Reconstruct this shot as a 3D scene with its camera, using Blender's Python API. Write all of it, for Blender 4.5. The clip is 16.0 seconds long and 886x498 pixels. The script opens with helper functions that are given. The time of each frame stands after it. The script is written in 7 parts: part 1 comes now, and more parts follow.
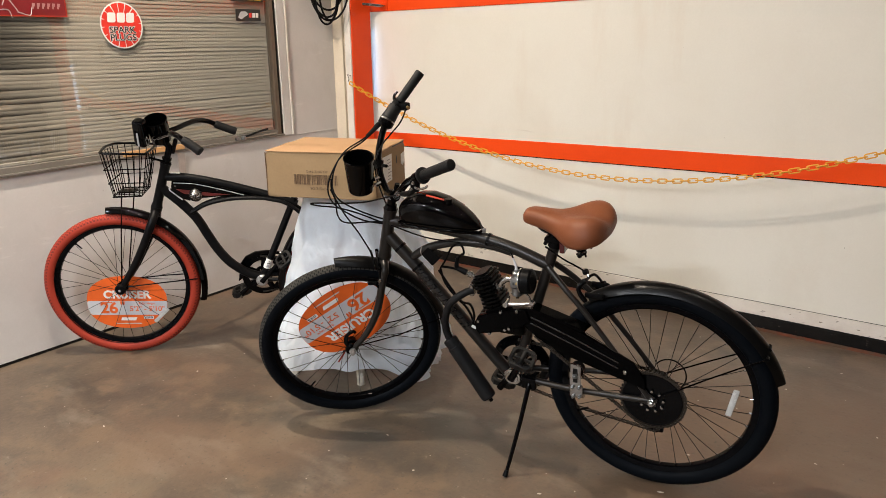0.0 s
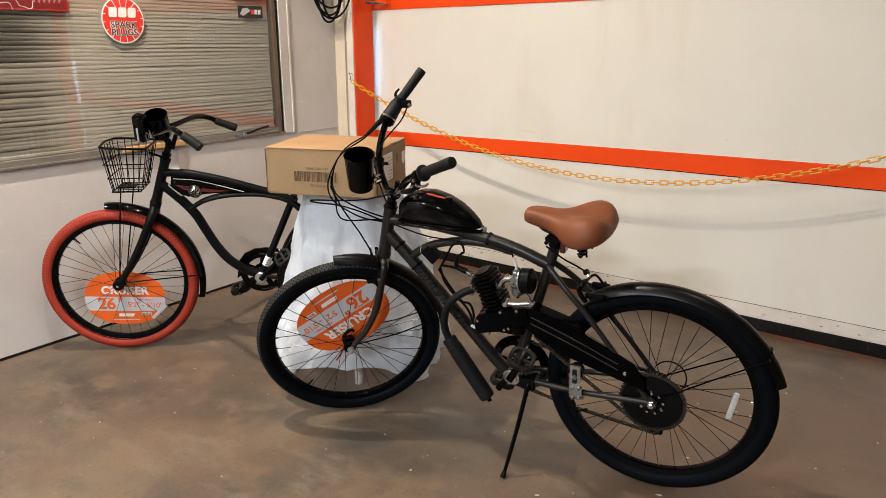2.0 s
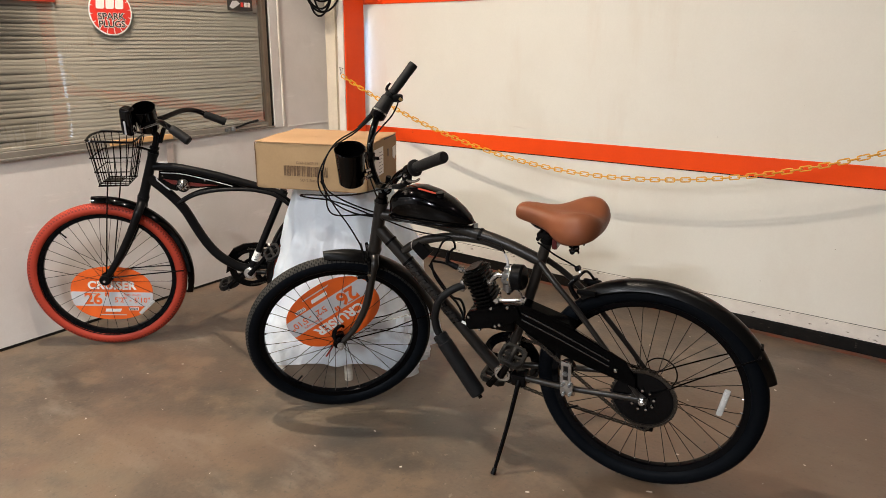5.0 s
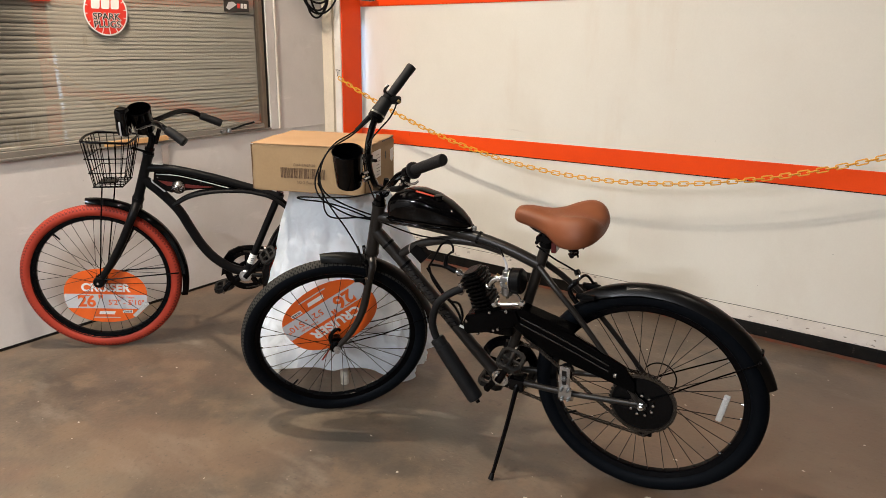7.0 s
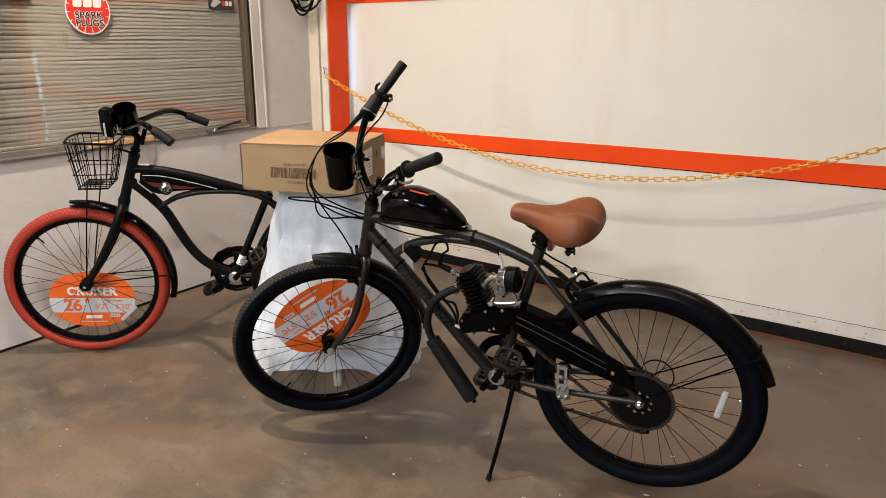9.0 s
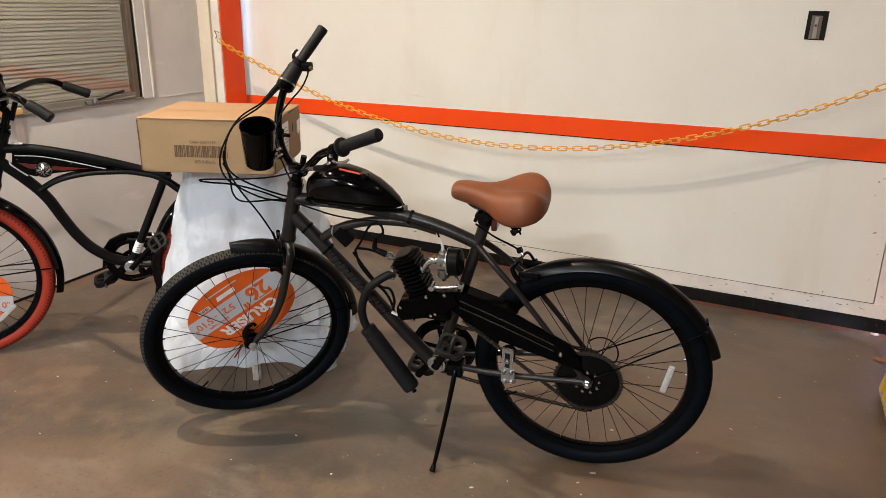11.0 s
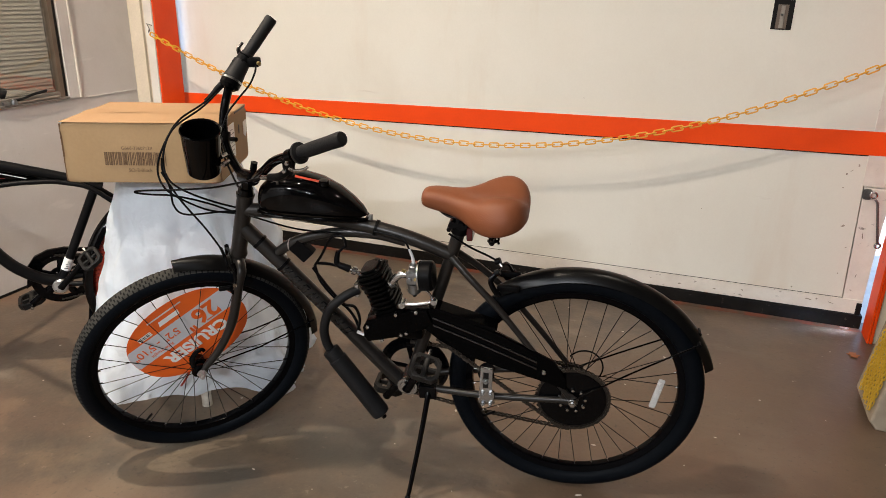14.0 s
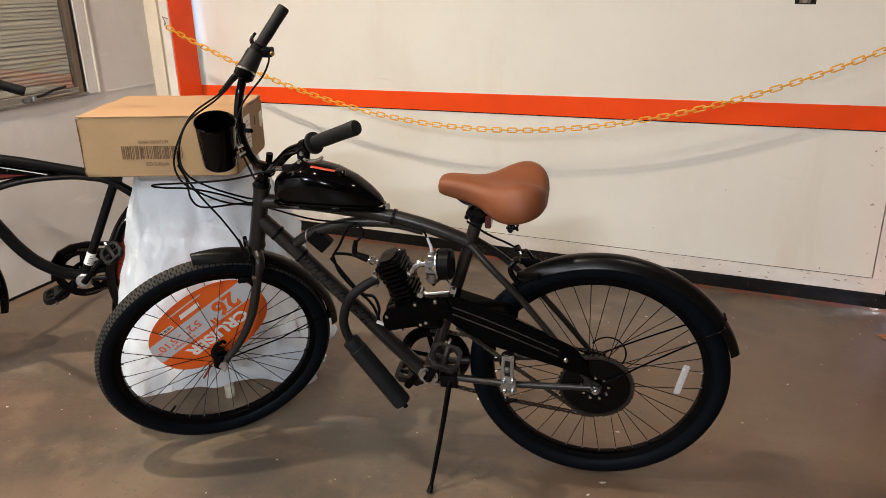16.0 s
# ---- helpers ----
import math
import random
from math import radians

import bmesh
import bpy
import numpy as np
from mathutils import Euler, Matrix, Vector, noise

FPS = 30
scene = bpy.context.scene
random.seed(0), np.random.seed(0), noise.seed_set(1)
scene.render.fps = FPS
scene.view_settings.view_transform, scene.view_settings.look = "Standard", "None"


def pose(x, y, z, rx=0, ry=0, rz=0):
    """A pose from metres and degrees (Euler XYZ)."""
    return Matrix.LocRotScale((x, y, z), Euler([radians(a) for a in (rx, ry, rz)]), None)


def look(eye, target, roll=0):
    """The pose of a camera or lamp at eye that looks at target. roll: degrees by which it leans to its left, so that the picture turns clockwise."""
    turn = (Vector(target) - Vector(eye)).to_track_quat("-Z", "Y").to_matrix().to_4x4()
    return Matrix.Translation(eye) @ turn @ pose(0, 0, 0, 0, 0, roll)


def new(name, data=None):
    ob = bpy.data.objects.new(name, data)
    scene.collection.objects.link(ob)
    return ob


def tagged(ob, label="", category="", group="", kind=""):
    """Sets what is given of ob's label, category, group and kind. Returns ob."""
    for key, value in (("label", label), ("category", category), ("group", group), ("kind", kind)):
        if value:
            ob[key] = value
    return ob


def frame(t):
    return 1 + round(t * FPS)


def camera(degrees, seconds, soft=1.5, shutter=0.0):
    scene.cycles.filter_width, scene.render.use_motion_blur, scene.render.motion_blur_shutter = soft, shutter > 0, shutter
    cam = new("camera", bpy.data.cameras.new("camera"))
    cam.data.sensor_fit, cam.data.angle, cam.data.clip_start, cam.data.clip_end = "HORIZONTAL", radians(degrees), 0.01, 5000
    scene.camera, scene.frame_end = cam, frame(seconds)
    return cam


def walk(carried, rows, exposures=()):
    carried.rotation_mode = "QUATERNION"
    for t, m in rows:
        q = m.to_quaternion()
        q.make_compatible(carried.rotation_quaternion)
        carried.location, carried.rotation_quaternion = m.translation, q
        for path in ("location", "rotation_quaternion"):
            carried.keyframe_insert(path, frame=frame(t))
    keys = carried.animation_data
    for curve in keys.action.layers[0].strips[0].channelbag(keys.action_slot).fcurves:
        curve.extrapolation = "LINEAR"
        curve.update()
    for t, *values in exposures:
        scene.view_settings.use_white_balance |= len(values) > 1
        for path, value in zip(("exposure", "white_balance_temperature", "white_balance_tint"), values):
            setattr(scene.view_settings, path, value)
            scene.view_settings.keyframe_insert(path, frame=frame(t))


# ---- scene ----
cam = camera(64.10, 16.0, soft=0.6)
# seconds, x, y, z, yaw, pitch, roll
ROWS = [
    (0.0, -0.0002, 0.0001, 1.3841, 36.334, -16.795, 0.539),
    (0.5, -0.0038, 0.0013, 1.3888, 36.090, -16.333, 0.704),
    (1.0, -0.0034, 0.0146, 1.3879, 35.490, -16.010, 0.490),
    (1.5, -0.0048, 0.0089, 1.3792, 35.735, -16.296, 0.016),
    (2.0, -0.0072, 0.0089, 1.3722, 36.517, -16.696, -0.107),
    (2.5, -0.0006, 0.0092, 1.3748, 37.472, -17.006, 0.217),
    (3.0, -0.0085, 0.0165, 1.3691, 37.476, -17.257, 0.026),
    (3.5, -0.0118, 0.0175, 1.3675, 36.895, -17.246, -0.337),
    (4.0, -0.0136, 0.0162, 1.3699, 36.402, -17.101, -0.563),
    (6.5, -0.0322, 0.0222, 1.3590, 35.271, -16.899, -0.583),
    (7.0, -0.0374, 0.0245, 1.3611, 35.432, -16.727, -0.924),
    (7.5, -0.0388, 0.0189, 1.3545, 35.770, -16.634, -1.050),
    (8.0, -0.0364, 0.0168, 1.3561, 35.808, -16.747, -0.860),
    (10.5, -0.2211, 0.0629, 1.3621, 27.250, -18.263, -0.768),
    (11.0, -0.2726, 0.0921, 1.3566, 24.940, -19.509, -1.348),
    (11.5, -0.3047, 0.2079, 1.3504, 24.775, -20.363, -1.925),
    (12.0, -0.3442, 0.2710, 1.3458, 24.613, -20.445, -1.387),
    (12.5, -0.4150, 0.2354, 1.3298, 22.035, -20.826, -0.662),
    (13.0, -0.4540, 0.2243, 1.3328, 19.728, -21.614, -0.566),
    (13.5, -0.4156, 0.2344, 1.3413, 20.043, -20.912, -1.102),
    (14.0, -0.4048, 0.2378, 1.3395, 20.319, -19.897, -1.260),
    (14.5, -0.4046, 0.2501, 1.3372, 20.363, -20.067, -1.083),
    (15.0, -0.4090, 0.2571, 1.3360, 20.897, -20.475, -0.726),
    (15.5, -0.4073, 0.2649, 1.3352, 21.400, -20.727, -0.102),
    (16.0, -0.4045, 0.2589, 1.3358, 21.564, -20.971, 0.362),
]
walk(cam, [(t, pose(x, y, z, 90 + pitch, roll, yaw)) for t, x, y, z, yaw, pitch, roll in ROWS])

# ---- light ----
world = bpy.data.worlds.new("sky")
scene.world = world
world.use_nodes = True
sky = world.node_tree.nodes.new("ShaderNodeTexSky")
sky.sky_type, sky.sun_disc = "NISHITA", False
sky.sun_elevation, sky.sun_rotation = radians(74), radians(180)
world.node_tree.links.new(sky.outputs[0], world.node_tree.nodes["Background"].inputs[0])
world.node_tree.nodes["Background"].inputs[1].default_value = 0.15
scene.view_settings.exposure = 2.07
CEIL = 3.15
# hanging round lamps: x, y, across, watts, colour
LAMPS = [
    (-1.55, 0.90, 0.05, 8.5, (1.0, 0.86, 0.69)),
    (-2.65, 1.15, 0.06, 22.0, (1.0, 0.86, 0.70)),
    (0.20, 1.90, 0.14, 2.8, (1.0, 0.89, 0.76)),
]
for lx, ly, across, watts, tint in LAMPS:
    data = bpy.data.lights.new("bulb", "AREA")
    data.shape, data.size, data.energy, data.color = "DISK", across, watts, tint
    new("bulb", data).matrix_world = pose(lx, ly, CEIL - 0.082)
# tube lamps further back: middle, length, width, watts, colour
TUBES = [(-0.35, -3.40, 0.6, 0.16, 79, (0.92, 0.965, 1.035)), (-2.55, -2.40, 0.6, 0.16, 40, (0.935, 0.965, 1.0))]
for lx, ly, along, wide, watts, tint in TUBES:
    data = bpy.data.lights.new("tube", "AREA")
    data.shape, data.size, data.size_y, data.energy, data.color = "RECTANGLE", along, wide, watts, tint
    new("tube", data).matrix_world = pose(lx, ly, CEIL - 0.082)
sun = bpy.data.lights.new("sun", "SUN")
sun.energy, sun.angle, sun.color = 5.0, radians(0.5), (0.60, 0.78, 1.0)
new("sun", sun).matrix_world = pose(0, 0, 12, 16, 0, 0)
# daylight of the open slit between the big door's free edge and its post
slit = bpy.data.lights.new("slit_daylight", "AREA")
slit.shape, slit.size, slit.size_y, slit.energy, slit.color, slit.spread = "RECTANGLE", 0.02, 0.05, 0.09, (0.50, 0.68, 1.0), radians(60)
new("slit_daylight", slit).matrix_world = look((0.357, 3.448, 0.035), (-0.50, 3.30, -0.03))
# daylight of the gap at its hinges, behind the corner post
gap = bpy.data.lights.new("hinge_daylight", "AREA")
gap.shape, gap.size, gap.size_y, gap.energy, gap.color, gap.spread = "RECTANGLE", 0.02, 0.42, 0.034, (0.42, 0.60, 1.0), radians(150)
new("hinge_daylight", gap).matrix_world = look((-3.135, 3.472, 1.22), (-2.90, 3.505, 1.22))


# ---- materials ----
def surf(name, col, rough=0.6, metal=0.0, col2=None, scale=6.0, amount=0.5, grain=90.0, bump=0.1, rvar=0.12, coat=0.0, sharp=(0.35, 0.65), fine=0.12, spec=0.5):
    """A painted, moulded or rolled surface: two scales of colour change, uneven gloss and fine relief."""
    m = bpy.data.materials.new(name)
    m.use_nodes = True
    t = m.node_tree
    b = t.nodes["Principled BSDF"]
    b.inputs["Metallic"].default_value = metal
    b.inputs["Coat Weight"].default_value = coat
    b.inputs["Specular IOR Level"].default_value = spec
    co = t.nodes.new("ShaderNodeTexCoord")
    big = t.nodes.new("ShaderNodeTexNoise")
    big.inputs["Scale"].default_value, big.inputs["Detail"].default_value, big.inputs["Roughness"].default_value = scale, 6, 0.62
    small = t.nodes.new("ShaderNodeTexNoise")
    small.inputs["Scale"].default_value, small.inputs["Detail"].default_value = grain, 4
    for n in (big, small):
        t.links.new(co.outputs["Object"], n.inputs["Vector"])
    ramp = t.nodes.new("ShaderNodeMapRange")
    ramp.inputs["From Min"].default_value, ramp.inputs["From Max"].default_value, ramp.inputs["To Max"].default_value = sharp[0], sharp[1], amount
    t.links.new(big.outputs["Fac"], ramp.inputs["Value"])
    mix = t.nodes.new("ShaderNodeMix")
    mix.data_type = "RGBA"
    mix.inputs["A"].default_value = (*col, 1)
    mix.inputs["B"].default_value = (*(col2 or tuple(c * 0.7 for c in col)), 1)
    t.links.new(ramp.outputs["Result"], mix.inputs["Factor"])
    hsv = t.nodes.new("ShaderNodeHueSaturation")
    vr = t.nodes.new("ShaderNodeMapRange")
    vr.inputs["To Min"].default_value, vr.inputs["To Max"].default_value = 1 - fine, 1 + fine
    t.links.new(small.outputs["Fac"], vr.inputs["Value"])
    t.links.new(vr.outputs["Result"], hsv.inputs["Value"])
    t.links.new(mix.outputs["Result"], hsv.inputs["Color"])
    t.links.new(hsv.outputs["Color"], b.inputs["Base Color"])
    rr = t.nodes.new("ShaderNodeMapRange")
    rr.inputs["To Min"].default_value, rr.inputs["To Max"].default_value = max(0.02, rough - rvar), min(1, rough + rvar)
    t.links.new(big.outputs["Fac"], rr.inputs["Value"])
    t.links.new(rr.outputs["Result"], b.inputs["Roughness"])
    if bump:
        bp = t.nodes.new("ShaderNodeBump")
        bp.inputs["Strength"].default_value, bp.inputs["Distance"].default_value = bump, 0.004
        t.links.new(small.outputs["Fac"], bp.inputs["Height"])
        t.links.new(bp.outputs["Normal"], b.inputs["Normal"])
    return m


def extra_layer(m, col, scale, lo, hi, amount, stretch=(1, 1, 1), kind="noise", detail=8):
    """Adds marks with a shape of their own (stains, scuffs, specks) over the colour of m."""
    t = m.node_tree
    b = t.nodes["Principled BSDF"]
    old = b.inputs["Base Color"].links[0].from_socket
    co = t.nodes.new("ShaderNodeTexCoord")
    mp = t.nodes.new("ShaderNodeMapping")
    mp.inputs["Scale"].default_value = stretch
    mp.inputs["Location"].default_value = (scale * 0.37, lo * 11, hi * 7)
    t.links.new(co.outputs["Object"], mp.inputs["Vector"])
    n = t.nodes.new("ShaderNodeTexNoise" if kind == "noise" else "ShaderNodeTexVoronoi")
    n.inputs["Scale"].default_value = scale
    if kind == "noise":
        n.inputs["Detail"].default_value, n.inputs["Roughness"].default_value = detail, 0.6
    t.links.new(mp.outputs["Vector"], n.inputs["Vector"])
    r = t.nodes.new("ShaderNodeMapRange")
    r.inputs["From Min"].default_value, r.inputs["From Max"].default_value, r.inputs["To Max"].default_value = lo, hi, amount
    t.links.new(n.outputs["Fac" if kind == "noise" else "Distance"], r.inputs["Value"])
    mix = t.nodes.new("ShaderNodeMix")
    mix.data_type = "RGBA"
    mix.inputs["B"].default_value = (*col, 1)
    t.links.new(r.outputs["Result"], mix.inputs["Factor"])
    t.links.new(old, mix.inputs["A"])
    t.links.new(mix.outputs["Result"], b.inputs["Base Color"])
    return m


def stain_or_shade(m, x, y, wide, deep, turn, col, amount, rag=0.5):
    """One patch with a ragged edge, for stains and painted shade, on the floor material m: its middle, half sizes and
    turn in degrees.
    """
    t = m.node_tree
    b = t.nodes["Principled BSDF"]
    old = b.inputs["Base Color"].links[0].from_socket
    co, mp = t.nodes.new("ShaderNodeTexCoord"), t.nodes.new("ShaderNodeMapping")
    mp.vector_type = "TEXTURE"
    mp.inputs["Location"].default_value, mp.inputs["Rotation"].default_value, mp.inputs["Scale"].default_value = (x, y, 0), (0, 0, radians(turn)), (wide, deep, 1)
    n = t.nodes.new("ShaderNodeTexNoise")
    n.inputs["Scale"].default_value, n.inputs["Detail"].default_value = 1.7, 6
    off, sub, dist, r, mix = t.nodes.new("ShaderNodeVectorMath"), t.nodes.new("ShaderNodeVectorMath"), t.nodes.new("ShaderNodeVectorMath"), t.nodes.new("ShaderNodeMapRange"), t.nodes.new("ShaderNodeMix")
    off.operation, off.inputs[1].default_value, off.inputs[2].default_value = "MULTIPLY_ADD", (2 * rag, 2 * rag, 0), (-rag, -rag, 0)
    sub.operation, dist.operation, mix.data_type = "ADD", "LENGTH", "RGBA"
    r.interpolation_type = "SMOOTHSTEP"
    r.inputs["From Min"].default_value, r.inputs["From Max"].default_value, r.inputs["To Min"].default_value, r.inputs["To Max"].default_value = 0.45, 1.1, amount, 0.0
    mix.inputs["B"].default_value = (*col, 1)
    for p, q in ((co.outputs["Object"], mp.inputs["Vector"]), (mp.outputs[0], n.inputs["Vector"]), (n.outputs["Color"], off.inputs[0]), (mp.outputs[0], sub.inputs[0]), (off.outputs[0], sub.inputs[1]),
                 (sub.outputs[0], dist.inputs[0]), (dist.outputs["Value"], r.inputs["Value"]), (r.outputs["Result"], mix.inputs["Factor"]), (old, mix.inputs["A"]), (mix.outputs["Result"], b.inputs["Base Color"])):
        t.links.new(p, q)
    return m


FLOOR = surf("worn_concrete", (0.120, 0.087, 0.060), 0.40, 0, (0.074, 0.054, 0.039), 1.1, 1.0, 60, 0.22, 0.16, fine=0.22)
extra_layer(FLOOR, (0.146, 0.114, 0.078), 0.9, 0.50, 0.62, 0.8, (1.6, 0.7, 1))
extra_layer(FLOOR, (0.034, 0.029, 0.024), 2.6, 0.53, 0.66, 0.50)
extra_layer(FLOOR, (0.155, 0.107, 0.068), 5.2, 0.50, 0.62, 0.6)
extra_layer(FLOOR, (0.050, 0.045, 0.036), 4.1, 0.54, 0.70, 0.42, (1, 1.5, 1))
extra_layer(FLOOR, (0.21, 0.175, 0.135), 2.2, 0.58, 0.70, 0.50, (1, 2.2, 1))
extra_layer(FLOOR, (0.140, 0.078, 0.050), 1.5, 0.54, 0.68, 0.5)
extra_layer(FLOOR, (0.046, 0.037, 0.029), 13, 0.64, 0.72, 0.55)
extra_layer(FLOOR, (0.25, 0.21, 0.165), 30, 0.66, 0.72, 0.55)
extra_layer(FLOOR, (0.036, 0.030, 0.024), 44, 0.67, 0.73, 0.6)
# first two paint the engine's and size card's cast shade; the rest are darker patches
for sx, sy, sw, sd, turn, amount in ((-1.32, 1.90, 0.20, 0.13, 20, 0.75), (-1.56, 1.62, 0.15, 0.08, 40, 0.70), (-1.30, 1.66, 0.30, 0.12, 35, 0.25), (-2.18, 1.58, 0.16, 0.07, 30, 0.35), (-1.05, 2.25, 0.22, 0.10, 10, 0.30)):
    stain_or_shade(FLOOR, sx, sy, sw, sd, turn, (0.040, 0.037, 0.031), amount)
for sx, sy, sw, sd, turn, amount in ((-1.95, 1.28, 0.50, 0.22, 30, 0.45),):
    stain_or_shade(FLOOR, sx, sy, sw, sd, turn, (0.150, 0.094, 0.060), amount)
# the smoother, darker rust-brown stretch towards the door, and the greener, darker one under the engine
for sx, sy, sw, sd, turn, amount in ((-0.25, 2.35, 1.00, 0.75, 15, 0.62), (0.20, 3.00, 0.80, 0.40, 0, 0.35)):
    stain_or_shade(FLOOR, sx, sy, sw, sd, turn, (0.112, 0.067, 0.041), amount)
stain_or_shade(FLOOR, -1.20, 1.95, 0.42, 0.26, 15, (0.080, 0.074, 0.058), 0.35)
extra_layer(FLOOR, (0.052, 0.042, 0.032), 70, 0.59, 0.68, 0.5)
extra_layer(FLOOR, (0.17, 0.13, 0.092), 60, 0.64, 0.72, 0.4)
WALL = surf("grey_wall_paint", (0.60, 0.575, 0.56), 0.55, 0, (0.50, 0.475, 0.46), 2.0, 0.6, 120, 0.06, fine=0.04)
extra_layer(WALL, (0.30, 0.27, 0.25), 26, 0.70, 0.76, 0.6)
extra_layer(WALL, (0.42, 0.39, 0.37), 1.6, 0.55, 0.72, 0.45)
extra_layer(WALL, (0.45, 0.42, 0.40), 5.5, 0.56, 0.72, 0.45, (1, 1, 0.6))
extra_layer(WALL, (0.70, 0.67, 0.65), 9, 0.62, 0.72, 0.5, (1, 0.5, 2.5))
DOOR = surf("cream_door_paint", (0.725, 0.71, 0.645), 0.5, 0, (0.67, 0.645, 0.575), 1.4, 0.7, 140, 0.05, fine=0.03)
extra_layer(DOOR, (0.58, 0.53, 0.45), 2.2, 0.55, 0.75, 0.4, (1, 1, 0.6))
extra_layer(DOOR, (0.60, 0.50, 0.40), 1.3, 0.58, 0.74, 0.45, (2.2, 1, 0.35))
extra_layer(DOOR, (0.45, 0.40, 0.34), 7, 0.68, 0.80, 0.5, (0.4, 1, 3))
extra_layer(DOOR, (0.30, 0.25, 0.20), 34, 0.73, 0.78, 0.7)
SCUFF = surf("scuffed_white_paint", (0.74, 0.70, 0.64), 0.5, 0, (0.55, 0.50, 0.45), 5, 0.7, 140, 0.1, fine=0.04)
extra_layer(SCUFF, (0.16, 0.13, 0.11), 20, 0.64, 0.70, 0.8, (1, 1, 2))
CHIP = surf("grey_bare_chip", (0.34, 0.29, 0.24), 0.7, 0, (0.09, 0.075, 0.06), 60, 0.8, 160, 0.2)
BEIGE = surf("old_beige_paint", (0.68, 0.60, 0.48), 0.55, 0, (0.56, 0.48, 0.38), 4, 0.6, 120, 0.1)
extra_layer(BEIGE, (0.25, 0.20, 0.16), 26, 0.68, 0.74, 0.7, (1, 1, 0.4))
ORANGE = surf("orange_enamel", (0.84, 0.074, 0.006), 0.42, 0, (0.70, 0.052, 0.005), 3, 0.6, 120, 0.08, fine=0.05, spec=0.22)
extra_layer(ORANGE, (0.16, 0.03, 0.012), 24, 0.69, 0.74, 0.8, (1, 1, 0.6))
REDLINE = surf("faded_floor_paint", (0.25, 0.050, 0.022), 0.6, 0, (0.11, 0.070, 0.048), 7, 0.95, 90, 0.15)
extra_layer(REDLINE, (0.10, 0.076, 0.055), 16, 0.46, 0.58, 0.9)
RUBBER_SEAL = surf("black_rubber_seal", (0.0052, 0.0048, 0.0046), 0.6, 0, (0.013, 0.0115, 0.0105), 12, 0.7, 90, 0.25, spec=0.14)
extra_layer(RUBBER_SEAL, (0.085, 0.070, 0.055), 46, 0.62, 0.70, 0.7)
CEILING = surf("ceiling_paint", (0.30, 0.28, 0.26), 0.7)
ENAMEL = surf("white_lamp_enamel", (0.72, 0.70, 0.66), 0.4)
# for the unseen walls, kept dark so little light bounces or mirrors back
DIM = surf("dark_unseen_wall", (0.085, 0.078, 0.070), 0.8, 0, (0.05, 0.045, 0.04), 1.2, 0.7)
DARKROOM = surf("office_wall", (0.30, 0.27, 0.24), 0.8)
DULLALU = surf("dull_aluminium_frame", (0.30, 0.265, 0.225), 0.42, 0.35, (0.21, 0.18, 0.15), 9, 0.7, 120, 0.1)
SILL = surf("dirty_grey_sill", (0.215, 0.195, 0.170), 0.45, 0.2, (0.15, 0.135, 0.115), 7, 0.7, 120, 0.1)
BRONZE = surf("bronze_window_frame", (0.15, 0.112, 0.082), 0.4, 0.35, (0.10, 0.075, 0.056), 9, 0.7, 120, 0.1)
SLAT = surf("aged_white_slat", (0.350, 0.310, 0.262), 0.5, 0, (0.295, 0.258, 0.214), 3, 0.7, 60, 0.0, fine=0.06)
TYRE = surf("black_tyre_rubber", (0.0024, 0.0034, 0.0050), 0.52, 0, (0.0038, 0.0048, 0.0064), 14, 0.6, 300, 0.15, spec=0.05)
TREAD = surf("dusty_tread_rubber", (0.046, 0.043, 0.038), 0.8, 0, (0.022, 0.0205, 0.018), 24, 0.8, 300, 0.25, spec=0.12)
GROOVE = surf("tread_groove_rubber", (0.0090, 0.0085, 0.0078), 0.8, 0, (0.005, 0.005, 0.005), 24, 0.8, 300, 0.25, spec=0.08)
REDGROOVE = surf("dark_red_tread", (0.15, 0.018, 0.010), 0.7, 0, (0.11, 0.014, 0.009), 14, 0.6, 300, 0.15, spec=0.25)
REDTYRE = surf("brick_red_tyre_rubber", (0.335, 0.036, 0.017), 0.6, 0, (0.27, 0.028, 0.014), 10, 0.6, 300, 0.15, spec=0.25)
RIM = surf("black_anodised_rim", (0.0016, 0.0016, 0.002), 0.20, 0.0, rvar=0.07, bump=0, spec=0.06)
FRAME = surf("charcoal_frame_paint", (0.0168, 0.0145, 0.0127), 0.34, 0.3, (0.0125, 0.0108, 0.0095), 8, 0.5, 500, 0.08, 0.06, fine=0.15, spec=0.45)
MUDGUARD = surf("satin_black_enamel", (0.0016, 0.0015, 0.0015), 0.32, 0, (0.0034, 0.0032, 0.003), 10, 0.5, 300, 0.05, 0.05, spec=0.24)
MATTE = surf("matte_black_frame_paint", (0.0028, 0.0028, 0.0032), 0.4, 0.0, (0.0045, 0.0045, 0.005), 8, 0.5, 400, 0.08, spec=0.12)
GLOSS = surf("gloss_black_enamel", (0.0010, 0.0010, 0.0012), 0.05, 0, rvar=0.02, bump=0, spec=0.16)
PRESSED = surf("polished_black_enamel", (0.0012, 0.0012, 0.0014), 0.14, 0, rvar=0.03, bump=0, spec=1.0)
JET = surf("jet_black_enamel", (0.0008, 0.0008, 0.0009), 0.14, 0, rvar=0.04, bump=0, spec=0.04)
SATIN = surf("satin_black_metal", (0.0014, 0.0014, 0.0017), 0.20, 0.0, rvar=0.06, bump=0.04, spec=0.11)
PLASTIC = surf("black_plastic", (0.0026, 0.0026, 0.0028), 0.4, 0, (0.0046, 0.0046, 0.005), 20, 0.5, 260, 0.12, spec=0.06)
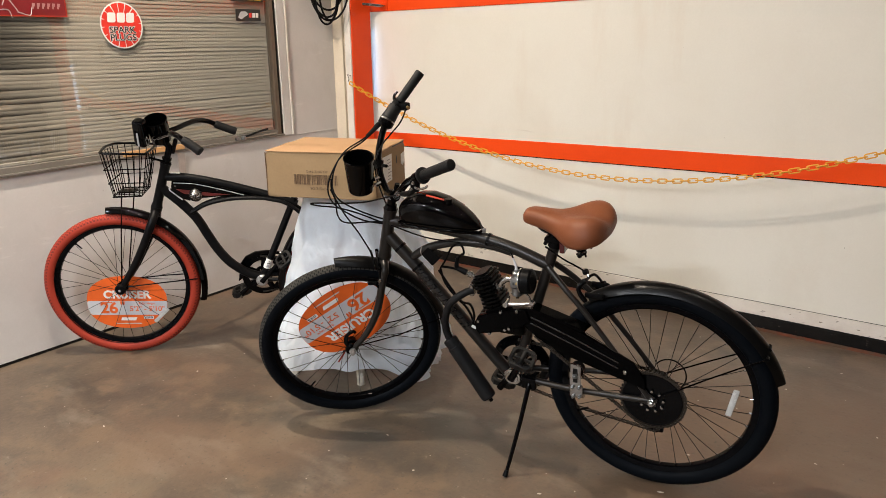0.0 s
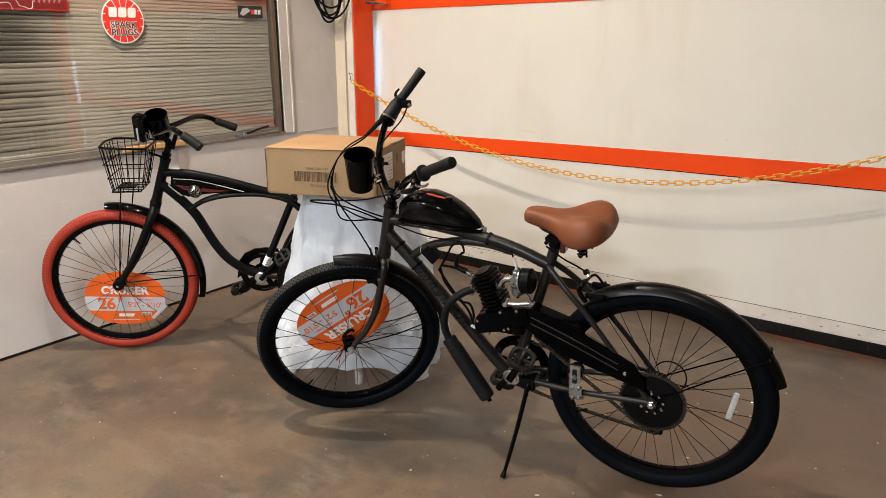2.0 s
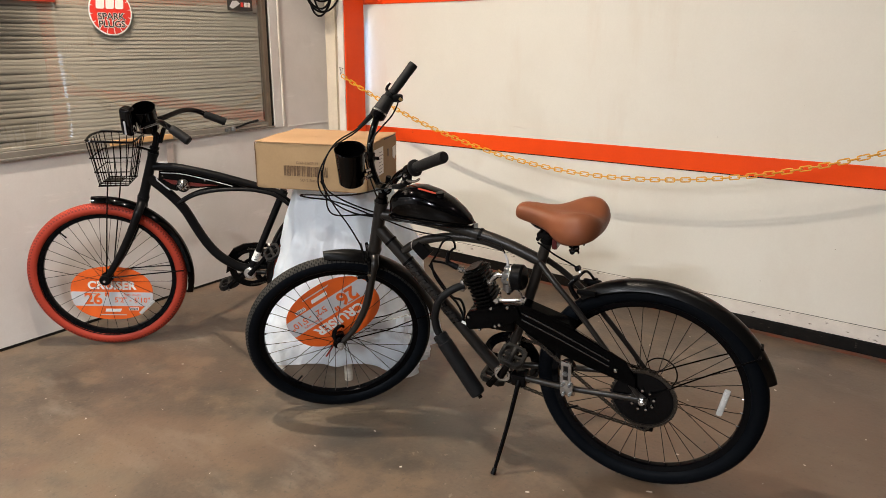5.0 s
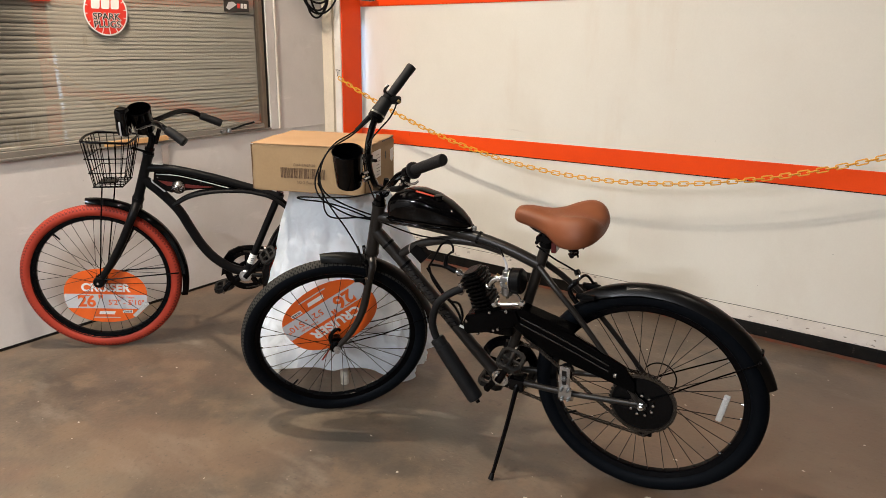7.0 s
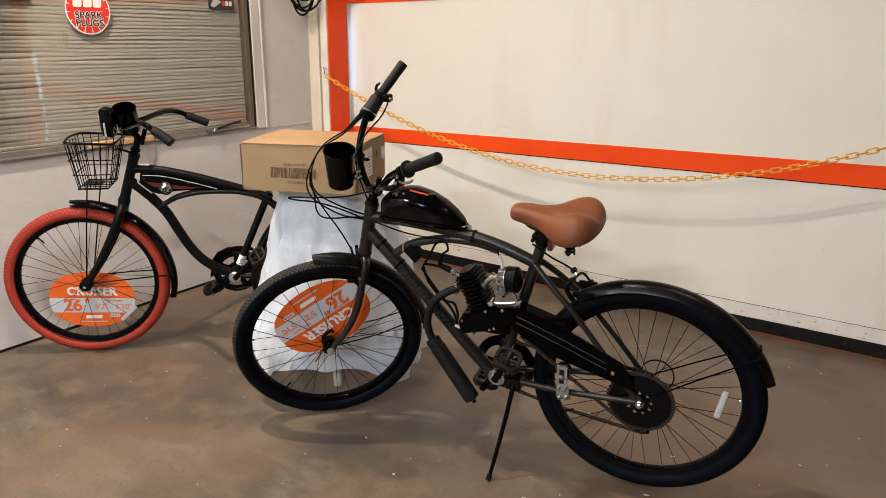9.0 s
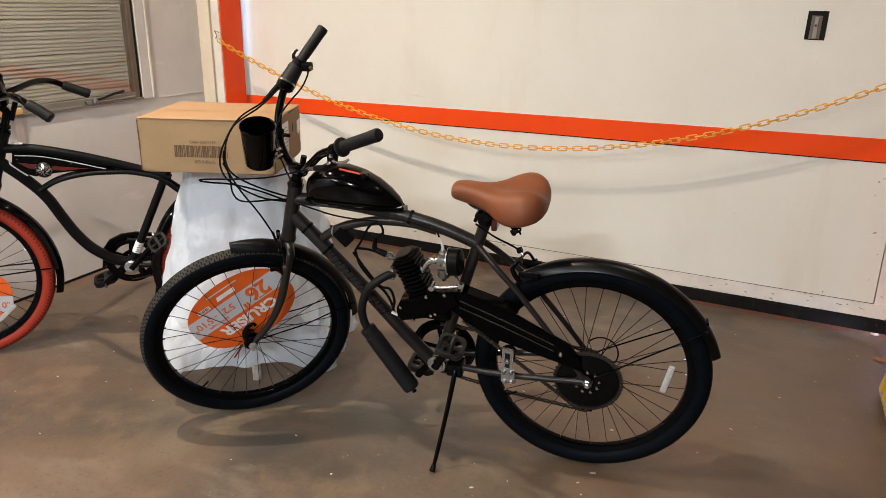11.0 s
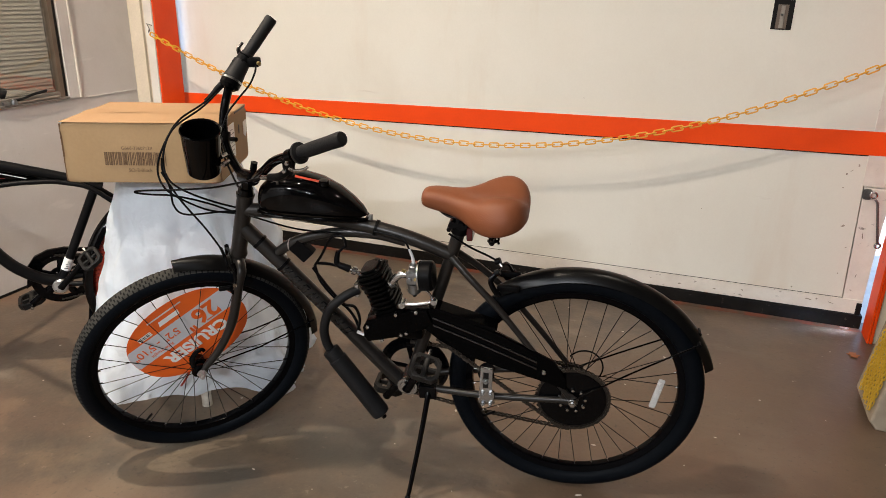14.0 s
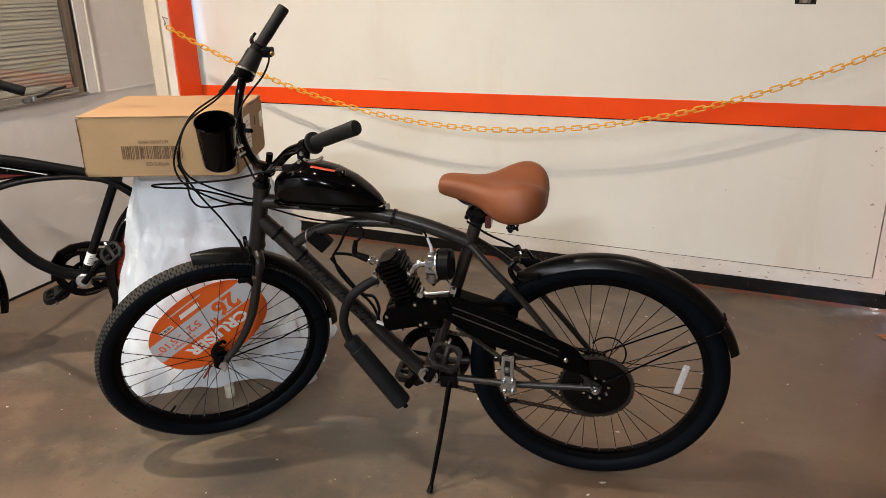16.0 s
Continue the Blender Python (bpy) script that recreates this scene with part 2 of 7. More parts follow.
GRIP = surf("black_grip_rubber", (0.006, 0.006, 0.0065), 0.55, 0, (0.010, 0.010, 0.010), 30, 0.6, 260, 0.2, spec=0.18)
PEDALPL = surf("scuffed_grey_black_plastic", (0.0085, 0.008, 0.0075), 0.5, 0, (0.018, 0.0165, 0.015), 60, 0.6, 300, 0.3, spec=0.2)
CASTIRON = surf("black_cast_alloy", (0.0009, 0.0009, 0.0009), 0.30, 0.0, (0.0018, 0.0018, 0.0018), 30, 0.5, 200, 0.15, spec=0.06)
STEEL = surf("zinc_steel", (0.46, 0.46, 0.45), 0.24, 1.0, (0.28, 0.275, 0.27), 30, 0.6, 200, 0.06)
ALLOY = surf("cast_alloy", (0.27, 0.28, 0.285), 0.32, 0.95, (0.16, 0.165, 0.17), 40, 0.6, 240, 0.15)
ZINC = surf("bright_zinc_plating", (0.50, 0.505, 0.51), 0.30, 0.85, (0.40, 0.40, 0.40), 60, 0.6, 200, 0.06)
BRASS = surf("yellowed_brass", (0.55, 0.42, 0.18), 0.35, 1.0)
SPOKE = surf("black_spoke_steel", (0.004, 0.0035, 0.0035), 0.3, 0.1, bump=0, spec=0.3)
DARKSTEEL = surf("oily_dark_steel", (0.026, 0.0215, 0.018), 0.36, 0.6, (0.010, 0.009, 0.008), 50, 0.7, 200, 0.1)
CHAIN = surf("oiled_chain_steel", (0.050, 0.041, 0.032), 0.36, 0.6, (0.020, 0.017, 0.014), 60, 0.7, 200, 0.1)
TAN = surf("tan_leather", (0.172, 0.056, 0.023), 0.46, 0, (0.130, 0.040, 0.016), 7, 0.6, 420, 0.22, 0.08, fine=0.14, spec=0.22)
CARD = surf("brown_cardboard", (0.315, 0.208, 0.104), 0.75, 0, (0.262, 0.170, 0.082), 5, 0.6, 120, 0.12, fine=0.07)
extra_layer(CARD, (0.20, 0.12, 0.065), 7, 0.62, 0.76, 0.5, (0.4, 1, 3))
CARDEDGE = surf("frayed_cardboard_edge", (0.20, 0.115, 0.058), 0.85, 0, (0.11, 0.065, 0.035), 60, 0.8, 160, 0.3)
CARDTOP = surf("cardboard_lid", (0.335, 0.198, 0.098), 0.7, 0, (0.285, 0.166, 0.080), 4, 0.6, 120, 0.12, fine=0.06)
extra_layer(CARDTOP, (0.24, 0.145, 0.075), 5, 0.60, 0.76, 0.5, (0.5, 2, 1))
SHEET = surf("white_plastic_sheet", (0.80, 0.865, 0.93), 0.34, 0, (0.73, 0.795, 0.86), 5, 0.5, 22, 0.6)
st = SHEET.node_tree
s_through, s_mix = st.nodes.new("ShaderNodeBsdfTranslucent"), st.nodes.new("ShaderNodeMixShader")
s_through.inputs["Color"].default_value, s_mix.inputs[0].default_value = (0.80, 0.87, 0.94, 1), 0.45
st.links.new(st.nodes["Principled BSDF"].outputs[0], s_mix.inputs[1])
st.links.new(s_through.outputs[0], s_mix.inputs[2])
st.links.new(s_mix.outputs[0], st.nodes["Material Output"].inputs[0])
s_crease, s_fold, s_ridge, s_bump = st.nodes.new("ShaderNodeTexNoise"), st.nodes.new("ShaderNodeMath"), st.nodes.new("ShaderNodeMath"), st.nodes.new("ShaderNodeBump")
s_crease.inputs["Scale"].default_value, s_crease.inputs["Detail"].default_value, s_crease.inputs["Distortion"].default_value = 7.0, 4, 1.2
s_fold.operation, s_fold.inputs[1].default_value, s_ridge.operation = "SUBTRACT", 0.5, "ABSOLUTE"
s_bump.inputs["Strength"].default_value, s_bump.inputs["Distance"].default_value = 0.22, 0.05
for a, b in ((s_crease.outputs["Fac"], s_fold.inputs[0]), (s_fold.outputs[0], s_ridge.inputs[0]), (s_ridge.outputs[0], s_bump.inputs["Height"]),
             (st.nodes["Principled BSDF"].inputs["Normal"].links[0].from_socket, s_bump.inputs["Normal"]), (s_bump.outputs[0], s_through.inputs["Normal"]), (s_bump.outputs[0], st.nodes["Principled BSDF"].inputs["Normal"])):
    st.links.new(a, b)
STOOL = surf("chipped_white_leg", (0.66, 0.61, 0.52), 0.5, 0, (0.30, 0.24, 0.18), 40, 0.7, 120, 0.15)
YELLOW = surf("yellow_plastic_chain", (0.72, 0.345, 0.008), 0.4, 0, (0.60, 0.27, 0.007), 20, 0.6, 200, 0.05, fine=0.05)
OLDYELLOW = surf("dusty_yellow_plastic", (0.52, 0.32, 0.020), 0.5, 0, (0.42, 0.25, 0.016), 20, 0.6, 200, 0.05)
ORANGECARD = surf("orange_print", (0.80, 0.125, 0.012), 0.42, bump=0, fine=0.02)
GREYCARD = surf("pale_grey_print", (0.55, 0.55, 0.57), 0.42, bump=0, fine=0.02)
GREYINK = surf("grey_fine_print", (0.22, 0.22, 0.22), 0.5, bump=0)
WHITEINK = surf("white_print", (0.80, 0.79, 0.77), 0.45, bump=0, fine=0.02)
BLACKINK = surf("black_print", (0.02, 0.018, 0.016), 0.5, bump=0, fine=0.02)
BROWNINK = surf("brown_print", (0.12, 0.065, 0.03), 0.6, bump=0, fine=0.02)
REDINK = surf("red_print", (0.72, 0.035, 0.020), 0.4, bump=0, fine=0.03)
PALEPINK = surf("dull_pink_print", (0.36, 0.20, 0.19), 0.4, bump=0)
POSTER = surf("dark_red_print", (0.155, 0.009, 0.012), 0.35, 0, (0.105, 0.006, 0.008), 8, 0.5, bump=0)
YELLOWINK = surf("yellow_print", (0.80, 0.60, 0.04), 0.45, bump=0, fine=0.02)
TANKRED = surf("small_red_label", (0.34, 0.030, 0.012), 0.35, bump=0, fine=0.05)
DECAL = surf("black_decal", (0.0035, 0.0034, 0.0033), 0.22, bump=0)
REDDECAL = surf("dark_red_decal", (0.10, 0.012, 0.010), 0.3, bump=0)
REFLECT = surf("clear_reflector", (0.62, 0.62, 0.60), 0.25, 0.2, (0.45, 0.45, 0.44), 60, 0.7, 300, 0.3)
REDREF = surf("red_reflector", (0.07, 0.005, 0.005), 0.2)
PINE = surf("pale_pine_strip", (0.58, 0.34, 0.15), 0.55, 0, (0.46, 0.25, 0.10), 12, 0.7, 90, 0.12)
TAPE = surf("clear_tape", (0.40, 0.34, 0.31), 0.3)
STONE = surf("weathered_concrete", (0.30, 0.25, 0.185), 0.8, 0, (0.20, 0.16, 0.115), 9, 0.8, 70, 0.5)
LEAF = surf("dry_leaf", (0.34, 0.12, 0.035), 0.7)
GRIT = surf("pale_grit", (0.55, 0.50, 0.44), 0.8)
PAVING = surf("outside_paving", (0.52, 0.51, 0.49), 0.8)
GLASS = bpy.data.materials.new("window_glass")
GLASS.use_nodes = True
gt = GLASS.node_tree
gt.nodes.remove(gt.nodes["Principled BSDF"])
g_clear, g_gloss = gt.nodes.new("ShaderNodeBsdfTransparent"), gt.nodes.new("ShaderNodeBsdfGlossy")
g_clear.inputs["Color"].default_value = (0.86, 0.88, 0.86, 1)
g_gloss.inputs["Roughness"].default_value = 0.015
g_mix, g_fres = gt.nodes.new("ShaderNodeMixShader"), gt.nodes.new("ShaderNodeFresnel")
g_fres.inputs["IOR"].default_value = 1.9
g_wave, g_bump = gt.nodes.new("ShaderNodeTexNoise"), gt.nodes.new("ShaderNodeBump")
g_wave.inputs["Scale"].default_value, g_wave.inputs["Detail"].default_value = 2.4, 1
g_bump.inputs["Strength"].default_value, g_bump.inputs["Distance"].default_value = 0.35, 0.01
gt.links.new(g_wave.outputs["Fac"], g_bump.inputs["Height"])
gt.links.new(g_bump.outputs["Normal"], g_gloss.inputs["Normal"])
for a, b in ((g_fres.outputs[0], g_mix.inputs[0]), (g_clear.outputs[0], g_mix.inputs[1]), (g_gloss.outputs[0], g_mix.inputs[2]), (g_mix.outputs[0], gt.nodes["Material Output"].inputs[0])):
    gt.links.new(a, b)


# ---- mesh helpers ----
def b_box(lo, hi, bevel=0.0, seg=2):
    bm = bmesh.new()
    bmesh.ops.create_cube(bm, size=1)
    for v in bm.verts:
        v.co = Vector([lo[i] + (v.co[i] + 0.5) * (hi[i] - lo[i]) for i in range(3)])
    if bevel:
        bmesh.ops.bevel(bm, geom=bm.edges[:], offset=bevel, segments=seg, affect="EDGES", profile=0.5)
    return bm


def smooth(pts, n=6):
    """A Catmull-Rom line through pts."""
    p = [Vector(q) for q in pts]
    p = [2 * p[0] - p[1], *p, 2 * p[-1] - p[-2]]
    out = []
    for i in range(1, len(p) - 2):
        for k in range(n):
            t = k / n
            a, b, c, d = p[i - 1], p[i], p[i + 1], p[i + 2]
            out.append(0.5 * (2 * b + (c - a) * t + (2 * a - 5 * b + 4 * c - d) * t * t + (3 * b - a - 3 * c + d) * t ** 3))
    return [*out, p[-2]]


def b_tube(pts, r, n=12, flat=1.0, side=None, bm=None):
    """A round bar along pts; r one radius or one for each point; flat squeezes it across side."""
    bm = bm or bmesh.new()
    p = [Vector(q) for q in pts]
    rs = list(r) if isinstance(r, (list, tuple)) else [r] * len(p)
    if len(rs) != len(p):
        rs = [rs[0] + (rs[-1] - rs[0]) * i / (len(p) - 1) for i in range(len(p))]
    d0 = (p[1] - p[0]).normalized()
    up = Vector(side) if side else (Vector((0, 1, 0)) if abs(d0.y) < 0.9 else Vector((1, 0, 0)))
    rings = []
    for i, q in enumerate(p):
        d = (p[min(i + 1, len(p) - 1)] - p[max(i - 1, 0)]).normalized()
        up = (up - d * up.dot(d)).normalized()
        s = d.cross(up)
        rings.append([bm.verts.new(q + rs[i] * (up * math.cos(a) * flat + s * math.sin(a))) for a in [k * math.tau / n for k in range(n)]])
    for a, b in zip(rings, rings[1:]):
        for k in range(n):
            bm.faces.new((a[k], a[(k + 1) % n], b[(k + 1) % n], b[k]))
    bm.faces.new(rings[0][::-1])
    bm.faces.new(rings[-1])
    return bm


def b_lathe(prof, n=24, axis="z", at=(0, 0, 0)):
    """Turns a profile of (radius, height) about an axis."""
    bm = bmesh.new()
    rings = []
    for r, h in prof:
        ring = []
        for k in range(n):
            a = k * math.tau / n
            c, s = r * math.cos(a), r * math.sin(a)
            co = {"z": (c, s, h), "y": (c, h, s), "x": (h, c, s)}[axis]
            ring.append(bm.verts.new(Vector(co) + Vector(at)))
        rings.append(ring)
    for a, b in zip(rings, rings[1:]):
        for k in range(n):
            bm.faces.new((a[k], a[(k + 1) % n], b[(k + 1) % n], b[k]))
    for ring in (rings[0], rings[-1]) if (Vector(prof[0]) - Vector(prof[-1])).length > 1e-5 else ():
        if (ring[0].co - ring[n // 2].co).length > 1e-4:
            bm.faces.new(ring)
    bmesh.ops.remove_doubles(bm, verts=bm.verts[:], dist=1e-6)
    bmesh.ops.recalc_face_normals(bm, faces=bm.faces[:])
    return bm


def b_plate(outline, y0, y1, bevel=0.0, axis="y"):
    """A flat outline of (x, z) given thickness from y0 to y1."""
    bm = bmesh.new()
    put = {"y": lambda a, b, t: (a, t, b), "x": lambda a, b, t: (t, a, b), "z": lambda a, b, t: (a, b, t)}[axis]
    lo = [bm.verts.new(put(a, b, y0)) for a, b in outline]
    hi = [bm.verts.new(put(a, b, y1)) for a, b in outline]
    n = len(lo)
    bm.faces.new(lo)
    bm.faces.new(hi[::-1])
    for k in range(n):
        bm.faces.new((lo[k], hi[k], hi[(k + 1) % n], lo[(k + 1) % n]))
    bmesh.ops.recalc_face_normals(bm, faces=bm.faces[:])
    if bevel:
        rim = [e for e in bm.edges if abs(e.verts[0].co[{"y": 1, "x": 0, "z": 2}[axis]] - e.verts[1].co[{"y": 1, "x": 0, "z": 2}[axis]]) < 1e-6]
        bmesh.ops.bevel(bm, geom=rim, offset=bevel, segments=2, affect="EDGES", profile=0.5)
    return bm


def b_ring(big, small, n=48, k=10, axis="y", at=(0, 0, 0), arc=(0, 360)):
    """A round ring, or an arc of one, of bar."""
    a0, a1 = radians(arc[0]), radians(arc[1])
    full = abs(arc[1] - arc[0]) >= 360
    bm = bmesh.new()
    rings = []
    for i in range(n if full else n + 1):
        a = a0 + (a1 - a0) * i / n
        ring = []
        for j in range(k):
            b = j * math.tau / k
            r, h = big + small * math.cos(b), small * math.sin(b)
            c, s = r * math.cos(a), r * math.sin(a)
            ring.append(bm.verts.new(Vector({"y": (c, h, s), "z": (c, s, h), "x": (h, c, s)}[axis]) + Vector(at)))
        rings.append(ring)
    for i in range(n):
        a, b = rings[i], rings[(i + 1) % len(rings)]
        for j in range(k):
            bm.faces.new((a[j], a[(j + 1) % k], b[(j + 1) % k], b[j]))
    if not full:
        bm.faces.new(rings[0])
        bm.faces.new(rings[-1])
    bmesh.ops.recalc_face_normals(bm, faces=bm.faces[:])
    return bm


def join(*bms):
    out = bmesh.new()
    for bm in bms:
        me = bpy.data.meshes.new("tmp")
        bm.to_mesh(me)
        bm.free()
        out.from_mesh(me)
        bpy.data.meshes.remove(me)
    return out


def moved(bm, m):
    bmesh.ops.transform(bm, matrix=m, verts=bm.verts[:])
    return bm


def mesh(name, bm, mats, flat=False):
    me = bpy.data.meshes.new(name)
    bm.normal_update()
    bm.to_mesh(me)
    bm.free()
    for m in (mats if isinstance(mats, (list, tuple)) else [mats]):
        me.materials.append(m)
    if not flat:
        me.shade_smooth()
        me.set_sharp_from_angle(angle=radians(38))
    return me


def even_shading(ob, bm, flat):
    """Lets the large faces rule the shading where a small bevel meets them."""
    if not flat and not isinstance(bm, bpy.types.Mesh) and len(ob.data.polygons) < 4000:
        w = ob.modifiers.new("shading", "WEIGHTED_NORMAL")
        w.keep_sharp, w.weight = True, 80


def part(name, bm, mats, parent, label="", m=None, flat=False):
    """One mesh object under a thing or a part. bm: a bmesh or a ready mesh."""
    ob = new(name, bm if isinstance(bm, bpy.types.Mesh) else mesh(name, bm, mats, flat))
    even_shading(ob, bm, flat)
    ob.parent = parent
    if m is not None:
        ob.matrix_basis = m
    return tagged(ob, label)


def thing(name, label, category, m=None, group="", bm=None, mats=None, kind=""):
    ob = new(name, mesh(name, bm, mats) if bm else None)
    if bm:
        even_shading(ob, bm, False)
    if m is not None:
        ob.matrix_basis = m
    return tagged(ob, label, category, group, kind)


def setting(name, bm, mats, parent=None, label="", category="", flat=False):
    ob = new(name, mesh(name, bm, mats, flat))
    even_shading(ob, bm, flat)
    ob.parent = parent
    return tagged(ob, label, category, kind="structure")


def words(text, size, mats, parent, m, name="lettering", deep=0.0006, wide=1.0, align="CENTER", bold=0.0):
    """Raised lettering in the built-in font; its plane is x right, y up before m."""
    cu = bpy.data.curves.new("lettering", "FONT")
    cu.body, cu.size, cu.align_x, cu.align_y, cu.extrude, cu.offset = text, size, align, "CENTER", deep / 2, bold
    tmp = new("tmp", cu)
    bpy.context.view_layer.update()
    me = bpy.data.meshes.new_from_object(tmp.evaluated_get(bpy.context.evaluated_depsgraph_get()))
    bpy.data.objects.remove(tmp)
    me.materials.clear()
    me.materials.append(mats)
    me.transform(Matrix.Diagonal((wide, 1, 1, 1)))
    return part(name, me, None, parent, m=m)


def rounded(w, h, r, n=5):
    """The outline of a rounded rectangle."""
    out = []
    for cx, cy, a0 in ((w / 2 - r, h / 2 - r, 0), (-w / 2 + r, h / 2 - r, 90), (-w / 2 + r, -h / 2 + r, 180), (w / 2 - r, -h / 2 + r, 270)):
        out += [(cx + r * math.cos(radians(a0 + 90 * k / n)), cy + r * math.sin(radians(a0 + 90 * k / n))) for k in range(n + 1)]
    return out


def disc(r, n=32):
    return [(r * math.cos(k * math.tau / n), r * math.sin(k * math.tau / n)) for k in range(n)]


# ---- the room ----
XW, YW = -3.263, 3.496          # face of the office wall, face of the big door
WY0, WY1, WZ0, WZ1 = 0.35, 2.80, 0.835, 2.20   # the window's opening
RIGHT = Matrix(((0, 0, 1, 0), (1, 0, 0, 0), (0, 1, 0, 0), (0, 0, 0, 1)))   # x to the wall's right, y up, z out of the office wall


def on_wall(y, z, out=0.0):
    return Matrix.Translation((XW + out, y, z)) @ RIGHT


def b_sheet(x0, x1, y0, y1, nx, ny, f):
    bm = bmesh.new()
    g = [[bm.verts.new((x0 + (x1 - x0) * i / nx, y0 + (y1 - y0) * j / ny, f(x0 + (x1 - x0) * i / nx, y0 + (y1 - y0) * j / ny))) for j in range(ny + 1)] for i in range(nx + 1)]
    for i in range(nx):
        for j in range(ny):
            bm.faces.new((g[i][j], g[i + 1][j], g[i + 1][j + 1], g[i][j + 1]))
    return bm


def b_quad(pts):
    bm = bmesh.new()
    bm.faces.new([bm.verts.new(p) for p in pts])
    return bm


setting("floor", b_box((-4.9, -8.4, -0.12), (3.3, 3.57, 0.0)), FLOOR, label="stained brown concrete garage floor with some painted-in shade", category="floor")
setting("pavement", b_box((-40, 3.57, -0.12), (40, 60, -0.01)), PAVING, label="pale paving outside the big door", category="pavement")
setting("ceiling", b_box((-4.9, -8.4, CEIL), (3.3, 3.7, CEIL + 0.15)), CEILING, label="plain painted ceiling", category="ceiling")
setting("wall_office", b_box((XW - 0.12, -8.4, 0), (XW, 3.57, WZ0)), WALL, label="grey painted plywood wall under the office window", category="wall")
setting("wall_office_above", b_box((XW - 0.12, -8.4, WZ1), (XW, 3.57, CEIL)), WALL, label="grey painted wall above the office window", category="wall")
setting("wall_office_near", b_box((XW - 0.12, -8.4, WZ0), (XW, WY0, WZ1)), WALL, label="grey painted wall beside the office window", category="wall")
setting("wall_office_corner", b_box((XW - 0.12, WY1 + 0.03, WZ0), (XW, 3.57, WZ1)), WALL, label="grey painted wall between window and corner post", category="wall")
# unseen walls behind and beside the camera, dark to hold down fill light
setting("wall_rear", b_box((-4.9, -8.5, 0), (3.3, -8.4, CEIL)), DIM, label="unseen workshop wall, darkened to cut bounce and reflections", category="wall")
setting("wall_side", b_box((3.2, -8.4, 0), (3.3, 3.57, CEIL)), DIM, label="unseen workshop wall, darkened to cut bounce and reflections", category="wall")
setting("wall_front", join(b_box((0.557, YW, 0), (3.3, YW + 0.05, CEIL)), b_box((-4.9, YW + 0.005, 0), (XW - 0.12, YW + 0.12, CEIL)), b_box((XW, YW + 0.002, 2.5), (0.372, YW + 0.05, CEIL))),
        BEIGE, label="old beige painted wall beside the big door", category="wall")
setting("office_room", join(b_box((-4.9, -4.4, 0), (-4.8, YW, CEIL)), b_box((-4.8, -0.9, 0), (XW - 0.12, -0.8, CEIL)), b_box((-4.8, 3.4, 0), (XW - 0.12, 3.49, CEIL))),
        DARKROOM, label="dim office behind the window blinds", category="wall")

# window: frame, sill, trim, glass
win = setting("window_1", b_box((XW - 0.07, WY1 - 0.012, WZ0), (XW + 0.006, WY1 + 0.014, WZ1), 0.003), BRONZE, label="large office window with dark aluminium frame", category="window")
part("window_frame", b_box((XW - 0.07, WY0, WZ0), (XW + 0.006, WY1 - 0.012, WZ0 + 0.028), 0.003), SILL, win, "dull aluminium bottom rail")
part("window_frame", b_box((XW - 0.07, WY0, WZ1 - 0.03), (XW + 0.006, WY1 - 0.012, WZ1), 0.003), BRONZE, win)
part("window_frame", b_box((XW - 0.07, WY0 - 0.03, WZ0), (XW + 0.006, WY0, WZ1), 0.003), BRONZE, win)
pane = part("pane", b_quad([(XW - 0.008, WY0, WZ0 + 0.028), (XW - 0.008, WY1 - 0.012, WZ0 + 0.028), (XW - 0.008, WY1 - 0.012, WZ1 - 0.03), (XW - 0.008, WY0, WZ1 - 0.03)]), GLASS, win, "clear glass pane reflecting the orange door band")
pane.visible_shadow = False
part("frame_gasket", b_box((XW - 0.07, WY1 + 0.014, WZ0), (XW + 0.003, WY1 + 0.03, WZ1), 0.001), RUBBER_SEAL, win, "black gasket of the frame")
setting("trim", b_box((XW, WY1 + 0.034, WZ0 - 0.01), (XW + 0.010, WY1 + 0.092, 2.45), 0.002), WALL, label="grey painted board beside the window", category="trim")
setting("trim_edge", b_box((XW, WY1 + 0.094, WZ0 - 0.01), (XW + 0.014, WY1 + 0.106, 2.45), 0.003), SCUFF, label="narrow white painted batten beside the window", category="trim")
setting("trim_ledge", b_box((XW, WY1 + 0.145, WZ0 - 0.018), (XW + 0.004, 3.27, WZ0 - 0.012), 0.001), WALL, label="thin joint line across the grey wall", category="trim")
setting("trim_sill", b_box((XW, WY0, WZ0 - 0.008), (XW + 0.016, WY1 + 0.03, WZ0 + 0.002), 0.002), SILL, label="narrow dull metal window sill", category="trim")
setting("baseboard", b_box((XW, -8.4, 0.0), (XW + 0.004, 3.27, 0.012)), RUBBER_SEAL, label="dark gap line at the foot of the wall", category="baseboard")

# blinds
blind = thing("venetian_blind", "aged cream venetian blind with bent slats behind the window", "blind", Matrix.Translation((XW - 0.021, (WY0 + WY1) / 2, 0)))
rng = random.Random(5)


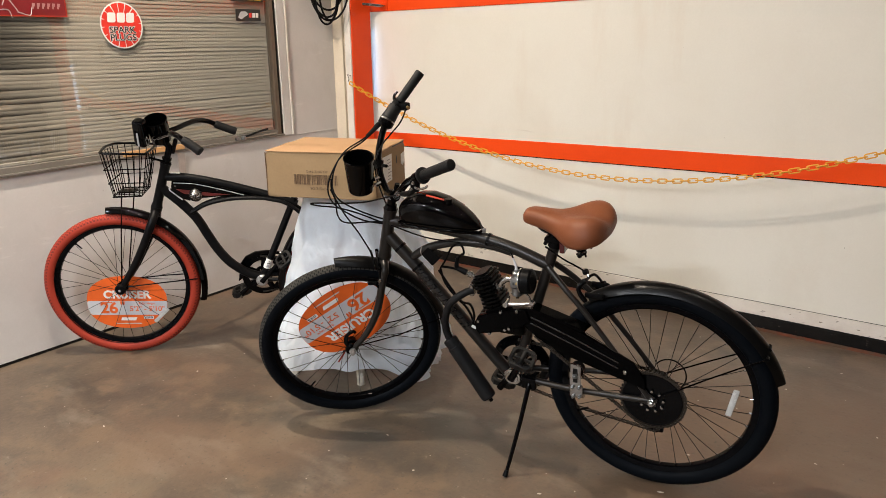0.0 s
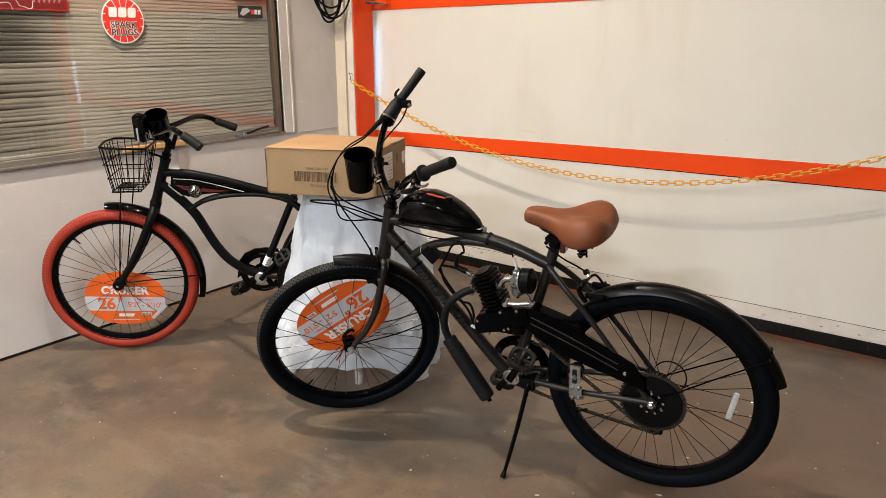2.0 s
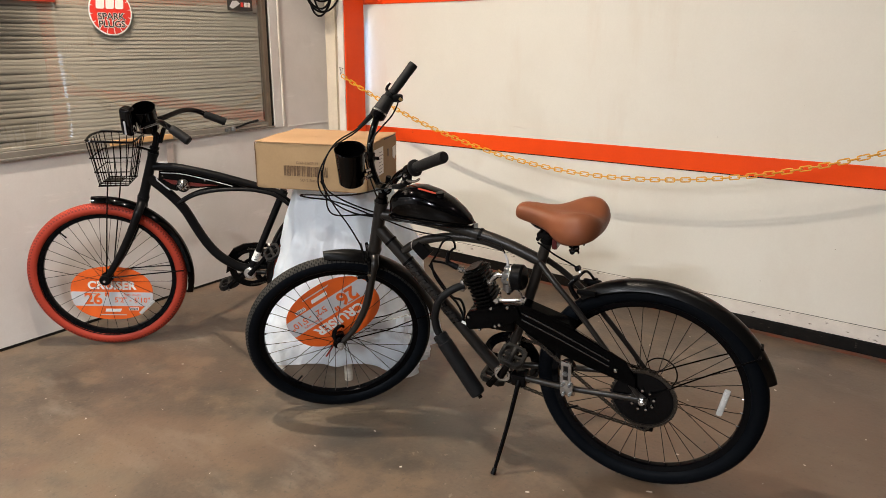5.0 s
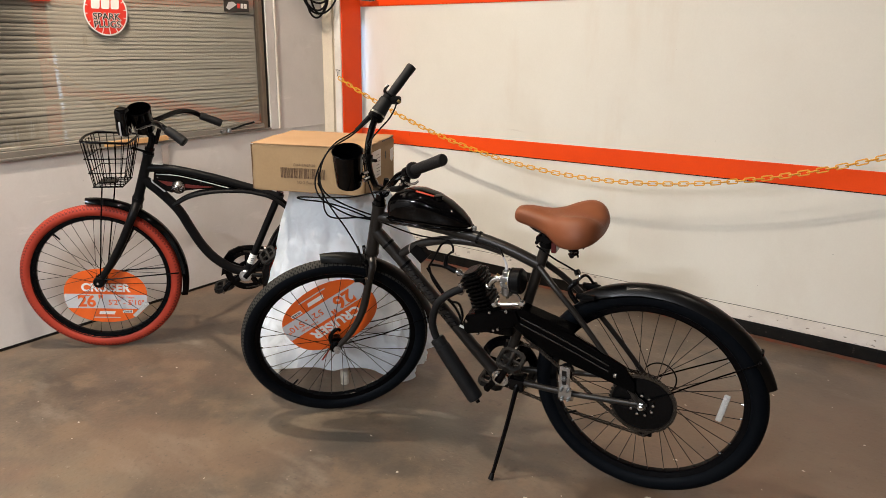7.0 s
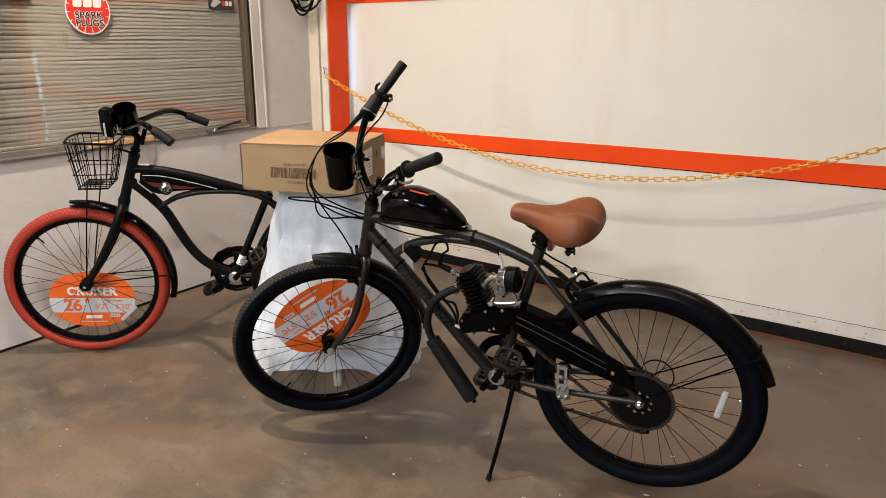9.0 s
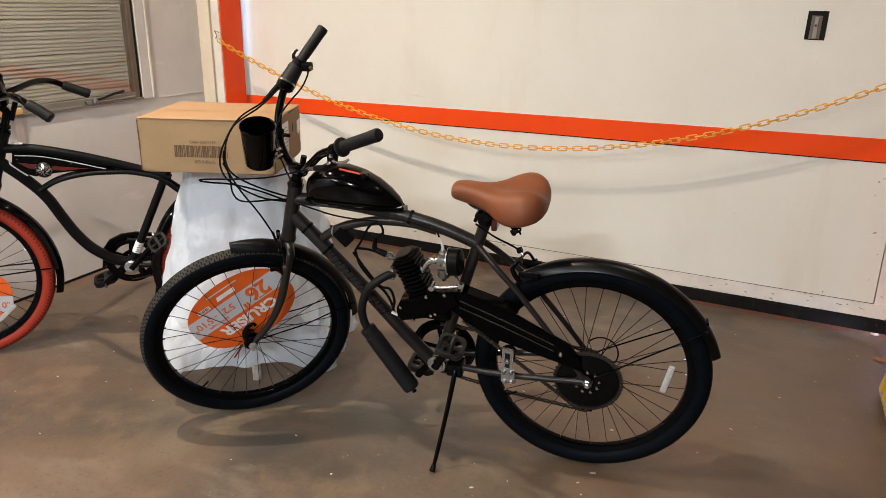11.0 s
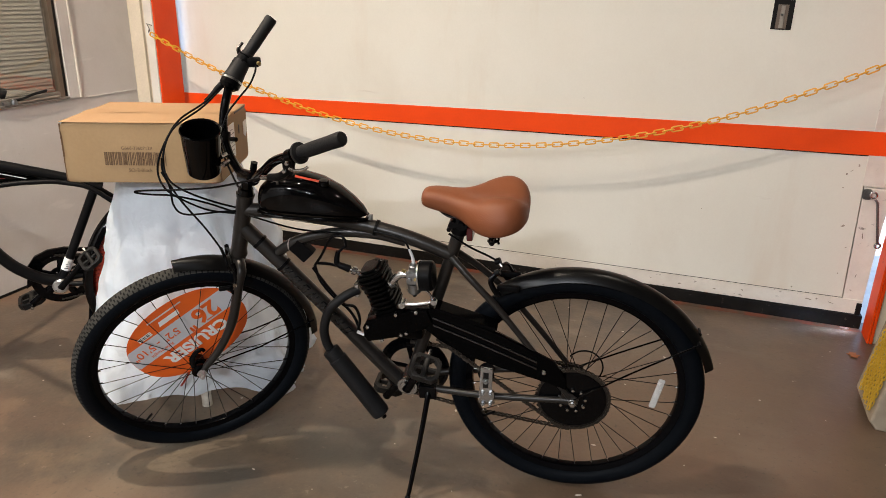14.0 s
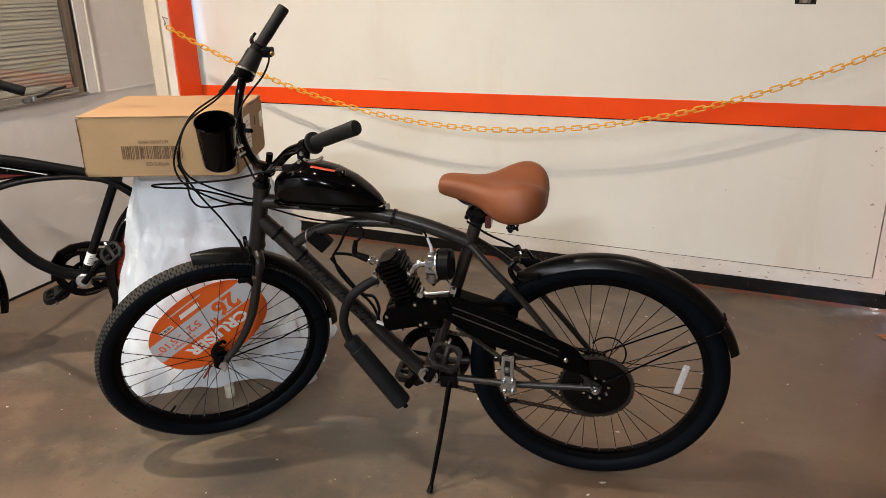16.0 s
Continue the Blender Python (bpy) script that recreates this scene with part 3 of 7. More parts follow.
def b_slat(length, kink, sag, gape):
    bm = bmesh.new()
    rows = []
    n = 28
    for i in range(n + 1):
        y = -length / 2 + length * i / n
        bend = kink * math.exp(-((y - sag * 3) / 0.22) ** 2) + 0.0022 * math.sin(y * 5.3 + sag * 40)
        open_by = 0.5 - 0.5 * math.tanh((y - 0.05) * 3.0)
        lean, half = 0.0030 - (0.0056 + gape) * open_by, 0.0104 - (0.0014 + gape) * open_by
        rows.append([bm.verts.new((-lean + 2 * lean * k / 4 + 0.0012 * math.sin(math.pi * k / 4), y, bend + half - 2 * half * k / 4)) for k in range(5)])
    for a, b in zip(rows, rows[1:]):
        for k in range(4):
            bm.faces.new((a[k], a[k + 1], b[k + 1], b[k]))
    return bm


slat_meshes = [mesh("slat", b_slat(WY1 - WY0 - 0.05, rng.uniform(-0.008, 0.006) * (k % 3 == 0), rng.uniform(-0.3, 0.3), gape), SLAT) for gape in (0.0003, 0.0027) for k in range(9)]
z, k = WZ0 + 0.056, 0
while z < WZ1 - 0.06:
    part("slat", slat_meshes[(k * 5 + k // 9) % 9 + (9 if z > 1.27 else 0)], None, blind, m=pose(0, 0, z + rng.uniform(-0.0012, 0.0012), rng.uniform(-0.09, 0.09), rng.uniform(-5, 5), 0))
    z += 0.0174
    k += 1
part("bottom_rail", b_box((-0.012, -1.2, WZ0 + 0.030), (0.010, 1.2, WZ0 + 0.043), 0.003), SLAT, blind)
part("head_rail", b_box((-0.020, -1.2, WZ1 - 0.06), (0.010, 1.2, WZ1 - 0.032), 0.003), SLAT, blind)
for y in (-0.95, -0.3, 0.35, 1.0):
    part("ladder_cord", b_tube([(-0.012, y, WZ0 + 0.036), (-0.012, y, WZ1 - 0.05)], 0.0012, 6), SLAT, blind)

# stickers on the glass
OUT = -0.0076
sign = thing("round_sticker", "round red sticker with white border and black words on the window", "sticker", on_wall(1.908, 1.444, OUT), bm=b_plate(disc(0.105, 40), 0, 0.0012, axis="z"), mats=WHITEINK)
part("red_field", b_plate(disc(0.099, 40), 0.0012, 0.0018, axis="z"), REDINK, sign)
for k in range(16):
    a = math.tau * k / 16 + 0.1
    c, s = math.cos(a), math.sin(a)
    r0 = 0.055 if abs(s) > 0.6 else 0.086
    part("ray", b_plate([(r0 * c - 0.0008 * s, r0 * s + 0.0008 * c), (0.099 * c - 0.0022 * s, 0.099 * s + 0.0022 * c), (0.099 * c + 0.0022 * s, 0.099 * s - 0.0022 * c), (r0 * c + 0.0008 * s, r0 * s - 0.0008 * c)], 0.0018, 0.0023, axis="z"), WHITEINK, sign)
for x in (-0.047, 0.0, 0.046):
    part("logo_block", b_plate([(x + a + 0.12 * b, 0.034 + b) for a, b in rounded(0.040, 0.044, 0.008, 4)], 0.0018, 0.0026, axis="z"), WHITEINK, sign, "plain white logo shape")
for text, y, size in (("SPARK", -0.022, 0.036), ("PLUGS", -0.056, 0.036)):
    words(text, size * 1.12, WHITEINK, sign, pose(0, y, 0.0022), "word_outline", bold=0.0026, wide=1.12)
    words(text, size * 1.12, BLACKINK, sign, pose(0, y, 0.0032), "word", bold=0.0006, wide=1.12)
bill = thing("window_poster", "dark red poster with pale outline drawing and unreadable lettering", "poster", on_wall(1.40, 1.63, OUT), bm=b_plate([(-0.26, -0.153), (0.26, -0.153), (0.26, 0.16), (-0.26, 0.16)], 0, 0.0012, axis="z"), mats=POSTER)
part("poster_border", join(b_plate([(-0.26, -0.153), (0.26, -0.153), (0.26, -0.148), (-0.26, -0.148)], 0.0012, 0.0018, axis="z"), b_plate([(0.255, -0.148), (0.26, -0.148), (0.26, 0.16), (0.255, 0.16)], 0.0012, 0.0018, axis="z")), TANKRED, bill)
for x, y, w in ((0.16, -0.03, 0.10), (0.165, -0.07, 0.07), (0.175, -0.11, 0.12), (0.15, 0.02, 0.13)):
    for i in range(round(w / 0.021)):
        part("lettering_bar", b_plate([(x - w / 2 + 0.021 * i + a, y + b) for a, b in ((0, -0.011), (0.007, -0.012), (0.007, -0.002), (0.011, -0.002), (0.016, 0.011), (0.003, 0.012))], 0.0012, 0.0018, axis="z"), PALEPINK, bill)
for k in range(9):
    p0 = Vector((-0.17 + 0.028 * k, -0.11 + 0.03 * math.sin(k * 2.1), 0.0016))
    part("drawn_line", b_tube(smooth([p0, p0 + Vector((0.02, 0.03 * math.cos(k), 0)), p0 + Vector((0.05, 0.012 * math.sin(k * 3), 0)), p0 + Vector((0.06, 0.04 * math.cos(k * 1.7), 0))], 4), 0.0016, 5), GREYCARD, bill)
st = thing("yellow_sticker", "yellow and black logo sticker on the window", "sticker", on_wall(2.649, 1.598, OUT), bm=b_plate([(-0.108, -0.028), (0.108, -0.028), (0.108, 0.028), (-0.108, 0.028)], 0, 0.001, axis="z"), mats=BLACKINK)
for x in (-0.078, -0.03, 0.02, 0.072):
    part("logo_block", b_plate([(x - 0.022, -0.02), (x + 0.022, -0.02), (x + 0.024, 0.019), (x - 0.02, 0.019)], 0.001, 0.0018, axis="z"), YELLOWINK, st, "plain yellow logo shape")
st = thing("black_sticker", "small black sticker with white shapes on the window", "sticker", on_wall(2.651, 1.50, OUT), bm=b_plate([(-0.083, -0.031), (0.083, -0.031), (0.083, 0.031), (-0.083, 0.031)], 0, 0.001, axis="z"), mats=BLACKINK)
part("logo_block", b_plate([(-0.07, -0.012), (-0.05, 0.018), (-0.02, 0.02), (0.0, 0.006), (-0.02, -0.006), (-0.05, -0.022)], 0.001, 0.0018, axis="z"), GREYCARD, st)
for x in (0.012, 0.035, 0.058):
    part("logo_block", b_plate([(x - 0.009, -0.012), (x + 0.009, -0.012), (x + 0.011, 0.012), (x - 0.007, 0.012)], 0.001, 0.0018, axis="z"), WHITEINK if x > 0.02 else REDINK, st)

# odds on the sill and wall
catch = thing("window_catch", "worn metal window catch with dark handle on the window rail", "window catch", Matrix.Translation((XW + 0.0065, 2.50, WZ0 + 0.002)))
part("catch_body", join(b_box((0.0, -0.026, 0.0), (0.016, 0.004, 0.017), 0.004), b_lathe([(0.0, 0.024), (0.010, 0.022), (0.014, 0.012), (0.014, 0.0), (0.0, 0.0)], 14, "z", (0.012, 0.026, 0))), ALLOY, catch, "scratched cast catch")
part("catch_handle", b_tube(smooth([(0.012, 0.030, 0.016), (0.014, 0.075, 0.022), (0.014, 0.13, 0.034), (0.013, 0.200, 0.042)], 4), [0.005, 0.0085, 0.0085, 0.006], 10), GRIP, catch, "dark handle of the catch")
part("catch_arm", b_tube(smooth([(0.010, 0.03, 0.006), (0.010, 0.12, 0.007), (0.010, 0.265, 0.010)], 4), [0.006, 0.0055], 8), DULLALU, catch, "dull metal arm")
thing("wooden_strip", "pale pine strip lying on the window sill", "wood strip", Matrix.Translation((XW + 0.0155, 1.98, WZ0 + 0.002)), bm=b_box((-0.009, -0.165, 0), (0.012, 0.165, 0.024), 0.002), mats=PINE)
thing("tape_strip", "strip of clear tape hanging on the grey wall", "tape", on_wall(2.125, 0.765, 0.013), bm=b_plate([(-0.02, -0.085), (0.018, -0.088), (0.022, 0.05), (-0.017, 0.052)], 0, 0.001, axis="z"), mats=TAPE)

# corner post with its orange face
post = setting("post_corner", b_box((XW, 3.28, 0), (-3.15, 3.44, CEIL), 0.004), BEIGE, label="beige painted corner post of the big door", category="post")
part("edge_board", b_box((-3.15, 3.268, 0), (-3.10, 3.44, 3.1), 0.003), SCUFF, post, "white painted edge of the post")
part("face_board", b_box((XW + 0.045, 3.262, 0), (XW + 0.10, 3.279, 3.0), 0.003), BEIGE, post)
part("orange_face", b_box((-3.10, 3.275, 0), (-3.092, 3.445, 3.1), 0.002), ORANGE, post, "orange painted side of the post")
post = setting("post_side", b_box((0.372, 3.352, 0), (0.556, YW - 0.030, CEIL), 0.004), BEIGE, label="beige painted post with chipped orange side", category="post")
part("orange_face", b_box((0.363, 3.346, 0), (0.3715, 3.464, 3.1), 0.002), ORANGE, post, "chipped orange side of the post")
# unseen boards, added to limit how the daylight slit mirrors in the window
part("slit_blocker", b_box((0.374, YW - 0.0295, 1.30), (0.554, YW - 0.002, CEIL - 0.01), 0.002), BEIGE, post)
part("slit_blocker", b_box((0.374, YW - 0.0295, 0.0), (0.554, YW - 0.010, 0.66), 0.002), BEIGE, post)
part("orange_edge", b_box((0.3725, 3.343, 0), (0.384, 3.3515, 3.1), 0.002), ORANGE, post, "rough edge of orange paint")


# big door: panels, bands, bottom board, seal, plate, hook
def b_band(x0, x1, a0, a1, b0, b1, out0, out1):
    """A board on the door, its lower edge from a0 to a1 and its upper from b0 to b1."""
    return b_plate([(x0, a0), (x1, a1), (x1, b1), (x0, b0)], YW - out1, YW - out0, 0.0012)


DX0, DX1 = -3.165, 0.361
door = setting("door_1", b_plate([(DX0, 0.10), (0.268, 0.10), (0.252, 0.63), (0.252, 1.55), (DX0, 1.55)], YW, YW + 0.045, 0.001), DOOR, label="big cream swing door with orange bands", category="door")
# unseen board added behind the door to stop daylight leaking at the seam
part("leak_blocker", b_box((DX0 + 0.01, YW + 0.046, 0.03), (0.325, YW + 0.06, 1.6)), DOOR, door)
part("upper_panel", b_box((DX0, YW, 1.553), (DX1, YW + 0.045, 2.49)), DOOR, door)
part("edge_stile", b_plate([(0.273, 0.075), (0.349, 0.070), (0.352, 0.35), (DX1, 0.625), (0.256, 0.625)], YW, YW + 0.03, 0.002), SCUFF, door, "scuffed white edge of the door")
part("edge_stile", b_box((0.256, YW, 0.628), (DX1, YW + 0.045, 1.55)), DOOR, door)
part("metal_plate", b_box((0.246, YW - 0.004, 0.632), (DX1, YW - 0.0005, 1.5), 0.001), SCUFF, door, "painted sheet-metal plate with rivets")
for z in (0.66, 0.92, 0.99, 1.22, 1.4):
    for x in (0.272, 0.325):
        part("rivet", b_lathe([(0.0, 0.005), (0.006, 0.004), (0.009, 0.0)], 10, "y", (x, YW - 0.0085, z)), SCUFF, door)
part("bottom_board", b_band(DX0, 0.345, 0.055, 0.068, 0.1212, 0.1322, 0.0005, 0.008), SCUFF, door, "scuffed white kick board")
chips = random.Random(21)
for x, z, wide, tall, turn in ((0.183, 0.674, 0.008, 0.006, 30), (0.200, 0.690, 0.016, 0.003, 42), (0.220, 0.712, 0.006, 0.010, 10), (0.211, 0.453, 0.016, 0.008, 24), (0.290, 0.421, 0.005, 0.022, 8), (0.064, 0.150, 0.006, 0.005, 0), (0.239, 0.359, 0.006, 0.005, 0),
                             (0.179, 0.615, 0.004, 0.005, 0), (0.231, 0.239, 0.005, 0.007, 0), (0.138, 0.107, 0.020, 0.004, -8), (0.170, 0.112, 0.008, 0.006, 20), (0.225, 0.104, 0.026, 0.003, -14), (-0.133, 0.103, 0.010, 0.004, 0), (-0.402, 0.092, 0.012, 0.006, 12),
                             (-0.534, 0.100, 0.008, 0.004, 0), (-0.356, 0.458, 0.003, 0.003, 0), (-0.643, 0.249, 0.004, 0.003, 0), (0.300, 0.240, 0.004, 0.016, -6), (0.012, 0.098, 0.014, 0.003, 5), (-0.25, 0.090, 0.016, 0.004, -4)):
    ring = [(math.tau * i / 9, chips.uniform(0.25, 0.80)) for i in range(9)]
    c, sn = math.cos(radians(turn)), math.sin(radians(turn))
    base = YW - (0.0084 if z < 0.13 and x < 0.345 else 0.0003)
    part("paint_chip", b_plate([(x + q * (wide * math.cos(a) * c - tall * math.sin(a) * sn), z + q * (wide * math.cos(a) * sn + tall * math.sin(a) * c)) for a, q in ring], base, base + 0.0012), CHIP, door)
part("end_block", b_box((0.326, YW - 0.0115, 0.064), (0.348, YW - 0.0005, 0.120), 0.003), RUBBER_SEAL, door, "black end of the bottom strip")
part("rubber_seal", b_box((DX0, YW - 0.010, 0.0), (0.360, YW + 0.03, 0.062), 0.004), RUBBER_SEAL, door, "black rubber strip under the door")
part("orange_band", b_band(DX0, DX1, 0.706, 0.760, 0.787, 0.857, 0.0, 0.005), ORANGE, door, "orange painted band across the door")
part("orange_band", b_band(DX0, DX1, 1.528, 1.580, 1.64, 1.70, 0.0, 0.006), ORANGE, door, "orange painted top band")
part("band_underline", b_band(DX0, DX1, 0.7015, 0.7555, 0.706, 0.760, 0.0, 0.003), RUBBER_SEAL, door, "thin dark strip under the orange band")
part("hinge_plate", b_band(-3.13, -2.985, 1.534, 1.536, 1.60, 1.60, 0.006, 0.012), ORANGE, door, "orange hinge plate")
for x in (-3.02, -3.005, -2.995):
    for z in (1.548, 1.566, 1.584):
        part("bolt", b_lathe([(0.0, 0.004), (0.004, 0.003), (0.005, 0.0)], 8, "y", (x, YW - 0.0165, z)), ORANGE, door)
part("tie_rod", b_tube([(-3.20, 3.27, 1.585), (-3.02, YW - 0.03, 1.563)], 0.008, 10), STEEL, door, "galvanised tie rod to the post")
part("tie_rod_eye", b_ring(0.013, 0.004, 16, 8, "z", (-3.01, YW - 0.028, 1.562)), STEEL, door)
part("hook_eye", b_ring(0.012, 0.004, 18, 8, "y", (0.292, YW - 0.02, 0.600)), STEEL, door, "rusty hook eye")
part("hook_plate", b_plate([(0.272 + a, 0.598 + b) for a, b in rounded(0.035, 0.045, 0.012)], YW - 0.006, YW - 0.001, 0.001), ALLOY, door)
part("hook_rod", b_tube([(0.300, YW - 0.028, 0.585), (0.310, YW - 0.032, 0.572), (0.345, YW - 0.026, 0.398)], 0.0055, 10), ALLOY, door, "galvanised hook rod")
part("hook_ring", b_ring(0.010, 0.004, 16, 8, "y", (0.347, YW - 0.026, 0.390)), STEEL, door)
slot = part("latch_slot", b_band(-0.202, -0.126, 1.231, 1.230, 1.344, 1.344, 0.0, 0.0016), RUBBER_SEAL, door, "rectangular latch recess with dark inside")
part("latch", b_box((-0.186, YW - 0.004, 1.234), (-0.146, YW - 0.0018, 1.326), 0.001), BRONZE, slot, "dull metal latch tongue")
part("latch_tongue", b_box((-0.174, YW - 0.009, 1.236), (-0.158, YW - 0.004, 1.322), 0.002), DULLALU, slot, "dull metal latch tongue")
part("latch_knob", b_lathe([(0.0, -0.010), (0.004, -0.009), (0.005, 0.0)], 12, "y", (-0.168, YW - 0.009, 1.288)), STEEL, slot)
part("panel_line", b_band(DX0, 0.268, 0.1214, 0.1322, 0.1236, 0.1344, 0.0006, 0.0022), RUBBER_SEAL, door, "dark joint above the kick board")
setting("floor_line", b_sheet(-3.1, 0.36, YW - 0.048, YW - 0.008, 40, 1, lambda x, y: 0.0022), REDLINE, label="faded red paint line along the door", category="floor paint", flat=True)

# coil of cable on the post
coil = thing("cable_coil", "coil of black cable hung on the corner post", "cable", pose(-3.157, 3.150, 1.665, 0, 0, 49.5))
for k, (w, h, dx, dz) in enumerate(((0.112, 0.190, 0.004, 0.0), (0.070, 0.212, -0.012, 0.0), (0.062, 0.200, 0.010, 0.012), (0.085, 0.175, -0.004, 0.004), (0.098, 0.150, 0.006, 0.02))):
    pts = [(dx + w * math.sin(a) * (1 + 0.06 * math.sin(2 * a + k)), -0.012 + 0.009 * k + 0.005 * math.sin(3 * a + k), dz - h * math.cos(a)) for a in [math.tau * i / 40 for i in range(41)]]
    part("loop", b_tube(pts, 0.0058, 8), PLASTIC, coil)
part("cable_hook", b_tube(smooth([(0.02, 0.085, 0.185), (0.0, 0.02, 0.183), (0.0, -0.03, 0.186), (0.0, -0.045, 0.205)], 4), 0.006, 8), STEEL, coil)
part("cable_tie", b_ring(0.024, 0.004, 16, 6, "z", (0.0, 0.006, -0.185)), PLASTIC, coil)

# hanging lamps over the floor
for lx, ly, across, watts, tint in LAMPS:
    shade = thing("ceiling_lamp", "round white enamel lamp fixed under the ceiling", "ceiling lamp", pose(lx, ly, CEIL - 0.08), "ceiling lamps",
                  b_lathe([(across / 2 + 0.01, 0.0), (across / 2 + 0.02, 0.002), (across / 2 + 0.01, 0.012), (0.07, 0.06), (0.05, 0.08), (0.0, 0.08), (0.0, 0.07), (0.045, 0.07), (0.065, 0.055), (across / 2 + 0.005, 0.008), (across / 2 + 0.01, 0.0)], 32), ENAMEL)

for lx, ly, along, wide, watts, tint in TUBES:
    tube = thing("ceiling_lamp", "short white tube lamp fixed under the ceiling", "ceiling lamp", pose(lx, ly, CEIL - 0.08), "ceiling lamps")
    part("housing", b_plate([(-0.10, 0.0), (-0.085, 0.004), (-0.05, 0.05), (-0.05, 0.08), (0.05, 0.08), (0.05, 0.05), (0.085, 0.004), (0.10, 0.0), (0.098, 0.012), (0.055, 0.062), (-0.055, 0.062), (-0.098, 0.012)], -along / 2 - 0.02, along / 2 + 0.02, axis="x"), ENAMEL, tube)

# yellow chain across the door
HOOK = Vector((-3.09, 3.225, 1.136))


def b_link(length, r, bar):
    """One oval chain link, lying along x."""
    pts = []
    for i in range(24):
        a = math.tau * (i + 0.5) / 24
        c, q = math.cos(a), math.sin(a)
        pts.append(Vector((math.copysign(abs(c) ** 0.6, c) * r + math.copysign(length / 2 - r, c), 0, math.copysign(abs(q) ** 0.6, q) * r)))
    bm = bmesh.new()
    n, rings = len(pts), []
    for i, q in enumerate(pts):
        d = (pts[(i + 1) % n] - pts[i - 1]).normalized()
        s = d.cross(Vector((0, 1, 0)))
        rings.append([bm.verts.new(q + bar * (Vector((0, 1, 0)) * math.cos(b) + s * math.sin(b))) for b in [math.tau * j / 7 for j in range(7)]])
    for i in range(n):
        a, b = rings[i], rings[(i + 1) % n]
        for j in range(7):
            bm.faces.new((a[j], a[(j + 1) % 7], b[(j + 1) % 7], b[j]))
    bmesh.ops.recalc_face_normals(bm, faces=bm.faces[:])
    return bm


def hang(parent, line, pitch, me, start=0.0, turn=32):
    """Links along a line of points, every other one turned a quarter."""
    dist, k, total = start, 0, 0.0
    for a, b in zip(line, line[1:]):
        seg = (b - a).length
        while dist < total + seg:
            p = a + (b - a) * ((dist - total) / seg)
            d = (b - a).normalized()
            y = Vector((0, 1, 0)) - d * d.y
            y = y.normalized() if y.length > 0.05 else Vector((1, 0, 0))
            zz = d.cross(y)
            m = Matrix((d, y, zz)).transposed().to_4x4()
            m.translation = p
            part("link", me, None, parent, m=m @ Matrix.Rotation(radians((90 if k % 2 else 0) + turn), 4, "X"))
            dist += pitch
            k += 1
        total += seg


link_mesh = mesh("link", b_link(0.0442, 0.0096, 0.0031), YELLOW)
chain = thing("yellow_chain", "yellow plastic barrier chain sagging across the big door", "chain")
line = []
for i in range(121):
    x = HOOK.x + (0.46 - HOOK.x) * i / 120
    u = x + 1.43
    zc = 0.697 + (0.165 * u * u - 0.0045 * u ** 4 if u < 0 else 0.157 * u * u + 0.003 * u ** 3)
    line.append(Vector((x, HOOK.y + 0.03 * (x - HOOK.x), zc)))
hang(chain, line, 0.0357, link_mesh, 0.03, -12)
part("wire_hook", b_tube(smooth([(-3.105, 3.27, 1.150), (-3.118, 3.245, 1.160), (-3.098, 3.228, 1.155), (-3.082, 3.222, 1.132), (-3.095, 3.226, 1.120), (-3.11, 3.25, 1.135)], 5), 0.0022, 7), STEEL, chain, "bent wire hook")

# tapered concrete block by the side post, with spare chain over it
stop = thing("concrete_block", "weathered tapered concrete block standing by the post", "concrete block", pose(0.245, 2.63, 0.0))
part("block", b_plate([(0.006, 0.03), (0.03, 0.0), (0.27, 0.0), (0.30, 0.03), (0.30, 0.95), (0.27, 1.0), (0.17, 1.0), (0.138, 0.97)], 0.0, 0.26, 0.012), STONE, stop)
spare = thing("spare_chain", "yellow plastic chain hanging in strands on the concrete block", "chain", pose(0.245, 2.63, 0.0, 0, 7.9, 0))
small_link = mesh("link", b_link(0.0215, 0.0050, 0.0018), OLDYELLOW)
for k in range(15):
    y = 0.020 + 0.0115 * k
    top = 0.56 + 0.02 * (k % 3)
    hang(spare, [Vector((-0.007, y + 0.003 * math.sin(9 * t + k), top - (top - 0.060 - 0.006 * (k % 4)) * t)) for t in [i / 12 for i in range(13)]], 0.0168, small_link, 0.007 * (k % 3))


# ---- bicycles ----
def frame_of(o, heading, lean):
    """x to the rear of a bicycle, y to its right side, z up its own middle line, leaning by lean degrees."""
    return Matrix.Translation(o) @ Matrix.Rotation(radians(heading), 4, "Z") @ Matrix.Rotation(radians(lean), 4, "X")


FACE = Matrix(((1, 0, 0, 0), (0, 0, -1, 0), (0, 1, 0, 0), (0, 0, 0, 1)))   # lettering on a bicycle's near side


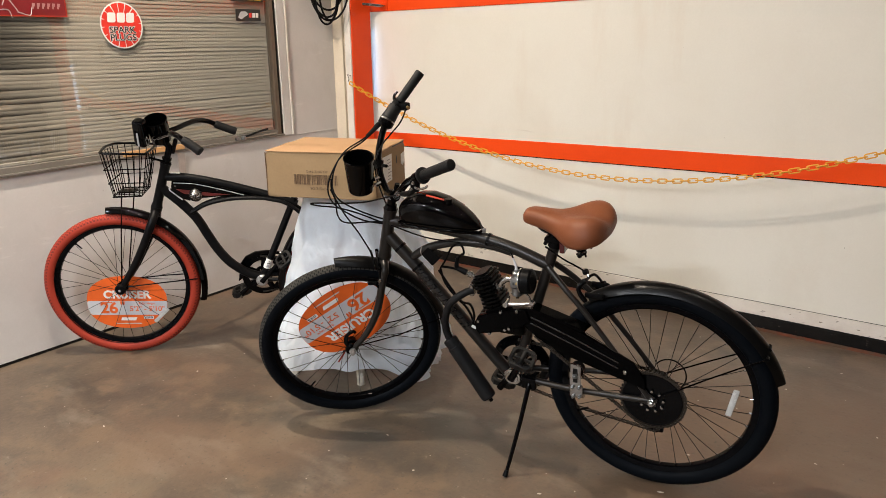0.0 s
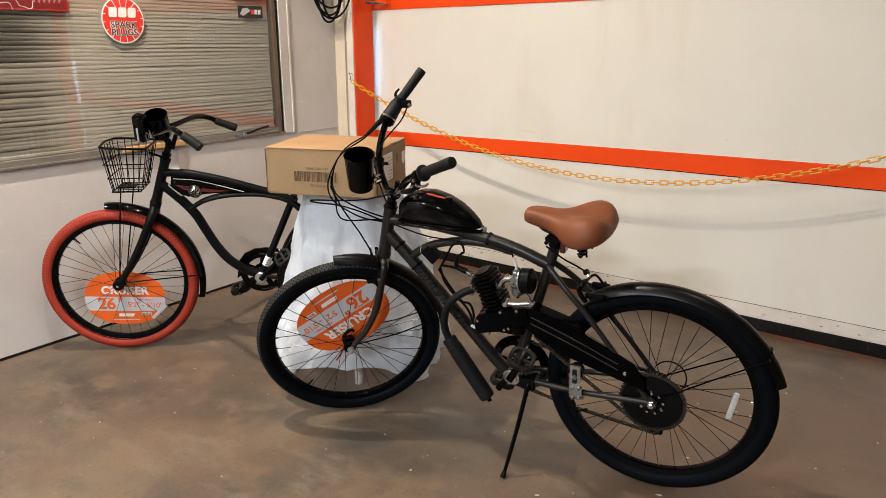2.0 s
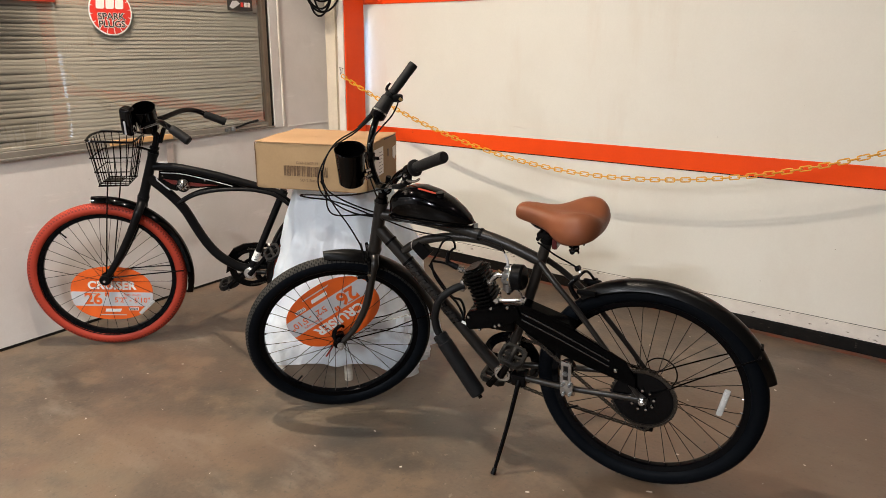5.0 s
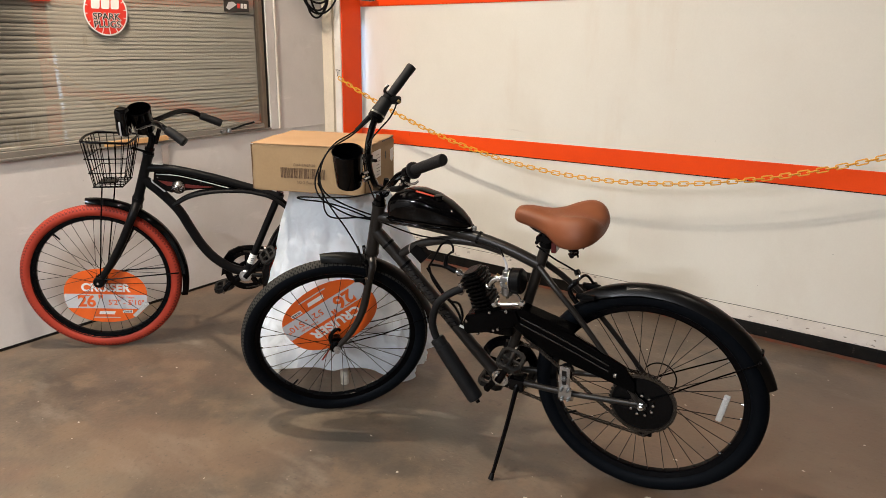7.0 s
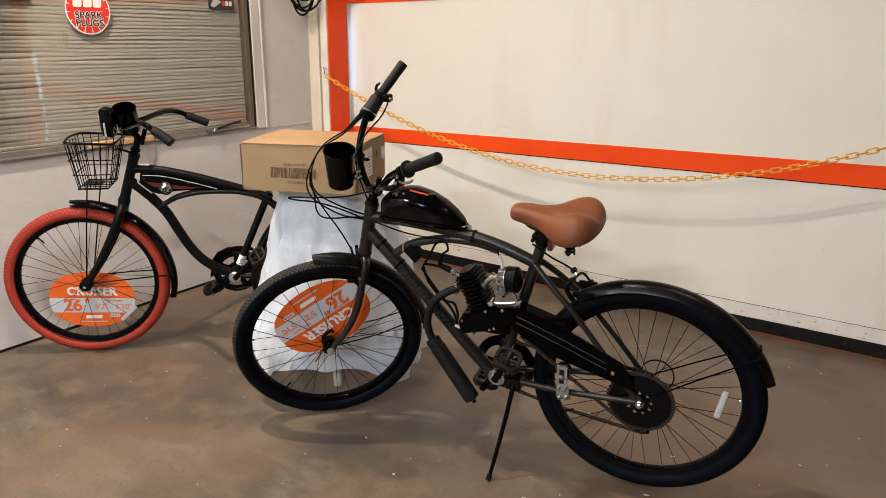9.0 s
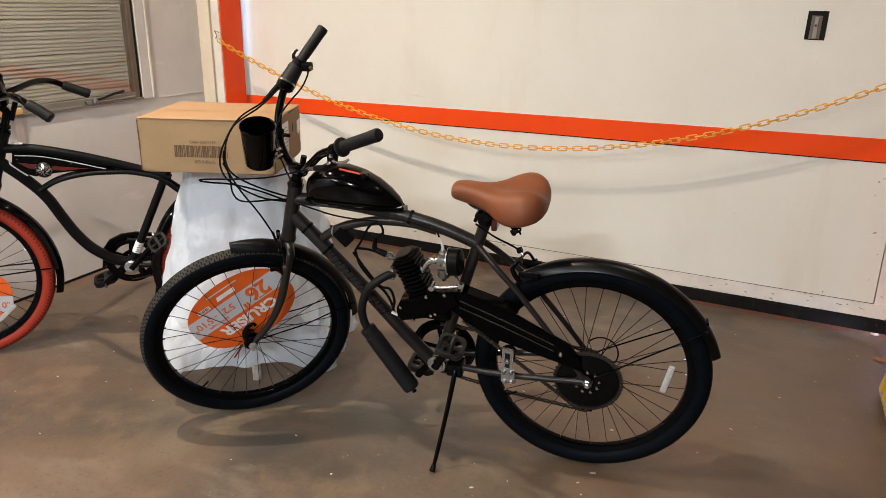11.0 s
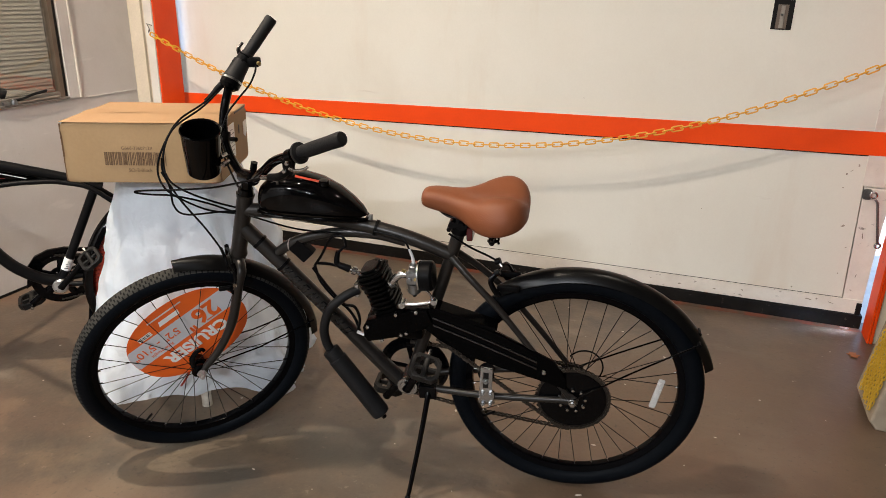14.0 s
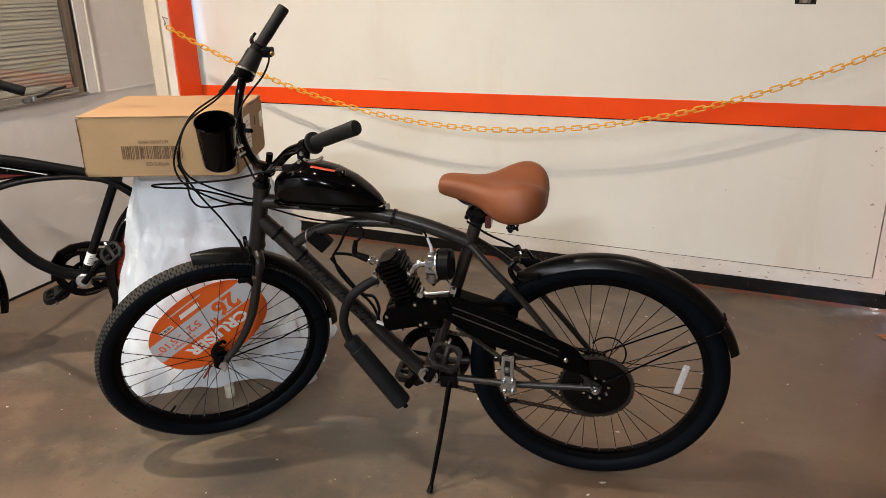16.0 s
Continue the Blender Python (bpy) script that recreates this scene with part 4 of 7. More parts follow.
def b_tyre(R, r, tread, ribs, n=540):
    """A tyre with a slanting block tread on its crown and ribs on its shoulders; the blocks take the second material, the grooves the third."""
    bm = bmesh.new()
    K = 20

    def block(i, j):
        b = math.tau * (j + 0.5) / K
        side = abs((j + 0.5) if b < math.pi else (K - j - 0.5))
        if math.cos(b) > 0.62:
            return (i + int(side) * 2) % 4 != 0
        if ribs and math.cos(b) > 0.28:
            return i % 4 < 2
        return None
    rings = []
    for i in range(n):
        a = math.tau * i / n
        ring = []
        for j in range(K):
            b = math.tau * j / K
            up = block(i, j)
            q = r + (tread if up else -0.0008 if up is False else 0)
            ring.append(bm.verts.new(((R + q * math.cos(b)) * math.cos(a), q * math.sin(b), (R + q * math.cos(b)) * math.sin(a))))
        rings.append(ring)
    for i in range(n):
        for j in range(K):
            f = bm.faces.new((rings[i][j], rings[(i + 1) % n][j], rings[(i + 1) % n][(j + 1) % K], rings[i][(j + 1) % K]))
            up = block(i, j)
            f.material_index = 0 if up is None else 1 if up else 2
    bmesh.ops.recalc_face_normals(bm, faces=bm.faces[:])
    return bm


def b_spoke(side, lead, r0=0.021, r1=0.268, y0=0.029):
    a = radians(58) * lead
    return b_tube([(r0 * math.cos(a), side * y0, r0 * math.sin(a)), (r1, side * 0.003, 0)], 0.00115, 5)


SPOKES = {(s, l): mesh("spoke", b_spoke(s, l), SPOKE) for s in (-1, 1) for l in (-1, 1)}
NIPPLE = mesh("nipple", b_tube([(0.258, 0, 0), (0.268, 0, 0)], 0.0022, 6), STEEL)


def wheel(parent, name, m, mats, turn=0.0, label="", hub_r=0.017, valve=200, reflect=None, ribs=False, slant=0):
    """A 26 inch wheel: rim with tyre, hub, spokes with nipples, valve and reflector under it. The axle lies along y."""
    prof = [(0.264, -0.006), (0.2655, -0.011), (0.281, -0.0135), (0.284, -0.0135), (0.284, 0.0135), (0.281, 0.0135), (0.2655, 0.011), (0.264, 0.006), (0.264, -0.006)]
    rim = part(name, b_lathe(prof, 96, "y"), RIM, parent, label, m)
    part("tyre", b_tyre(0.304, 0.0255, 0.0005 if mats[0] is mats[1] else 0.0011, ribs), mats, rim)
    part("hub", b_lathe([(0.0, -0.052), (0.007, -0.052), (0.007, -0.036), (0.024, -0.035), (0.025, -0.029), (0.020, -0.026), (hub_r, -0.012), (hub_r, 0.012), (0.020, 0.026), (0.025, 0.029), (0.024, 0.035), (0.007, 0.036), (0.007, 0.052), (0.0, 0.052)], 20, "y"), SATIN, rim)
    for i in range(36):
        spin = Matrix.Rotation(radians(turn + 10 * i), 4, "Y")
        s = part("spoke", SPOKES[(1 if i % 2 else -1, 1 if (i // 2) % 2 else -1)], None, rim, m=spin)
        part("nipple", NIPPLE, None, rim, m=spin)
    part("valve_stem", b_tube([(0.266, 0, 0), (0.232, 0, 0)], 0.0034, 8), PLASTIC, rim, m=Matrix.Rotation(radians(valve), 4, "Y"))
    if reflect is not None:
        part("reflector", b_box((-0.0085, -0.020, -0.045), (0.0085, -0.014, 0.045), 0.004), REFLECT, rim, "clear plastic spoke reflector", Matrix.Rotation(radians(reflect), 4, "Y") @ pose(0.212, 0, 0, 0, slant, 0))
    return rim


def b_fender(R, a0, a1, w=0.062, drop=0.022, thick=0.0016, n=48):
    """A curved mudguard strip about the origin, from angle a0 to a1 in the wheel's plane."""
    bm = bmesh.new()
    K = 9
    outer, inner = [], []
    for i in range(n + 1):
        a = radians(a0 + (a1 - a0) * i / n)
        taper = min(1, 0.55 + 3 * min(i, n - i) / n) if min(i, n - i) < n * 0.15 else 1
        ro, ri = [], []
        for k in range(K):
            s = -1 + 2 * k / (K - 1)
            for lst, extra in ((ro, 0), (ri, -thick)):
                rad = R + extra - drop * abs(s) ** 2.4
                lst.append(bm.verts.new((rad * math.cos(a), s * w / 2 * taper, rad * math.sin(a))))
        outer.append(ro)
        inner.append(ri)
    for i in range(n):
        for k in range(K - 1):
            bm.faces.new((outer[i][k], outer[i][k + 1], outer[i + 1][k + 1], outer[i + 1][k]))
            bm.faces.new((inner[i][k], inner[i + 1][k], inner[i + 1][k + 1], inner[i][k + 1]))
        for k in (0, K - 1):
            bm.faces.new((outer[i][k], outer[i + 1][k], inner[i + 1][k], inner[i][k]))
    for i in (0, n):
        for k in range(K - 1):
            bm.faces.new((outer[i][k], inner[i][k], inner[i][k + 1], outer[i][k + 1]))
    bmesh.ops.recalc_face_normals(bm, faces=bm.faces[:])
    return bm


def b_cog(r, teeth, y0, y1, depth=0.006, hole=0.0):
    """A toothed disc, or a toothed ring where a hole is given."""
    out = []
    for i in range(teeth):
        for f, q in ((0.0, r - depth), (0.3, r), (0.6, r), (0.9, r - depth)):
            a = math.tau * (i + f) / teeth
            out.append((q * math.cos(a), q * math.sin(a), a))
    if not hole:
        return b_plate([p[:2] for p in out], y0, y1)
    bm = bmesh.new()
    rows = [[bm.verts.new((x, y, z)) for x, z, a in out] for y in (y0, y1)] + [[bm.verts.new((hole * math.cos(a), y, hole * math.sin(a))) for x, z, a in out] for y in (y1, y0)]
    n = len(out)
    for a, b in zip(rows, [*rows[1:], rows[0]]):
        for i in range(n):
            bm.faces.new((a[i], a[(i + 1) % n], b[(i + 1) % n], b[i]))
    bmesh.ops.recalc_face_normals(bm, faces=bm.faces[:])
    return bm


LINK = [(-0.0098, -0.0018), (-0.0072, -0.0041), (0.0, -0.0024), (0.0072, -0.0041), (0.0098, -0.0018), (0.0098, 0.0018), (0.0072, 0.0041), (0.0, 0.0024), (-0.0072, 0.0041), (-0.0098, 0.0018)]


def b_chain(line, y, half=0.0038):
    """A roller chain: alternate narrow and wide links along a closed or open line of (x, z)."""
    bm = bmesh.new()
    pts = [Vector((a, 0, b)) for a, b in line]
    dist, total, k = 0.0, 0.0, 0
    for a, b in zip(pts, pts[1:]):
        seg = (b - a).length
        while dist < total + seg:
            d = (b - a).normalized()
            p = a + d * (dist - total)
            w = half + (0.0012 if k % 2 else 0)
            n = Vector((0, 1, 0)).cross(d)
            for t in (-1, 1):
                rows = [[bm.verts.new(p + d * u + n * v + Vector((0, y + t * w + e, 0))) for u, v in LINK] for e in (-0.0005, 0.0005)]
                bm.faces.new(rows[0])
                bm.faces.new(rows[1][::-1])
                for i in range(len(LINK)):
                    j = (i + 1) % len(LINK)
                    bm.faces.new((rows[0][j], rows[0][i], rows[1][i], rows[1][j]))
            pin = p + d * 0.00635
            ends = [[bm.verts.new(pin + (d * math.cos(g) + n * math.sin(g)) * 0.0030 + Vector((0, y + e, 0))) for g in (0, 1.05, 2.09, 3.14, 4.19, 5.24)] for e in (-w, w)]
            for i in range(6):
                bm.faces.new((ends[0][i], ends[0][(i + 1) % 6], ends[1][(i + 1) % 6], ends[1][i]))
            dist += 0.0127
            k += 1
        total += seg
    bmesh.ops.recalc_face_normals(bm, faces=bm.faces[:])
    return bm


def size_card(parent, m):
    """The printed oval size card stuck between the spokes."""
    out = []
    for i in range(48):
        a = math.tau * i / 48
        c, s = math.cos(a), math.sin(a)
        out.append((0.172 * math.copysign(abs(c) ** 0.95, c), 0.128 * math.copysign(abs(s) ** 0.8, s)))
    card = part("size_card", b_plate(out, -0.0008, 0.0, axis="z"), ORANGECARD, parent, "orange and grey printed bicycle size card", m)
    lo, hi = -0.062, 0.006
    band = [(x, y) for x, y in out if lo <= y <= hi]
    right = sorted([p for p in band if p[0] > 0], key=lambda p: p[1])
    left = sorted([p for p in band if p[0] < 0], key=lambda p: -p[1])
    edge = lambda y: 0.172 * (1 - min(1, abs(y) / 0.128) ** 2.5) ** 0.475
    grey = [(edge(lo) - 0.004, lo), *right, (edge(hi) - 0.004, hi), (-edge(hi) + 0.004, hi), *left, (-edge(lo) + 0.004, lo)]
    part("grey_band", b_plate([(x * 0.995, y) for x, y in grey], 0.0, 0.0005, axis="z"), GREYCARD, card)
    words("CRUISER", 0.051, WHITEINK, card, pose(0, 0.036, 0.0006), bold=0.0020, wide=1.02)
    words("26", 0.074, ORANGECARD, card, pose(-0.080, -0.030, 0.0009), bold=0.0022)
    words('"', 0.060, ORANGECARD, card, pose(-0.022, -0.022, 0.0009), bold=0.0016)
    words("Rider Height", 0.0140, ORANGECARD, card, pose(0.083, -0.006, 0.0009))
    words("5'2\" - 5'10\"", 0.034, ORANGECARD, card, pose(0.083, -0.033, 0.0009), bold=0.0003)
    part("fine_print", b_plate([(-0.115, -0.003), (-0.065, -0.003), (-0.065, 0.001), (-0.115, 0.001)], 0.0005, 0.0008, axis="z"), ORANGECARD, card)
    part("logo_block", b_plate([(-0.034, -0.090), (0.030, -0.090), (0.037, -0.075), (-0.029, -0.075)], 0.0, 0.0006, axis="z"), WHITEINK, card, "plain white logo shape")
    part("fine_print", b_plate([(-0.055, -0.107), (0.055, -0.107), (0.055, -0.103), (-0.055, -0.103)], 0.0, 0.0006, axis="z"), GREYCARD, card)
    code = part("barcode", b_plate([(0.066, -0.082), (0.108, -0.082), (0.108, -0.068), (0.066, -0.068)], 0.0005, 0.0009, axis="z"), WHITEINK, card)
    for k in range(9):
        x = 0.069 + 0.004 * k
        part("bar", b_plate([(x, -0.080), (x + 0.0012 + 0.0008 * (k % 3), -0.080), (x + 0.0012 + 0.0008 * (k % 3), -0.070), (x, -0.070)], 0.0009, 0.0012, axis="z"), BLACKINK, code)
    return card


# ---- motor bicycle ----
MB = frame_of((-0.642, 2.0007, 0.0), 10.25, 8.39)
FW = frame_of((-1.7497, 1.7746, 0.0), 45.96, 14.43)
moto = thing("motor_bicycle", "charcoal cruiser bicycle with small black engine, on its kickstand", "bicycle", MB)
INV = MB.inverted()


def mpart(name, bm, mats, label="", parent=None):
    return part(name, bm, mats, parent or moto, label)


def W(p):
    """From the room's place to the motor bicycle's own."""
    return INV @ Vector(p)


AX = Vector((-0.0055, 0, 0.3444))
BB = Vector((-0.458, 0, 0.312))
H0, H1 = Vector((-0.925, 0, 0.678)), Vector((-0.882, 0, 0.846))
axis = (H1 - H0).normalized()
# frame
fr = mpart("frame", b_tube([H0 - axis * 0.004, H0 + axis * 0.012, H1 - axis * 0.012, H1 + axis * 0.004], [0.024, 0.021, 0.021, 0.024], 20), FRAME, "charcoal painted steel frame")
mpart("bracket_shell", b_tube([BB + Vector((0, -0.036, 0)), BB + Vector((0, 0.036, 0))], 0.023, 20), FRAME, parent=fr)
SEAT = Vector((-0.318, 0, 0.80))
mpart("down_tube", b_tube(smooth([(-0.900, 0, 0.752), (-0.80, 0, 0.648), (-0.66, 0, 0.493), (-0.55, 0, 0.366), (-0.485, 0, 0.298)], 4), 0.021, 18), FRAME, parent=fr)
mpart("top_tube", b_tube(smooth([(-0.885, 0, 0.805), (-0.76, 0, 0.805), (-0.63, 0, 0.793), (-0.535, 0, 0.780), (-0.44, 0, 0.757), (-0.345, 0, 0.722)], 5), 0.0185, 18), FRAME, parent=fr)
mpart("lower_tube", b_tube(smooth([(-0.822, 0, 0.676), (-0.775, 0, 0.712), (-0.72, 0, 0.738), (-0.63, 0, 0.760), (-0.535, 0, 0.762), (-0.46, 0, 0.748)], 5), 0.0135, 16), FRAME, parent=fr)
mpart("seat_tube", b_tube([SEAT, BB], 0.0165, 18), FRAME, parent=fr)
for s in (-1, 1):
    mpart("seat_stay", b_tube(smooth([(-0.338, s * 0.020, 0.724), (-0.275, s * 0.044, 0.668), (-0.209, s * 0.055, 0.602), (-0.107, s * 0.063, 0.477), (-0.016, s * 0.066, 0.359)], 4), [0.0095, 0.008], 12), FRAME, parent=fr)
    mpart("chain_stay", b_tube(smooth([(-0.445, s * 0.026, 0.310), (-0.33, s * 0.045, 0.317), (-0.20, s * 0.060, 0.329), (-0.016, s * 0.066, 0.347)], 4), [0.011, 0.009], 12), FRAME, parent=fr)
    mpart("dropout", b_plate([(-0.040, 0.336), (0.007, 0.332), (0.011, 0.356), (-0.009, 0.370), (-0.035, 0.376)], s * 0.068 - 0.002, s * 0.068 + 0.002, 0.0008), FRAME, parent=fr)
    mpart("axle_nut", b_lathe([(0.0, s * 0.012), (0.006, s * 0.012), (0.006, s * 0.008), (0.0095, s * 0.008), (0.0095, 0.0), (0.012, 0.0), (0.012, -s * 0.002), (0.0, -s * 0.002)], 6, "y", (AX.x, s * 0.072, AX.z)), STEEL, "zinc axle nut")
mpart("seat_clamp", join(b_tube([(-0.3225, 0, 0.786), (-0.3165, 0, 0.812)], 0.021, 18), b_tube([(-0.345, -0.02, 0.800), (-0.345, 0.02, 0.800)], 0.006, 8)), PLASTIC, parent=fr)
# plain bars where the frame's make is lettered, wrapped round the tube
def b_wrapped(p, along, r, outline_rows):
    """Slanting strokes on a tube through p: each runs from (u0, a0) to (u1, a1), metres along and degrees round, w wide."""
    bm = bmesh.new()
    across = along.cross(Vector((0, 1, 0))).normalized()
    if across.z < 0:
        across.negate()
    for u0, a0, u1, a1, w in outline_rows:
        last = None
        for i in range(6):
            u, ang = u0 + (u1 - u0) * i / 5, radians(a0 + (a1 - a0) * i / 5)
            out = Vector((0, -math.cos(ang), 0)) + across * math.sin(ang)
            side = along * (w / 2) if abs(a1 - a0) > 20 else (across * math.cos(ang) + Vector((0, math.sin(ang), 0))) * (w / 2)
            pair = [bm.verts.new(p + along * u + out * (r + 0.0005) + side * k) for k in (-1, 1)]
            if last:
                bm.faces.new((last[0], last[1], pair[1], pair[0]))
            last = pair
    return bm


TUBE_A, TUBE_B = Vector((-0.800, 0, 0.648)), Vector((-0.622, 0, 0.450))
for k in range(8):
    shapes = [(0.000, -26, 0.011, 48, 0.0042), (0.014, -26, 0.025, 48, 0.0042)]
    shapes += [(0.011, 46, 0.026, 46, 0.004)] if k % 3 else [(0.004, 8, 0.020, 8, 0.004), (0.0, -25, 0.014, -25, 0.004)]
    mpart("lettering_bar", b_wrapped(TUBE_A.lerp(TUBE_B, k / 8 + 0.01), (TUBE_B - TUBE_A).normalized(), 0.021, shapes), DECAL, parent=fr)
for x, z, s, zz in ((-0.86, 0.712, 0.0228, 46), (-0.80, 0.648, 0.0228, 46), (-0.535, 0.780, 0.0215, 15)):
    d = Vector((math.cos(radians(zz)), 0, -math.sin(radians(zz))))
    mpart("cable_tie", b_tube([Vector((x, 0, z)) - d * 0.004, Vector((x, 0, z)) + d * 0.004], s, 16), PLASTIC, parent=fr)
mpart("pale_tie", b_ring(0.0150, 0.0018, 16, 8, "x", (-0.775, 0, 0.712)), TAPE, "clear plastic tie", parent=fr)

# wheels
wheel(moto, "rear_wheel", pose(AX.x, 0.003, AX.z, -2.6) @ Matrix.Scale(1.036, 4), [TYRE, TYRE, TYRE], 4, "black rear wheel", 0.03, 150, -3.6, False, 14)
front_m = INV @ FW
steer = front_m @ Matrix.Translation((0, 0, 0.330))
fwh = wheel(moto, "front_wheel", steer, [TYRE, TREAD, GROOVE], 14.7, "black front wheel with dusty tread", 0.015, 128)
size_card(fwh, pose(-0.021, 0.004, 0.097) @ Matrix.Rotation(radians(-215), 4, "Y") @ FACE)

tag = [(-0.020, 0.272), (-0.016, 0.270), (-0.034, 0.232), (-0.050, 0.206), (-0.055, 0.209), (-0.040, 0.236)]
part("loose_tag", moved(b_plate(tag, 0.028, 0.0288), front_m), TANKRED, moto, "strip of orange card by the front hub")
clip = part("hub_clip", b_tube([front_m @ Vector(p) for p in smooth([(-0.004, -0.046, 0.322), (-0.020, -0.047, 0.350), (-0.021, -0.047, 0.376), (-0.010, -0.047, 0.397), (0.006, -0.047, 0.405), (0.012, -0.047, 0.396)], 4)], [0.0085] * 9 + [0.007] * 6 + [0.005] * 6, 10, 0.5), SATIN, moto, "black hooked clip at the front hub")
part("clip_disc", moved(b_lathe([(0.0, -0.058), (0.017, -0.058), (0.022, -0.054), (0.022, -0.044), (0.0, -0.044)], 22, "y", (-0.004, 0, 0.330)), front_m), SATIN, clip)

# mudguards
fen = mpart("rear_mudguard", moved(b_fender(0.366, 17, 126, 0.066), Matrix.Translation(AX)), MUDGUARD, "satin black steel mudguard")
for s in (-1, 1):
    mpart("stay", b_tube(smooth([(-0.004, s * 0.070, 0.352), (0.14, s * 0.052, 0.448), (0.290, s * 0.036, 0.541)], 4), 0.0024, 8), SATIN, parent=fen)
mpart("tail_bolt", join(b_tube([(0.290, -0.040, 0.541), (0.290, -0.026, 0.541)], 0.0045, 8), b_tube([(0.292, -0.012, 0.556), (0.292, 0.012, 0.556)], 0.005, 8), b_tube([(0.290, 0.026, 0.541), (0.290, 0.040, 0.541)], 0.0045, 8)), PLASTIC, parent=fen)
part("front_mudguard", moved(b_fender(0.357, 5, 98, 0.064), front_m @ Matrix.Translation((0, 0, 0.330))), MUDGUARD, moto, "satin black steel mudguard")
for s in (-1, 1):
    part("mudguard_stay", b_tube([front_m @ Vector(p) for p in ((0.0, s * 0.05, 0.335), (0.17, s * 0.042, 0.37), (0.332, s * 0.034, 0.43))], 0.0022, 8), SATIN, moto)

# fork, in the steered wheel's own frame
fork = part("fork", b_tube([H0 - axis * 0.035, H0 - axis * 0.004], [0.017, 0.024], 18), FRAME, moto, "charcoal painted fork")
top = front_m.inverted() @ (H0 - axis * 0.024)
for s in (-1, 1):
    pts = [top + Vector((0, s * 0.012, 0.006)), top + Vector((-0.001, s * 0.044, -0.012)), (0.112, s * 0.054, 0.620), (0.091, s * 0.054, 0.493), (0.053, s * 0.054, 0.400), (0.008, s * 0.054, 0.338), (0.0, s * 0.054, 0.328)]
    part("fork_leg", b_tube([front_m @ v for v in smooth(pts, 5)], [0.0145] * 8 + [0.0135] * 8 + [0.0125 - 0.0003 * k for k in range(15)], 14), FRAME, fork)
    part("axle_nut", moved(b_lathe([(0.0, s * 0.020), (0.0050, s * 0.020), (0.0050, s * 0.012), (0.0105, s * 0.011), (0.0105, 0.002 * s), (0.014, 0.001 * s), (0.014, -s * 0.002), (0.0, -s * 0.002)], 6, "y", (0, s * 0.066, 0.330)), front_m), ZINC, fork, "zinc axle nut")
# front rim brake
arms = [moved(b_tube(smooth([(0.100, q * 0.050, 0.592), (0.106, q * 0.058, 0.625), (0.104, q * 0.056, 0.655), (0.100, q * 0.046, 0.682)], 4), [0.0085, 0.0060], 10, 0.7), front_m) for q in (-1, 1)]
brake = part("front_brake", arms[0], SATIN, moto, "black front V-brake")
part("brake_arm", arms[1], SATIN, brake)
for q in (-1, 1):
    part("brake_pad", moved(b_box((0.062, q * 0.034 - 0.006, 0.590), (0.112, q * 0.034 + 0.006, 0.602), 0.004), front_m), PLASTIC, brake)
    part("pad_bolt", moved(b_tube([(0.096, q * 0.040, 0.597), (0.096, q * 0.062, 0.599)], 0.0065, 8), front_m), SATIN, brake)
part("brake_cable", b_tube([front_m @ Vector(p) for p in smooth([(0.10, -0.06, 0.668), (0.10, 0.0, 0.690), (0.10, 0.06, 0.668)], 5)], 0.003, 8), PLASTIC, brake)
part("brake_bolt", moved(b_tube([(0.10, -0.068, 0.625), (0.10, -0.058, 0.625)], 0.006, 8), front_m), STEEL, brake)
part("brake_noodle", b_tube([front_m @ Vector(p) for p in smooth([(0.09, -0.06, 0.672), (0.085, -0.075, 0.69), (0.08, -0.06, 0.71), (0.075, -0.02, 0.72)], 5)], 0.004, 8), SATIN, brake)

# stem, handlebar and what is on it
stem = mpart("stem", join(b_tube([H1, H1 + axis * 0.02], [0.022, 0.019], 16), b_tube([H1 + axis * 0.015, W((-1.470, 1.712, 0.884))], [0.0145, 0.015], 14)), GLOSS, "black quill stem")
BAR = [(-1.509, 1.915, 1.260), (-1.545, 1.870, 1.186), (-1.570, 1.833, 1.130), (-1.577, 1.805, 1.088), (-1.580, 1.778, 1.012), (-1.558, 1.757, 0.944), (-1.508, 1.730, 0.899), (-1.452, 1.695, 0.885), (-1.374, 1.640, 0.928), (-1.310, 1.600, 0.970), (-1.214, 1.545, 1.007), (-1.094, 1.514, 1.054)]
BL = [W(p) for p in BAR]
bar = mpart("handlebar", b_tube(smooth(BL, 6), 0.0112, 14), GLOSS, "gloss black cruiser handlebar")
mpart("bar_clamp", join(b_tube([W((-1.485, 1.716, 0.890)), W((-1.430, 1.680, 0.896))], 0.018, 14), b_tube([W((-1.452, 1.712, 0.905)), W((-1.445, 1.710, 0.930))], 0.009, 8)), SATIN, parent=stem)


def along(a, b, t):
    return W(Vector(a).lerp(Vector(b), t))


def b_grip(a, b, r, flange):
    pts = [along(a, b, t) for t in (0, 0.015, 0.06, 0.075, 0.12, 0.35, 0.65, 0.95, 0.99, 1.0)]
    rr = [flange * 0.8, flange, flange, r, r, r * 1.06, r * 1.03, r * 1.1, r * 0.98, r * 0.5]
    return b_tube(pts, rr, 18)


RE, RI = (-1.506, 1.919, 1.268), (-1.554, 1.862, 1.172)
LE, LI = (-1.088, 1.5125, 1.0565), (-1.216, 1.546, 1.006)
mpart("grip", b_grip(RI, RE, 0.0148, 0.0165), GRIP, "ribbed black rubber grip", bar)
mpart("grip", b_grip(LI, LE, 0.0148, 0.0240), GRIP, "flanged black rubber throttle grip", bar)
